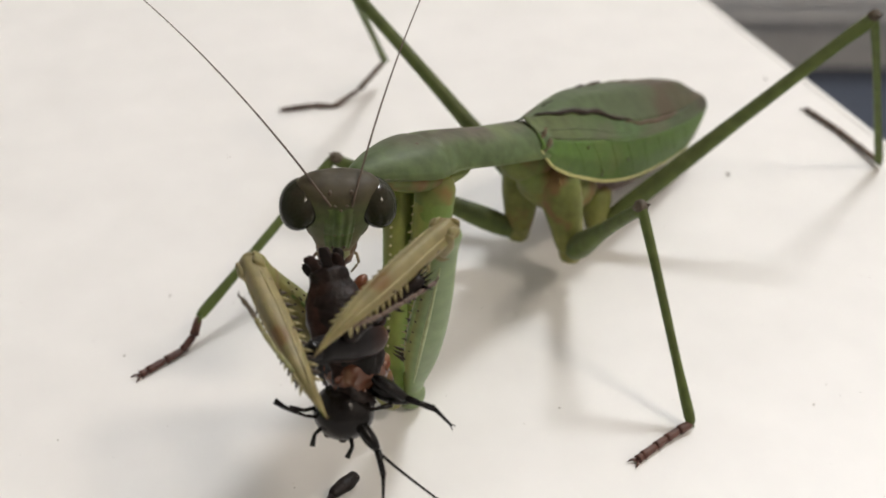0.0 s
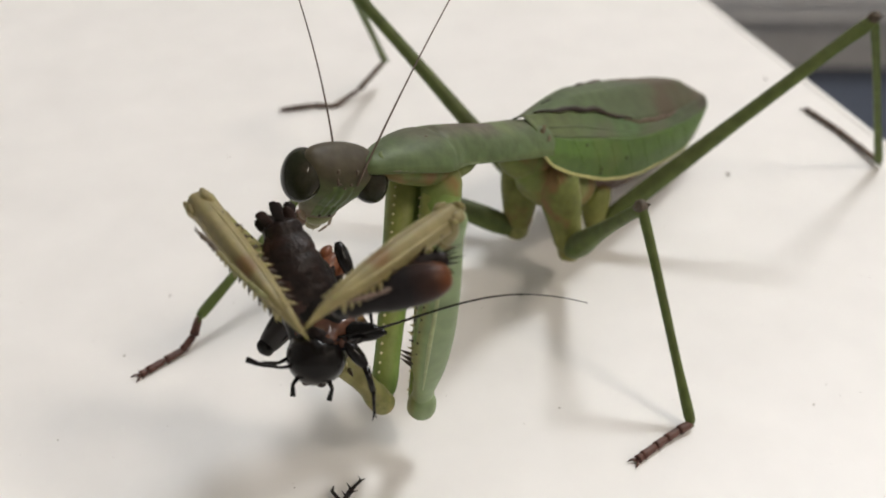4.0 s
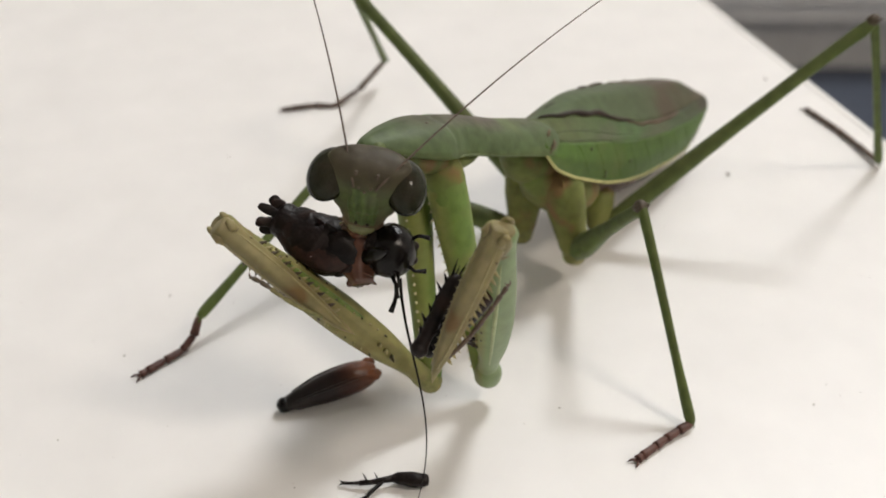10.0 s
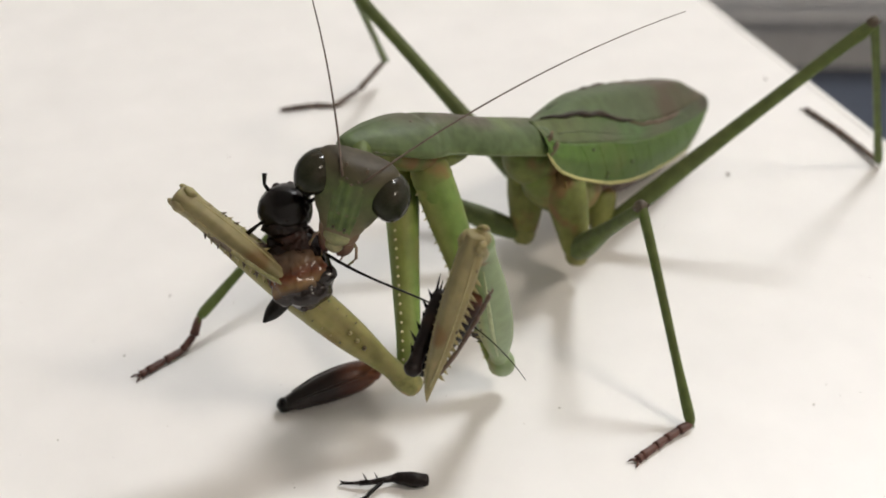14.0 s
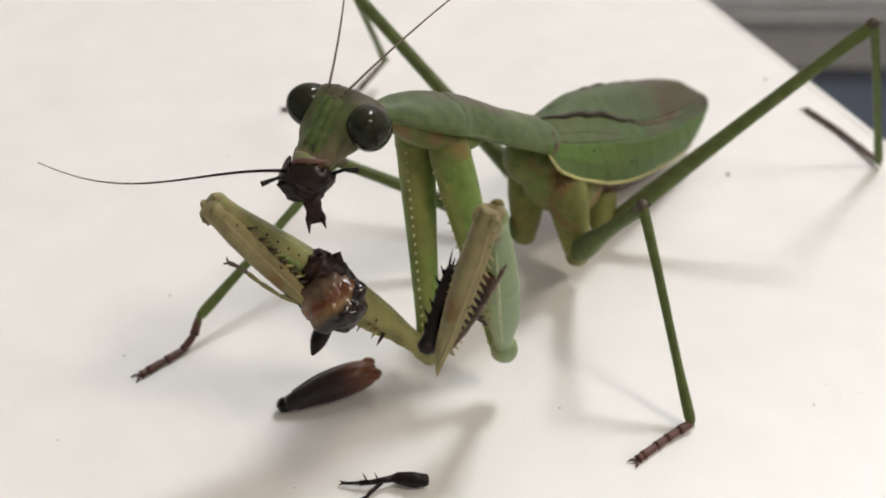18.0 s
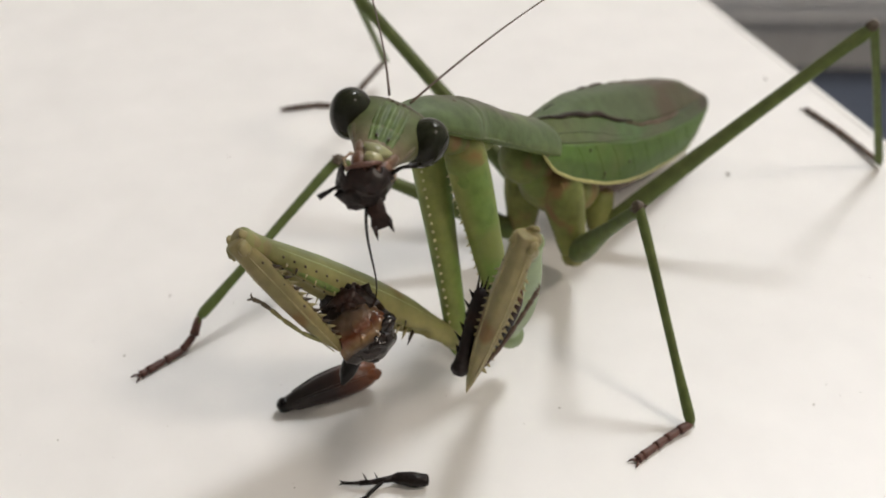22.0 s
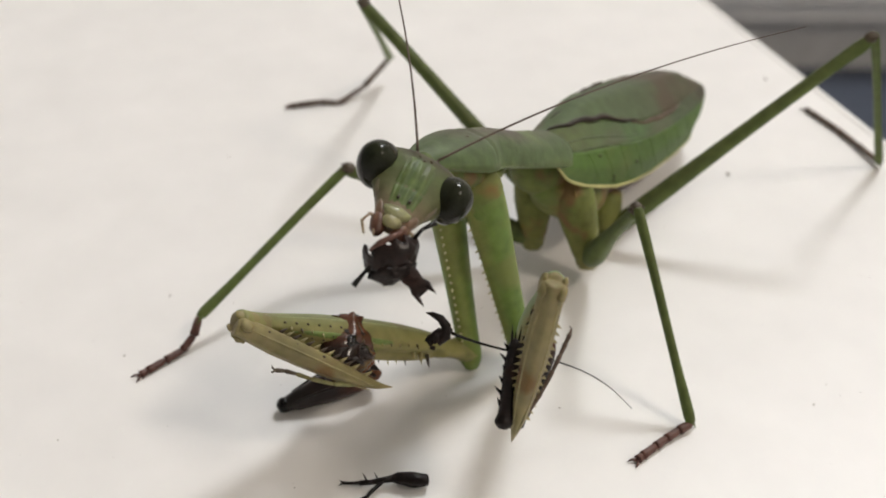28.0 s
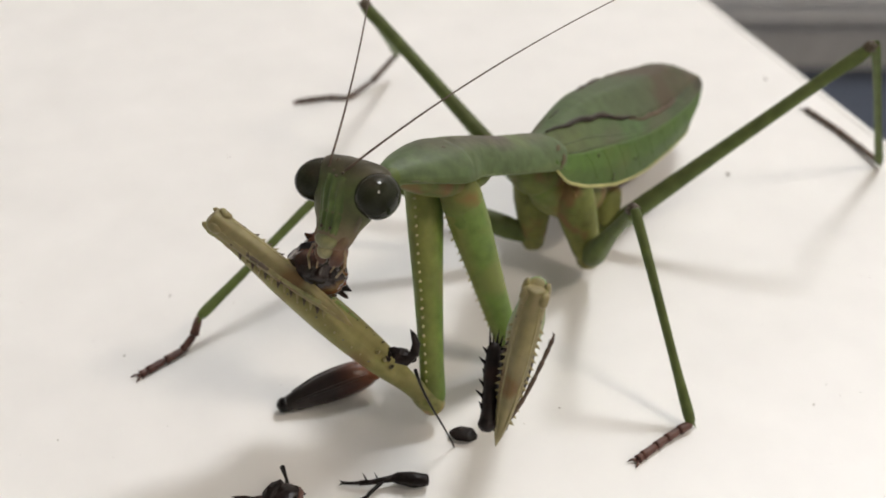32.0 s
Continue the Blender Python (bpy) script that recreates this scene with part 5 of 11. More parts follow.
def motions():
    walk(PART['thorax'], [(0, mm(9.44, 95.14, 14.98, 0.0, -18.7, -129.2)), (6.5, mm(9.31, 95.27, 15.19, 0.0, -19.0, -129.6)), (7, mm(9.38, 95.27, 15.19, 0.0, -19.1, -129.5)), (7.5, mm(9.46, 95.27, 15.19, 0.0, -19.1, -129.4)), (8, mm(9.49, 95.27, 15.19, 0.0, -19.1, -129.3)), (8.5, mm(9.56, 95.16, 15.02, 0.0, -18.8, -129.1)), (9, mm(9.63, 95.04, 14.86, 0.0, -18.5, -128.8)), (20, mm(9.99, 94.96, 14.74, 0.0, -18.3, -128.2)), (20.5, mm(9.86, 94.99, 14.78, 0.0, -18.3, -128.4)), (21, mm(9.74, 95.01, 14.81, 0.0, -18.3, -128.7)), (21.5, mm(9.70, 94.99, 14.78, 0.0, -18.2, -128.7)), (22, mm(9.61, 94.95, 14.72, 0.0, -18.0, -128.9)), (22.5, mm(9.52, 94.90, 14.65, 0.0, -17.5, -128.9)), (23, mm(9.49, 94.88, 14.62, 0.0, -17.1, -129.0)), (23.5, mm(9.54, 94.82, 14.55, 0.0, -16.9, -128.7)), (24, mm(9.58, 94.78, 14.49, 0.0, -16.5, -128.3)), (24.5, mm(9.67, 94.78, 14.49, 0.0, -16.3, -127.9)), (25, mm(9.74, 94.78, 14.49, 0.0, -16.2, -127.7)), (25.5, mm(10.44, 94.55, 14.16, 0.0, -15.9, -126.1)), (28, mm(10.49, 94.52, 14.11, 0.0, -15.2, -125.5)), (28.5, mm(10.62, 94.57, 14.18, 0.0, -15.3, -125.2)), (29, mm(10.74, 94.61, 14.24, 0.0, -15.1, -124.8)), (29.3, mm(10.69, 94.59, 14.22, 0.0, -14.8, -124.8)), (29.6, mm(10.59, 94.55, 14.16, 0.0, -14.4, -124.9)), (30, mm(10.49, 94.52, 14.11, 0.0, -14.2, -125.0)), (32, mm(10.35, 94.47, 14.03, 0.0, -13.5, -124.7))])
    walk(PART['pronotum'], [(0, mm(9.06, 94.67, 14.86, 3.3, -17.7, -131.2)), (0.5, mm(9.01, 94.66, 14.83, 3.3, -17.8, -131.1)), (1, mm(8.96, 94.65, 14.81, 3.3, -18.4, -130.2)), (2, mm(8.96, 94.65, 14.81, 3.3, -18.2, -130.2)), (2.5, mm(8.96, 94.66, 14.83, 3.2, -20.9, -127.9)), (3, mm(8.96, 94.67, 14.86, 3.2, -19.2, -128.2)), (3.5, mm(8.96, 94.69, 14.87, 3.2, -20.0, -128.4)), (4, mm(8.95, 94.71, 14.91, 3.2, -20.0, -128.7)), (4.5, mm(8.93, 94.74, 14.96, 3.3, -20.2, -129.4)), (5, mm(8.91, 94.78, 15.01, 3.3, -20.3, -130.2)), (5.5, mm(8.90, 94.80, 15.05, 3.3, -20.4, -130.5)), (6, mm(8.90, 94.81, 15.06, 3.3, -22.0, -130.1)), (6.5, mm(8.93, 94.81, 15.06, 3.4, -22.0, -130.6)), (7, mm(9.01, 94.81, 15.06, 3.4, -22.0, -131.4)), (7.5, mm(9.07, 94.81, 15.06, 3.4, -21.9, -130.8)), (8, mm(9.11, 94.81, 15.06, 3.3, -21.9, -130.2)), (8.5, mm(9.19, 94.70, 14.90, 3.4, -20.6, -131.1)), (9, mm(9.27, 94.58, 14.73, 3.4, -19.3, -131.9)), (9.5, mm(9.31, 94.61, 14.77, 3.5, -23.9, -131.4)), (10, mm(9.36, 94.64, 14.81, 3.4, -22.8, -131.2)), (10.5, mm(9.37, 94.64, 14.81, 3.6, -25.4, -132.5)), (11, mm(9.37, 94.65, 14.82, 3.6, -24.0, -133.7)), (11.5, mm(9.39, 94.66, 14.83, 3.6, -25.5, -132.7)), (12, mm(9.40, 94.66, 14.85, 3.6, -26.9, -131.7)), (12.5, mm(9.42, 94.67, 14.86, 3.6, -26.0, -132.5)), (13, mm(9.42, 94.67, 14.86, 3.6, -25.0, -133.4)), (13.5, mm(9.42, 94.67, 14.85, 3.6, -23.3, -134.8)), (14, mm(9.40, 94.66, 14.83, 3.7, -21.5, -136.4)), (14.5, mm(9.40, 94.64, 14.81, 3.7, -22.1, -136.1)), (15, mm(9.39, 94.62, 14.79, 3.7, -23.6, -135.5)), (15.5, mm(9.38, 94.60, 14.77, 3.7, -25.2, -134.9)), (16, mm(9.37, 94.59, 14.75, 3.7, -26.5, -134.4)), (16.5, mm(9.36, 94.58, 14.73, 3.7, -27.1, -134.2)), (17, mm(9.36, 94.58, 14.73, 3.6, -28.1, -132.2)), (17.5, mm(9.39, 94.57, 14.72, 3.6, -28.9, -131.7)), (18, mm(9.45, 94.56, 14.71, 3.6, -29.5, -131.3)), (18.5, mm(9.50, 94.55, 14.69, 3.7, -30.0, -131.4)), (19, mm(9.52, 94.55, 14.69, 3.7, -30.5, -131.3)), (20, mm(9.62, 94.49, 14.60, 3.6, -31.1, -130.4)), (20.5, mm(9.50, 94.52, 14.65, 3.4, -34.0, -125.0)), (21, mm(9.36, 94.55, 14.69, 3.4, -31.8, -126.4)), (21.5, mm(9.32, 94.53, 14.66, 3.3, -31.1, -125.9)), (22, mm(9.24, 94.48, 14.58, 3.3, -30.5, -125.3)), (22.5, mm(9.15, 94.44, 14.50, 3.3, -31.3, -125.1)), (23, mm(9.11, 94.42, 14.47, 3.3, -31.8, -125.0)), (23.5, mm(9.16, 94.36, 14.41, 3.3, -31.6, -125.7)), (24, mm(9.22, 94.32, 14.33, 3.4, -31.3, -126.4)), (24.5, mm(9.30, 94.32, 14.33, 3.2, -24.6, -127.8)), (25, mm(9.37, 94.32, 14.33, 3.2, -17.3, -130.0)), (25.5, mm(10.09, 94.08, 14.00, 3.2, -19.2, -129.3)), (26, mm(10.11, 94.07, 14.00, 3.2, -20.3, -128.5)), (26.5, mm(10.12, 94.07, 13.98, 3.1, -22.7, -127.1)), (27, mm(10.14, 94.06, 13.97, 3.1, -24.9, -125.7)), (27.5, mm(10.15, 94.05, 13.96, 3.1, -25.9, -125.2)), (28, mm(10.16, 94.05, 13.95, 2.9, -25.1, -122.9)), (28.5, mm(10.28, 94.09, 14.01, 2.6, -24.5, -118.9)), (29, mm(10.41, 94.13, 14.07, 2.8, -22.1, -123.0)), (29.3, mm(10.36, 94.11, 14.04, 2.8, -28.6, -120.9)), (29.6, mm(10.25, 94.07, 13.99, 3.2, -22.0, -128.4)), (30, mm(10.16, 94.05, 13.94, 3.1, -23.5, -125.8)), (30.6, mm(10.13, 94.03, 13.93, 3.1, -24.8, -126.1)), (31, mm(10.08, 94.02, 13.89, 3.1, -25.2, -125.5)), (31.5, mm(10.03, 94.00, 13.86, 3.2, -20.9, -128.8)), (32, mm(10.01, 93.99, 13.85, 3.2, -21.6, -128.2))])
    walk(PART['head'], [(0, mm(-7.61, 73.88, 20.72, 10.6, 4.9, 10.6)), (0.5, mm(-7.14, 72.63, 20.21, 25.2, 15.0, 0.8)), (1, mm(-8.01, 73.96, 20.72, 0.5, 11.1, 18.1)), (1.5, mm(-7.53, 73.22, 20.12, 30.4, 11.1, 10.5)), (2, mm(-8.12, 73.25, 21.51, 9.4, 10.1, 21.9)), (2.5, mm(-5.90, 75.70, 21.00, 9.9, 18.0, 17.5)), (3, mm(-7.55, 72.80, 23.25, -7.1, 17.7, 25.2)), (3.25, mm(-7.87, 73.56, 23.13, -27.8, 4.9, -7.2)), (3.5, mm(-8.19, 74.32, 23.02, -38.9, -16.2, -34.5)), (3.75, mm(-8.14, 75.30, 22.31, -10.4, 10.6, -8.7)), (4, mm(-8.07, 76.28, 21.60, 28.9, 18.3, 28.9)), (4.5, mm(-7.90, 75.75, 21.54, 21.9, 15.6, 14.2)), (5, mm(-7.66, 74.41, 22.02, 15.4, 10.3, -3.0)), (5.5, mm(-7.47, 73.67, 22.30, 13.3, 8.0, -7.2)), (5.75, mm(-8.17, 74.24, 22.90, -15.2, -2.5, -22.7)), (6, mm(-8.87, 74.83, 23.51, -41.1, -19.1, -32.1)), (6.25, mm(-8.73, 75.15, 23.01, -18.5, 11.3, -6.0)), (6.5, mm(-8.58, 75.49, 22.51, 20.7, 23.2, 31.6)), (7, mm(-8.30, 74.32, 22.66, 2.0, 4.0, -26.0)), (7.5, mm(-7.51, 73.59, 22.49, -7.0, 6.3, -18.8)), (8, mm(-6.48, 71.80, 23.03, 2.2, 2.8, -12.6)), (8.5, mm(-7.15, 72.48, 22.62, 9.2, 6.3, -15.3)), (9, mm(-7.82, 73.17, 22.19, 15.3, 10.4, -17.0)), (9.5, mm(-7.28, 74.16, 23.72, 21.7, 4.0, -13.7)), (10, mm(-5.31, 72.81, 23.26, 18.8, 8.6, -5.6)), (10.5, mm(-7.39, 73.88, 24.12, 8.3, 11.4, -18.2)), (11, mm(-7.24, 73.56, 23.91, 0.0, 13.0, -17.9)), (11.5, mm(-7.31, 74.16, 24.29, -3.2, 11.7, -20.2)), (12, mm(-7.40, 74.70, 24.74, -8.0, 8.8, -24.7)), (12.5, mm(-7.93, 74.68, 24.51, -7.8, 10.4, -38.5)), (13, mm(-8.47, 74.81, 24.20, -11.6, 13.8, -49.4)), (13.5, mm(-7.51, 74.72, 23.01, -3.6, 17.5, -27.7)), (14, mm(-6.43, 73.50, 22.54, -5.6, 15.9, -10.1)), (14.5, mm(-6.68, 73.94, 22.65, -0.3, 15.9, -9.0)), (15, mm(-7.26, 75.01, 22.96, 11.8, 17.5, -3.2)), (15.25, mm(-7.56, 75.26, 23.37, -29.0, 14.8, -7.5)), (15.5, mm(-7.85, 75.52, 23.78, -68.9, 10.0, -9.0)), (16, mm(-8.29, 75.18, 24.99, -50.4, -5.6, -28.4)), (16.5, mm(-8.50, 75.31, 25.29, -50.0, -8.5, -30.4)), (17, mm(-7.99, 74.93, 26.07, -46.3, -1.8, -33.6)), (17.5, mm(-7.64, 75.06, 26.54, -47.0, -1.3, -36.3)), (18, mm(-7.30, 75.22, 26.99, -47.9, -0.9, -38.9)), (18.5, mm(-6.60, 76.01, 26.79, -81.6, 12.9, -12.2)), (19, mm(-5.72, 74.54, 27.91, -85.5, 10.9, -9.1)), (19.5, mm(-5.76, 74.73, 27.97, -82.7, 2.2, -4.7)), (20, mm(-5.77, 74.66, 28.16, -80.2, -6.8, -0.9)), (20.5, mm(-4.09, 72.99, 30.38, -88.5, 0.6, -1.1)), (21, mm(-4.29, 73.55, 28.79, -72.2, 1.4, -11.0)), (21.5, mm(-4.05, 73.32, 28.07, -76.5, 10.2, -10.4)), (22, mm(-3.79, 72.71, 27.54, -81.1, 18.5, -11.2)), (22.5, mm(-4.12, 73.13, 27.89, -84.0, 12.3, -12.0)), (23, mm(-4.44, 73.45, 28.30, -86.9, 6.4, -12.0)), (23.5, mm(-5.13, 74.25, 26.75, -76.9, 3.9, -9.3)), (23.75, mm(-5.48, 74.92, 25.81, -27.6, 14.5, 1.8)), (24, mm(-5.82, 75.59, 24.86, 23.7, 12.8, 17.1)), (24.5, mm(-5.69, 72.73, 21.87, 11.6, 12.7, -6.1)), (25, mm(-5.42, 69.76, 19.01, 2.2, 12.1, -15.7)), (25.5, mm(-5.99, 70.82, 19.61, 10.4, 17.8, -22.1)), (26, mm(-5.66, 71.09, 20.28, 12.7, 19.2, -20.2)), (26.25, mm(-5.28, 70.99, 21.27, -30.1, 20.6, -14.3)), (26.5, mm(-4.89, 70.89, 22.26, -73.7, 25.1, -11.1)), (27, mm(-4.19, 71.30, 23.81, -76.3, 21.8, -14.7)), (27.5, mm(-3.88, 71.47, 24.52, -77.4, 20.1, -16.0)), (28, mm(-2.06, 70.38, 24.59, -74.1, 22.1, -15.9)), (28.5, mm(-0.68, 69.26, 24.48, -75.6, 3.7, -6.5)), (28.75, mm(-0.74, 70.47, 22.66, -37.6, 18.3, -16.7)), (29, mm(-0.78, 71.69, 20.85, 3.0, 35.7, -15.6)), (29.15, mm(-1.17, 71.52, 23.86, -38.2, 19.6, -21.0)), (29.3, mm(-1.57, 71.35, 26.89, -75.6, 4.0, -14.3)), (29.45, mm(-3.62, 71.60, 23.60, -30.0, 5.0, -19.7)), (29.6, mm(-5.67, 71.84, 20.32, 15.7, 9.5, -22.8)), (30, mm(-4.85, 72.07, 22.63, 6.1, 18.5, 20.3)), (30.3, mm(-5.01, 72.37, 23.09, -32.1, 20.4, -2.3)), (30.6, mm(-5.19, 72.66, 23.56, -67.3, 8.8, -21.1)), (31, mm(-4.62, 72.25, 24.80, -80.5, 5.5, -8.4)), (31.5, mm(-7.11, 73.32, 20.98, -26.1, -24.4, -39.2)), (32, mm(-6.71, 73.17, 22.36, -29.4, -7.3, -38.0))])
    walk(PART['antenna_r'], [(0, hm(-0.75, -1.70, 1.50, -73.4, -17.1, 125.3)), (0.5, hm(-0.75, -1.70, 1.50, -76.6, -8.0, 116.0)), (1, hm(-0.75, -1.70, 1.50, -63.5, -19.4, 126.3)), (1.5, hm(-0.75, -1.70, 1.50, -82.5, -2.8, 112.7)), (2, hm(-0.75, -1.70, 1.50, -64.9, -14.8, 117.4)), (2.5, hm(-0.75, -1.70, 1.50, -2.6, -27.1, 90.4)), (3, hm(-0.75, -1.70, 1.50, -3.0, -41.5, 91.3)), (3.5, hm(-0.75, -1.70, 1.50, -78.4, -64.7, 168.3)), (3.75, hm(-0.75, -1.70, 1.50, -28.1, -42.1, 109.8)), (4, hm(-0.75, -1.70, 1.50, -18.4, -7.9, 89.3)), (4.5, hm(-0.75, -1.70, 1.50, -42.3, -12.7, 96.4)), (5, hm(-0.75, -1.70, 1.50, -47.8, -18.0, 104.4)), (5.5, hm(-0.75, -1.70, 1.50, -46.7, -20.2, 105.6)), (6, hm(-0.75, -1.70, 1.50, -20.2, -73.1, 111.2)), (6.5, hm(-0.75, -1.70, 1.50, 11.6, -16.7, 88.2)), (7, hm(-0.75, -1.70, 1.50, -24.9, -23.3, 107.9)), (7.5, hm(-0.75, -1.70, 1.50, -58.2, -33.8, 133.0)), (8, hm(-0.75, -1.70, 1.50, -53.4, -30.4, 121.4)), (8.5, hm(-0.75, -1.70, 1.50, -55.4, -24.0, 117.5)), (9, hm(-0.75, -1.70, 1.50, -59.0, -17.9, 114.0)), (9.5, hm(-0.75, -1.70, 1.50, -67.8, -11.1, 112.8)), (10, hm(-0.75, -1.70, 1.50, -64.5, -13.8, 112.4)), (10.5, hm(-0.75, -1.70, 1.50, -58.5, -19.9, 116.9)), (11, hm(-0.75, -1.70, 1.50, -56.3, -25.9, 121.6)), (11.5, hm(-0.75, -1.70, 1.50, -57.3, -27.2, 123.9)), (12, hm(-0.75, -1.70, 1.50, -58.9, -29.8, 128.5)), (12.5, hm(-0.75, -1.70, 1.50, -68.9, -26.8, 139.5)), (13, hm(-0.75, -1.70, 1.50, -77.1, -24.4, 150.2)), (13.5, hm(-0.75, -1.70, 1.50, -66.8, -23.9, 133.5)), (14, hm(-0.75, -1.70, 1.50, -52.0, -31.2, 122.6)), (14.5, hm(-0.75, -1.70, 1.50, -52.3, -27.2, 118.8)), (15, hm(-0.75, -1.70, 1.50, -57.4, -16.9, 110.9)), (15.25, hm(-0.75, -1.70, 1.50, -60.4, -45.9, 135.7)), (15.5, hm(-0.75, -1.70, 1.50, -97.3, -66.5, -169.1)), (16, hm(-0.75, -1.70, 1.50, -76.1, -61.3, 167.3)), (16.5, hm(-0.75, -1.70, 1.50, -75.3, -61.9, 167.2)), (17, hm(-0.75, -1.70, 1.50, -64.9, -56.0, 154.2)), (17.5, hm(-0.75, -1.70, 1.50, -67.1, -54.0, 154.5)), (18, hm(-0.75, -1.70, 1.50, -69.0, -52.2, 154.5)), (18.5, hm(-0.75, -1.70, 1.50, -102.9, -64.3, -168.0)), (19, hm(-0.75, -1.70, 1.50, -106.7, -60.7, -166.4)), (19.5, hm(-0.75, -1.70, 1.50, -105.9, -63.5, -162.6)), (20, hm(-0.75, -1.70, 1.50, -107.2, -66.5, -156.9)), (20.5, hm(-0.75, -1.70, 1.50, -96.4, -71.5, -170.8)), (21, hm(-0.75, -1.70, 1.50, -80.9, -62.4, 169.7)), (21.5, hm(-0.75, -1.70, 1.50, -81.7, -64.6, 171.0)), (22, hm(-0.75, -1.70, 1.50, -85.8, -66.1, 175.7)), (22.5, hm(-0.75, -1.70, 1.50, -100.2, -64.8, -169.2)), (23, hm(-0.75, -1.70, 1.50, -113.4, -63.0, -155.4)), (23.5, hm(-0.75, -1.70, 1.50, -97.3, -50.8, -170.8)), (23.75, hm(-0.75, -1.70, 1.50, -85.6, -25.0, 148.2)), (24, hm(-0.75, -1.70, 1.50, -93.9, 1.5, 115.4)), (24.5, hm(-0.75, -1.70, 1.50, -65.1, -18.0, 122.2)), (25, hm(-0.75, -1.70, 1.50, -51.4, -31.7, 121.9)), (25.5, hm(-0.75, -1.70, 1.50, -62.0, -21.2, 122.7)), (26, hm(-0.75, -1.70, 1.50, -64.2, -18.1, 121.0)), (26.5, hm(-0.75, -1.70, 1.50, -100.8, -59.4, -166.0)), (27, hm(-0.75, -1.70, 1.50, -99.7, -60.2, -167.1)), (27.5, hm(-0.75, -1.70, 1.50, -98.2, -60.9, -168.7)), (28, hm(-0.75, -1.70, 1.50, -98.5, -57.9, -168.2)), (28.5, hm(-0.75, -1.70, 1.50, -108.7, -52.6, -154.8)), (28.75, hm(-0.75, -1.70, 1.50, -65.0, -48.8, 147.4)), (29, hm(-0.75, -1.70, 1.50, -45.3, -26.4, 112.0)), (29.3, hm(-0.75, -1.70, 1.50, -99.4, -51.4, -166.4)), (29.6, hm(-0.75, -1.70, 1.50, -77.5, -16.5, 141.9)), (30, hm(-0.75, -1.70, 1.50, -20.8, -26.4, 99.3)), (30.3, hm(-0.75, -1.70, 1.50, -39.4, -55.2, 125.1)), (30.6, hm(-0.75, -1.70, 1.50, -102.2, -65.1, -165.2)), (31, hm(-0.75, -1.70, 1.50, -120.3, -60.6, -143.4)), (31.5, hm(-0.75, -1.70, 1.50, -62.4, -69.1, 152.1)), (32, hm(-0.75, -1.70, 1.50, -41.6, -60.9, 128.5))])
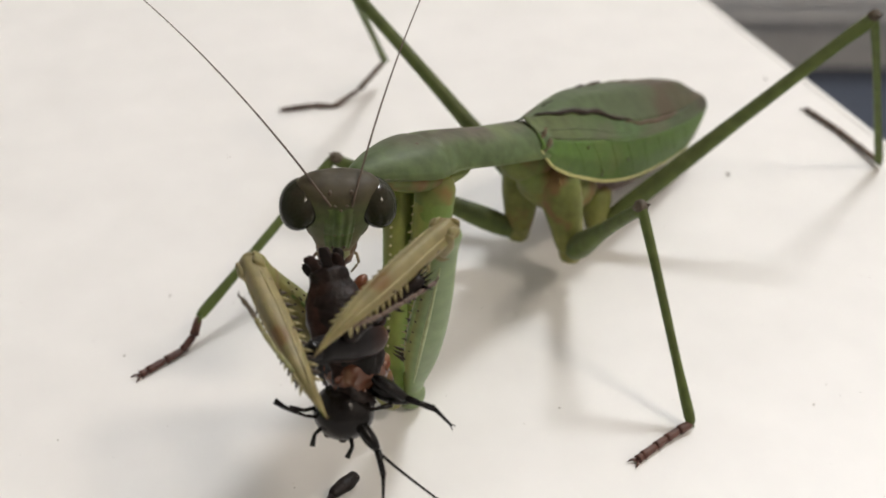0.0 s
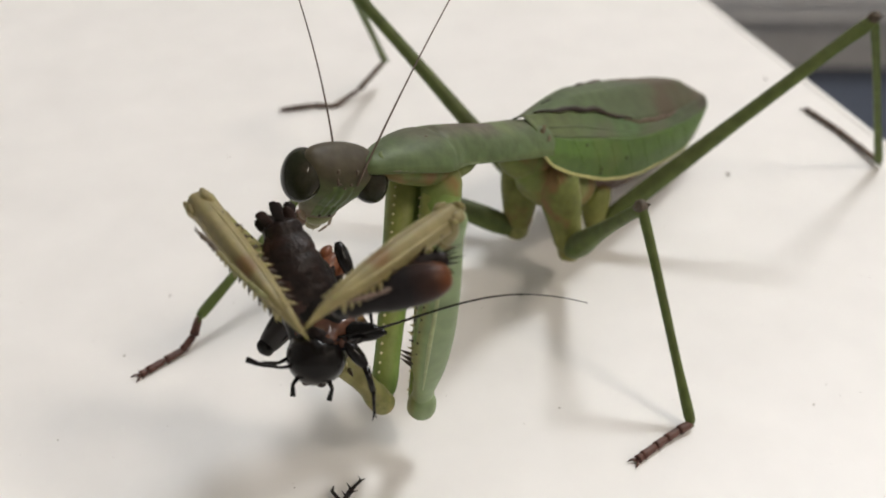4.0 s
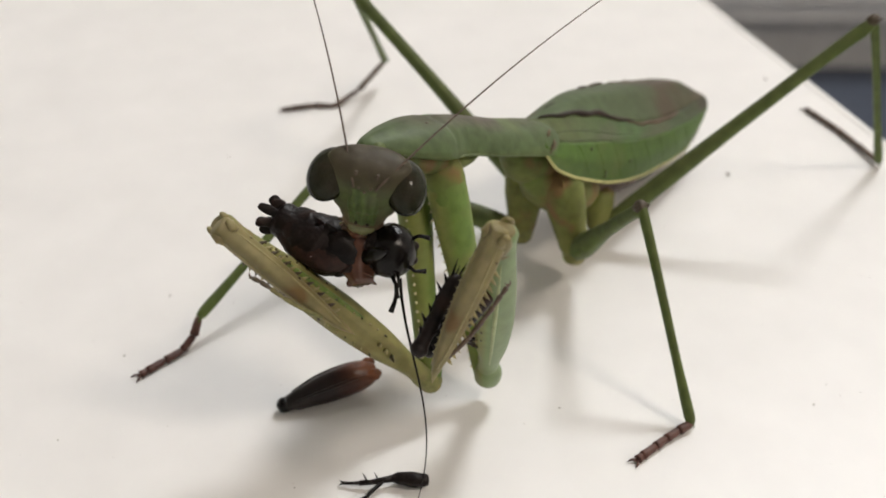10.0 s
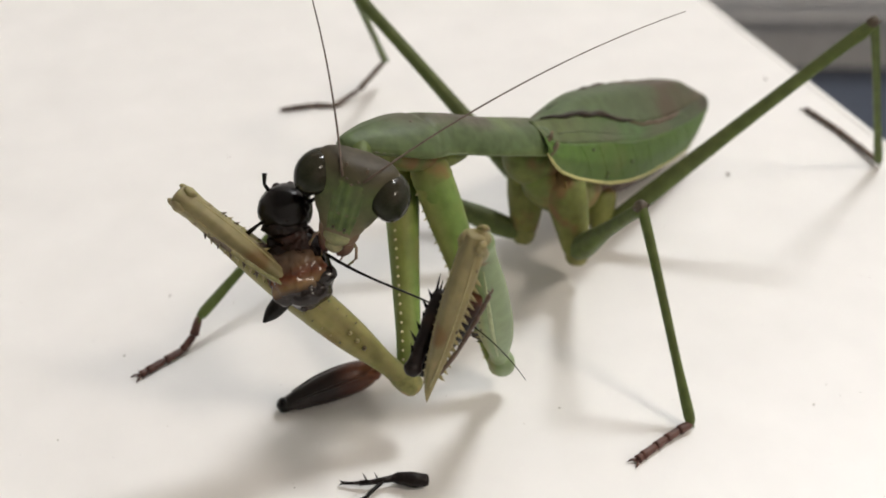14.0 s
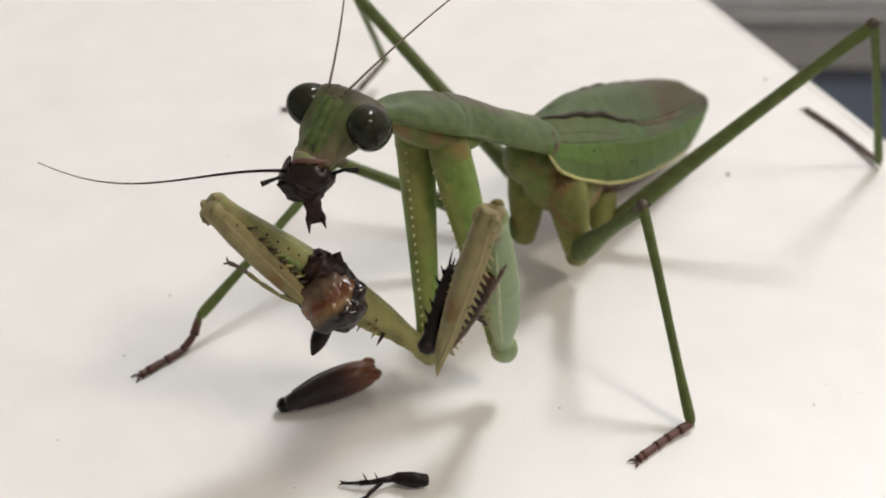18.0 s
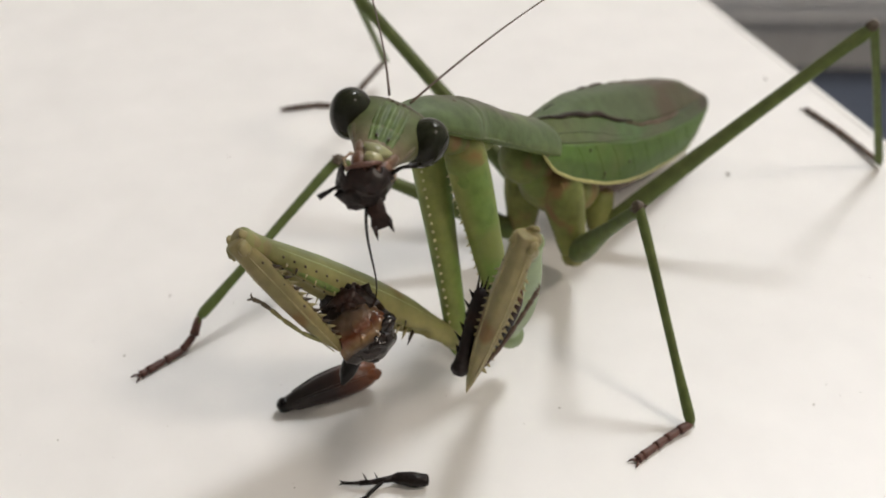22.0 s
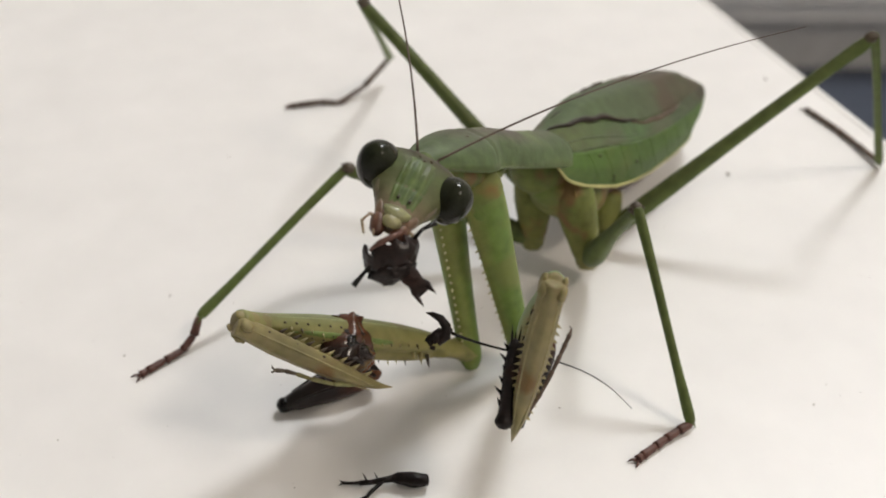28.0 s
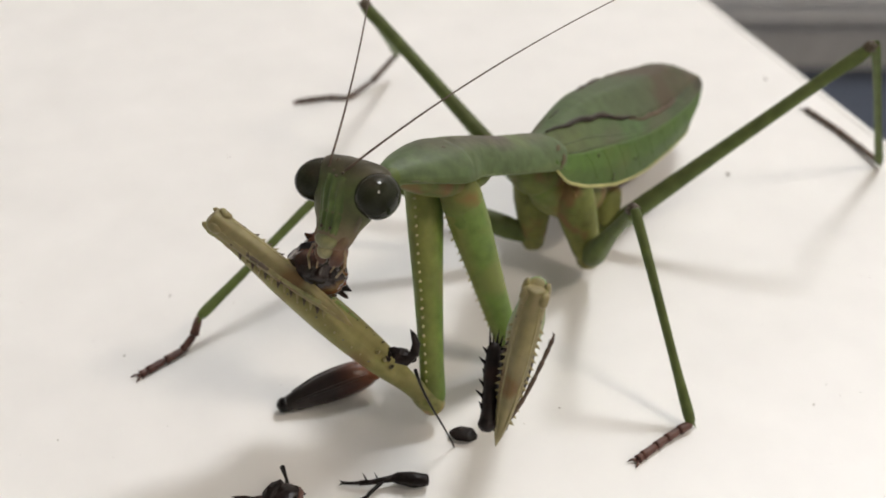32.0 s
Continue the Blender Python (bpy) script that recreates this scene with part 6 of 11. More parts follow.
    walk(PART['antenna_l'], [(0, hm(0.75, -1.70, 1.50, 40.2, -29.1, 66.4)), (0.5, hm(0.75, -1.70, 1.50, 58.5, -18.9, 64.0)), (1, hm(0.75, -1.70, 1.50, 31.6, -40.2, 71.0)), (1.5, hm(0.75, -1.70, 1.50, 62.2, -14.1, 67.7)), (2, hm(0.75, -1.70, 1.50, 43.7, -32.4, 64.0)), (2.5, hm(0.75, -1.70, 1.50, 74.7, -32.6, 27.0)), (3, hm(0.75, -1.70, 1.50, 61.6, -48.7, 35.7)), (3.5, hm(0.75, -1.70, 1.50, 22.4, -62.5, 70.0)), (4, hm(0.75, -1.70, 1.50, 57.5, -24.9, 56.5)), (4.5, hm(0.75, -1.70, 1.50, 54.9, -24.0, 59.4)), (5, hm(0.75, -1.70, 1.50, 50.6, -21.5, 64.2)), (5.5, hm(0.75, -1.70, 1.50, 49.8, -21.0, 64.3)), (6, hm(0.75, -1.70, 1.50, 22.0, -63.8, 70.5)), (6.5, hm(0.75, -1.70, 1.50, 42.8, -30.2, 65.8)), (7, hm(0.75, -1.70, 1.50, 20.1, -46.8, 76.7)), (7.5, hm(0.75, -1.70, 1.50, 37.1, -37.6, 72.8)), (8, hm(0.75, -1.70, 1.50, 60.5, -24.6, 54.6)), (8.5, hm(0.75, -1.70, 1.50, 58.2, -21.0, 61.4)), (9, hm(0.75, -1.70, 1.50, 56.6, -17.8, 67.0)), (9.5, hm(0.75, -1.70, 1.50, 54.6, -10.2, 77.2)), (10, hm(0.75, -1.70, 1.50, 70.5, -15.6, 52.6)), (10.5, hm(0.75, -1.70, 1.50, 43.8, -22.4, 71.0)), (11, hm(0.75, -1.70, 1.50, 44.9, -29.8, 65.8)), (11.5, hm(0.75, -1.70, 1.50, 36.9, -31.3, 70.1)), (12, hm(0.75, -1.70, 1.50, 24.3, -33.7, 76.6)), (12.5, hm(0.75, -1.70, 1.50, 30.0, -28.0, 76.6)), (13, hm(0.75, -1.70, 1.50, 29.3, -27.2, 78.6)), (13.5, hm(0.75, -1.70, 1.50, 52.5, -27.5, 62.1)), (14, hm(0.75, -1.70, 1.50, 63.7, -32.2, 44.6)), (14.5, hm(0.75, -1.70, 1.50, 63.5, -28.9, 47.1)), (15, hm(0.75, -1.70, 1.50, 63.4, -23.5, 51.8)), (15.5, hm(0.75, -1.70, 1.50, 99.8, -57.1, -11.1)), (16, hm(0.75, -1.70, 1.50, 38.5, -64.0, 54.7)), (16.5, hm(0.75, -1.70, 1.50, 30.0, -65.7, 62.8)), (17, hm(0.75, -1.70, 1.50, 23.2, -61.6, 69.7)), (17.5, hm(0.75, -1.70, 1.50, 13.6, -62.7, 77.9)), (18, hm(0.75, -1.70, 1.50, 3.9, -63.3, 86.2)), (18.5, hm(0.75, -1.70, 1.50, 123.2, -67.7, -37.5)), (19, hm(0.75, -1.70, 1.50, 126.0, -63.9, -40.3)), (19.5, hm(0.75, -1.70, 1.50, 111.0, -64.7, -21.3)), (20, hm(0.75, -1.70, 1.50, 96.5, -65.5, -2.8)), (20.5, hm(0.75, -1.70, 1.50, 112.0, -72.1, -21.4)), (21, hm(0.75, -1.70, 1.50, 76.3, -75.8, 12.9)), (21.5, hm(0.75, -1.70, 1.50, 106.8, -64.8, -18.9)), (22, hm(0.75, -1.70, 1.50, 120.8, -56.4, -35.1)), (22.5, hm(0.75, -1.70, 1.50, 127.8, -64.1, -45.2)), (23, hm(0.75, -1.70, 1.50, 148.3, -70.9, -69.3)), (23.5, hm(0.75, -1.70, 1.50, 148.2, -78.8, -65.6)), (23.75, hm(0.75, -1.70, 1.50, 42.5, -53.7, 60.8)), (24, hm(0.75, -1.70, 1.50, 49.3, -12.1, 79.3)), (24.5, hm(0.75, -1.70, 1.50, 46.7, -24.0, 71.8)), (25, hm(0.75, -1.70, 1.50, 50.2, -30.3, 63.7)), (25.5, hm(0.75, -1.70, 1.50, 46.6, -22.8, 72.9)), (26, hm(0.75, -1.70, 1.50, 50.3, -21.0, 70.9)), (26.25, hm(0.75, -1.70, 1.50, 66.8, -50.0, 33.4)), (26.5, hm(0.75, -1.70, 1.50, 119.3, -55.9, -36.8)), (27, hm(0.75, -1.70, 1.50, 112.5, -55.0, -28.9)), (27.5, hm(0.75, -1.70, 1.50, 109.0, -54.3, -24.4)), (28, hm(0.75, -1.70, 1.50, 108.7, -47.2, -25.6)), (28.5, hm(0.75, -1.70, 1.50, 100.9, -51.4, -15.1)), (29, hm(0.75, -1.70, 1.50, 67.6, -26.8, 43.4)), (29.3, hm(0.75, -1.70, 1.50, 115.1, -68.9, -28.3)), (29.45, hm(0.75, -1.70, 1.50, 53.8, -50.7, 49.3)), (29.6, hm(0.75, -1.70, 1.50, 47.1, -16.7, 76.0)), (30, hm(0.75, -1.70, 1.50, 49.5, -39.8, 53.8)), (30.6, hm(0.75, -1.70, 1.50, 99.4, -63.6, -10.5)), (31, hm(0.75, -1.70, 1.50, 122.4, -58.6, -35.3)), (31.5, hm(0.75, -1.70, 1.50, 10.7, -58.3, 80.7)), (32, hm(0.75, -1.70, 1.50, 38.0, -44.0, 61.5))])
    walk(PART['neck'], [(0, mm(-5.87, 77.44, 21.63, -4.8, 28.4, -110.7)), (0.5, mm(-5.87, 77.39, 21.66, 0.7, 27.2, -98.9)), (1, mm(-5.66, 77.19, 21.92, -10.5, 30.1, -122.2)), (1.5, mm(-5.66, 77.15, 21.80, -3.9, 33.2, -109.5)), (2, mm(-5.66, 77.15, 21.80, -7.3, 14.8, -117.8)), (2.5, mm(-4.83, 76.76, 22.94, -10.9, 75.9, -122.2)), (2.75, mm(-4.93, 76.73, 22.62, -7.1, 36.0, -117.9)), (3, mm(-5.03, 76.71, 22.30, -6.8, -4.0, -116.8)), (3.5, mm(-5.03, 76.85, 22.66, -7.1, 5.7, -140.7)), (4, mm(-5.13, 76.96, 22.70, -21.2, 36.9, -177.0)), (4.5, mm(-5.34, 77.22, 22.79, -7.9, 40.3, -155.8)), (5, mm(-5.56, 77.48, 22.87, 10.3, 25.7, -123.2)), (5.5, mm(-5.66, 77.60, 22.91, 14.1, 17.7, -113.0)), (6, mm(-5.41, 77.64, 23.61, 6.3, 9.4, -145.3)), (6.5, mm(-5.53, 77.81, 23.60, 5.5, 25.5, -147.9)), (7, mm(-5.66, 78.01, 23.57, 14.8, 17.8, -123.1)), (7.5, mm(-5.46, 77.84, 23.55, 19.0, 20.1, -110.3)), (8, mm(-5.25, 77.65, 23.55, 23.0, 10.6, -95.4)), (8.5, mm(-5.50, 77.65, 22.87, 22.0, 9.9, -100.7)), (9, mm(-5.75, 77.68, 22.16, 21.0, 8.8, -107.3)), (9.5, mm(-5.18, 77.98, 24.01, 19.9, 15.8, -112.5)), (10, mm(-5.18, 77.84, 23.65, 27.3, 13.5, -83.5)), (10.5, mm(-5.28, 78.50, 24.61, 21.1, 14.8, -108.6)), (11, mm(-5.69, 78.68, 24.07, 23.1, 8.9, -98.9)), (11.5, mm(-5.28, 78.57, 24.68, 21.3, 13.5, -108.2)), (12, mm(-4.87, 78.50, 25.27, 18.4, 17.3, -118.9)), (12.5, mm(-5.18, 78.61, 24.89, 17.7, 13.2, -121.5)), (13, mm(-5.48, 78.73, 24.49, 17.0, 10.7, -124.9)), (13.5, mm(-6.00, 78.97, 23.80, 23.1, 19.2, -101.8)), (14, mm(-6.54, 79.27, 23.07, 29.0, 11.7, -80.1)), (14.5, mm(-6.42, 79.23, 23.30, 28.2, 14.2, -83.5)), (15, mm(-6.16, 79.17, 23.83, 24.7, 21.5, -94.9)), (15.5, mm(-5.86, 79.13, 24.45, 18.5, 20.4, -112.1)), (16, mm(-5.61, 79.13, 24.94, 16.6, 7.5, -119.8)), (16.5, mm(-5.50, 79.13, 25.15, 16.0, 5.9, -124.9)), (17, mm(-4.88, 78.70, 25.60, 15.9, 1.1, -127.0)), (17.5, mm(-4.65, 78.66, 25.87, 15.9, -1.2, -128.3)), (18, mm(-4.42, 78.65, 26.12, 16.0, -3.7, -129.6)), (18.5, mm(-4.33, 78.72, 26.28, 16.0, 4.8, -128.5)), (19, mm(-4.23, 78.77, 26.45, 15.3, -8.2, -105.3)), (19.5, mm(-4.02, 78.66, 26.53, 16.1, -10.1, -110.3)), (20, mm(-3.82, 78.55, 26.61, 16.8, -13.6, -114.0)), (20.5, mm(-2.13, 77.76, 27.80, 15.6, -22.6, -110.0)), (21, mm(-2.93, 77.74, 27.03, 13.4, -16.4, -103.6)), (21.5, mm(-2.92, 77.48, 26.74, 12.5, -10.2, -99.6)), (22, mm(-2.92, 77.19, 26.45, 11.8, -5.8, -94.9)), (22.5, mm(-2.85, 77.21, 26.65, 12.8, -8.6, -102.5)), (23, mm(-2.77, 77.26, 26.84, 14.3, -12.4, -110.6)), (23.5, mm(-2.95, 77.33, 26.67, 14.4, 11.5, -123.3)), (24, mm(-3.13, 77.41, 26.49, 2.6, 42.8, -147.9)), (24.5, mm(-4.16, 76.80, 23.93, 31.3, 36.6, -104.4)), (25, mm(-5.25, 76.72, 20.99, 40.9, 21.6, -85.0)), (25.5, mm(-4.23, 76.40, 21.43, 34.0, 25.1, -102.1)), (26, mm(-3.94, 76.30, 21.89, 33.7, 24.8, -102.8)), (26.5, mm(-3.33, 76.13, 22.83, 34.2, 14.1, -101.4)), (27, mm(-2.72, 76.03, 23.72, 34.1, 7.5, -101.9)), (27.5, mm(-2.45, 76.02, 24.11, 34.1, 3.6, -102.1)), (28, mm(-1.84, 75.37, 23.83, 34.4, -1.4, -85.8)), (28.5, mm(-0.50, 74.44, 23.72, 34.4, -0.1, -85.7)), (29, mm(-1.84, 75.09, 22.77, 43.7, 39.1, -59.9)), (29.3, mm(-0.72, 75.49, 25.28, 34.6, -12.6, -94.5)), (29.6, mm(-3.62, 76.42, 22.55, 31.8, 34.0, -108.0)), (30, mm(-2.83, 75.88, 23.18, 29.9, 16.5, -112.5)), (30.6, mm(-2.84, 76.09, 23.63, 27.8, 10.4, -121.6)), (31, mm(-2.64, 75.96, 23.79, 28.0, -7.7, -114.2)), (31.5, mm(-4.03, 76.35, 22.00, 24.7, 24.0, -135.8)), (32, mm(-3.83, 76.25, 22.29, 25.4, 7.2, -133.2))])
    walk(PART['fore_femur_A'], [(0, mm(-4.16, 73.88, 2.13, 65.1, -57.6, -131.6)), (0.5, mm(-4.16, 73.90, 2.11, 69.8, -58.9, -137.4)), (1, mm(-3.19, 72.05, 3.18, 65.1, -57.2, -133.5)), (1.5, mm(-5.59, 69.28, 5.42, 62.1, -68.7, -136.3)), (2, mm(-4.46, 70.96, 3.88, 68.4, -59.8, -134.9)), (2.5, mm(-5.44, 68.87, 6.34, 95.5, -71.1, -168.8)), (3, mm(-5.75, 68.92, 5.88, 88.2, -65.9, -155.5)), (3.5, mm(-4.70, 68.98, 5.99, 95.4, -61.1, -158.6)), (4, mm(-4.61, 69.09, 5.99, 99.0, -60.4, -160.9)), (4.5, mm(-4.42, 69.33, 5.99, 93.9, -58.7, -166.1)), (5, mm(-4.22, 69.59, 5.99, 103.7, -56.7, -171.6)), (5.5, mm(-4.13, 69.71, 6.00, 110.4, -55.5, -174.2)), (6, mm(-3.83, 69.76, 6.46, 142.4, -53.7, 176.1)), (6.5, mm(-2.88, 71.46, 5.17, 124.2, -50.9, -174.8)), (7, mm(-1.85, 72.25, 4.76, 98.1, -47.5, -166.4)), (7.5, mm(-2.18, 72.19, 4.67, 93.7, -48.0, -168.6)), (8, mm(-2.51, 72.07, 4.63, 90.4, -48.4, -170.9)), (8.5, mm(-3.17, 71.87, 4.23, 110.6, -49.0, -179.1)), (9, mm(-3.82, 71.54, 3.93, 138.2, -47.1, 168.8)), (9.5, mm(-1.20, 72.59, 4.75, 116.3, -50.1, -165.7)), (10, mm(-1.00, 74.33, 3.52, 100.5, -50.1, -162.8)), (10.5, mm(-2.06, 72.27, 5.61, 127.3, -47.7, 176.6)), (11, mm(-1.65, 73.32, 4.70, 121.2, -42.9, 175.1)), (11.5, mm(-1.43, 73.99, 4.70, 105.5, -46.1, -177.3)), (12, mm(-1.22, 74.55, 4.80, 88.8, -47.9, -171.2)), (12.5, mm(-1.12, 75.80, 4.03, 82.6, -44.5, -166.9)), (13, mm(-1.02, 76.89, 3.40, 77.0, -40.5, -163.7)), (13.5, mm(-1.80, 75.27, 3.60, 100.0, -43.8, -173.1)), (14, mm(-2.51, 72.50, 4.83, 123.7, -45.8, 176.2)), (14.5, mm(-2.39, 72.94, 4.66, 121.7, -45.8, 177.6)), (15, mm(-2.07, 73.64, 4.55, 108.2, -46.2, -178.0)), (15.5, mm(-1.69, 74.28, 4.61, 91.1, -46.4, -173.0)), (16, mm(-1.36, 74.73, 4.73, 76.2, -46.3, -169.2)), (16.5, mm(-1.22, 74.91, 4.79, 68.5, -46.2, -167.7)), (17, mm(-1.23, 75.36, 4.70, 66.3, -47.2, -165.5)), (17.5, mm(-1.12, 75.98, 4.62, 64.2, -47.0, -164.6)), (18, mm(-1.01, 76.55, 4.58, 61.8, -46.9, -163.7)), (18.5, mm(-0.72, 77.77, 4.34, 57.5, -45.4, -161.5)), (19, mm(-0.42, 78.86, 4.23, 55.9, -43.8, -159.3)), (19.5, mm(-0.38, 78.52, 4.32, 56.6, -44.7, -158.0)), (20, mm(-0.33, 78.18, 4.42, 57.6, -45.5, -156.7)), (20.5, mm(0.36, 78.43, 5.10, 51.4, -43.7, -156.6)), (21, mm(0.83, 79.61, 4.45, 53.9, -41.3, -150.7)), (21.5, mm(1.06, 79.29, 4.26, 53.1, -40.9, -151.9)), (22, mm(1.29, 78.97, 4.07, 51.0, -40.6, -153.1)), (22.5, mm(1.03, 79.32, 4.12, 51.3, -40.5, -152.1)), (23, mm(0.76, 79.66, 4.19, 52.5, -40.4, -151.1)), (23.5, mm(0.80, 79.78, 4.05, 51.5, -40.1, -151.6)), (24, mm(0.83, 79.90, 3.92, 50.1, -39.8, -152.1)), (24.5, mm(-2.40, 76.48, 2.40, 61.7, -50.5, -166.3)), (25, mm(-5.33, 70.64, 3.29, 109.5, -54.3, 165.7)), (25.5, mm(-2.55, 72.31, 2.05, 73.4, -46.8, 166.0)), (26, mm(-1.95, 73.86, 1.58, 67.0, -49.6, -177.6)), (26.5, mm(-0.57, 76.42, 1.38, 68.2, -45.2, -157.1)), (27, mm(0.88, 78.46, 1.72, 71.6, -36.9, -146.2)), (27.5, mm(1.55, 79.29, 1.98, 72.7, -32.4, -143.1)), (28, mm(2.27, 80.27, 1.78, 73.6, -29.6, -146.6)), (28.5, mm(2.27, 79.73, 1.61, 72.1, -30.0, -142.3)), (29, mm(2.20, 76.07, 1.39, 86.4, -43.7, -148.9)), (29.3, mm(1.99, 78.25, 2.86, 74.1, -30.3, -140.5)), (29.6, mm(0.13, 75.57, 1.53, 86.8, -48.2, -153.0)), (30, mm(0.35, 73.98, 2.33, 96.5, -46.2, -153.0)), (30.6, mm(0.35, 73.82, 2.78, 91.9, -47.0, -150.4)), (31, mm(0.58, 74.80, 2.51, 87.3, -46.6, -147.9)), (31.5, mm(-0.55, 73.60, 1.78, 118.2, -49.1, -169.8)), (32, mm(-0.77, 73.29, 2.05, 134.1, -47.2, 176.6))])
    walk(PART['fore_tibia_A'], [(0, mm(-12.42, 64.58, 21.71, 29.5, 8.6, -65.6)), (0.5, mm(-13.00, 65.79, 21.97, 29.7, 11.9, -64.0)), (1, mm(-11.84, 62.94, 22.68, 29.6, 6.7, -69.0)), (1.5, mm(-11.70, 63.45, 27.03, 19.1, 14.7, -72.4)), (2, mm(-12.69, 62.71, 23.93, 28.5, 7.9, -63.2)), (2.5, mm(-12.80, 67.40, 28.29, 20.0, 18.9, -67.6)), (3, mm(-14.36, 65.00, 27.07, 24.6, 11.8, -60.9)), (3.5, mm(-15.13, 64.89, 26.30, 29.1, 9.6, -55.9)), (4, mm(-15.43, 65.34, 26.17, 29.6, 9.3, -54.8)), (4.5, mm(-16.11, 66.44, 25.82, 66.4, 55.5, -12.3)), (5, mm(-16.84, 67.73, 25.37, 58.1, 51.3, -12.4)), (5.5, mm(-17.20, 68.38, 25.12, 53.0, 48.8, -13.7)), (6, mm(-17.53, 70.69, 25.15, 24.4, 41.1, -13.8)), (6.5, mm(-17.44, 70.14, 23.18, 47.0, 42.6, -10.6)), (7, mm(-17.09, 68.57, 21.86, 73.0, 45.1, -5.4)), (7.5, mm(-17.41, 69.12, 21.90, 72.7, 45.5, -9.3)), (8, mm(-17.72, 69.62, 21.98, 75.7, 46.7, -11.2)), (8.5, mm(-18.39, 71.63, 21.74, 54.2, 42.4, -15.5)), (9, mm(-19.32, 74.61, 20.92, 30.7, 36.2, -21.0)), (9.5, mm(-15.63, 68.92, 22.54, 52.6, 43.1, -2.2)), (10, mm(-15.23, 69.92, 21.31, 67.2, 46.3, -3.6)), (10.5, mm(-17.65, 73.18, 22.77, 40.7, 37.7, -17.0)), (11, mm(-18.59, 74.77, 20.49, 51.4, 35.3, -19.3)), (11.5, mm(-17.52, 73.23, 21.40, 64.1, 41.2, -16.1)), (12, mm(-16.58, 72.17, 22.02, 79.2, 47.1, -11.4)), (12.5, mm(-17.25, 72.05, 20.28, 84.7, 44.8, -6.1)), (13, mm(-17.95, 71.96, 18.48, 92.2, 42.4, -1.4)), (13.5, mm(-18.43, 73.24, 19.65, 64.2, 38.9, -10.8)), (14, mm(-18.67, 73.57, 21.45, 43.1, 36.0, -17.9)), (14.5, mm(-18.55, 73.61, 21.29, 48.5, 37.5, -17.3)), (15, mm(-18.11, 73.09, 21.31, 62.4, 41.2, -15.4)), (15.5, mm(-17.56, 72.34, 21.42, 77.9, 45.2, -13.0)), (16, mm(-17.11, 71.73, 21.50, 91.5, 48.6, -9.9)), (16.5, mm(-16.92, 71.50, 21.52, 97.8, 50.0, -8.2)), (17, mm(-16.50, 71.42, 21.71, 98.2, 51.1, -6.2)), (17.5, mm(-16.37, 71.78, 21.59, 100.9, 51.4, -4.6)), (18, mm(-16.23, 72.09, 21.51, 103.9, 51.8, -2.9)), (18.5, mm(-16.17, 72.59, 20.86, 107.0, 52.1, -2.8)), (19, mm(-16.08, 72.95, 20.30, 105.0, 51.8, -4.8)), (19.5, mm(-15.66, 72.34, 20.64, 103.8, 52.2, -3.5)), (20, mm(-15.25, 71.75, 20.98, 102.4, 52.5, -2.2)), (20.5, mm(-15.04, 71.75, 21.12, 109.4, 54.1, -3.8)), (21, mm(-14.37, 71.09, 19.76, 100.7, 50.9, -3.1)), (21.5, mm(-14.39, 71.03, 19.46, 103.0, 51.9, -4.7)), (22, mm(-14.42, 70.98, 19.16, 105.1, 52.8, -6.3)), (22.5, mm(-14.57, 71.07, 19.19, 103.7, 52.2, -5.6)), (23, mm(-14.71, 71.14, 19.23, 102.4, 51.5, -4.8)), (23.5, mm(-14.82, 71.35, 18.99, 103.2, 52.3, -6.5)), (24, mm(-14.93, 71.56, 18.76, 103.7, 52.9, -8.2)), (24.5, mm(-16.74, 72.99, 20.30, 100.6, 55.2, -8.2)), (25, mm(-18.46, 73.99, 22.13, 49.6, 46.3, -33.4)), (25.5, mm(-17.97, 76.14, 18.96, 100.6, 50.8, -33.0)), (26, mm(-16.99, 73.24, 19.23, 94.8, 52.7, -18.9)), (26.5, mm(-15.62, 70.07, 17.85, 90.0, 47.8, -1.3)), (27, mm(-14.55, 68.14, 15.64, 87.5, 39.6, 4.3)), (27.5, mm(-14.12, 67.55, 14.42, 89.0, 36.0, 6.0)), (28, mm(-14.58, 69.17, 13.22, 90.9, 33.6, 3.7)), (28.5, mm(-13.63, 67.45, 13.23, 90.0, 34.5, 5.1)), (29, mm(-12.16, 67.40, 17.41, 73.6, 41.1, 5.2)), (29.3, mm(-13.45, 65.50, 14.58, 91.7, 34.8, 9.8)), (29.6, mm(-13.65, 68.55, 18.82, 74.6, 46.3, 2.8)), (30, mm(-13.95, 66.70, 19.09, 68.5, 42.7, 9.2)), (30.6, mm(-13.42, 66.01, 19.74, 74.0, 44.8, 9.1)), (31, mm(-12.93, 66.34, 19.36, 75.7, 44.9, 7.5)), (31.5, mm(-15.50, 70.90, 19.32, 46.9, 40.3, -5.9)), (32, mm(-16.50, 74.24, 19.08, 36.1, 36.1, -16.0))])
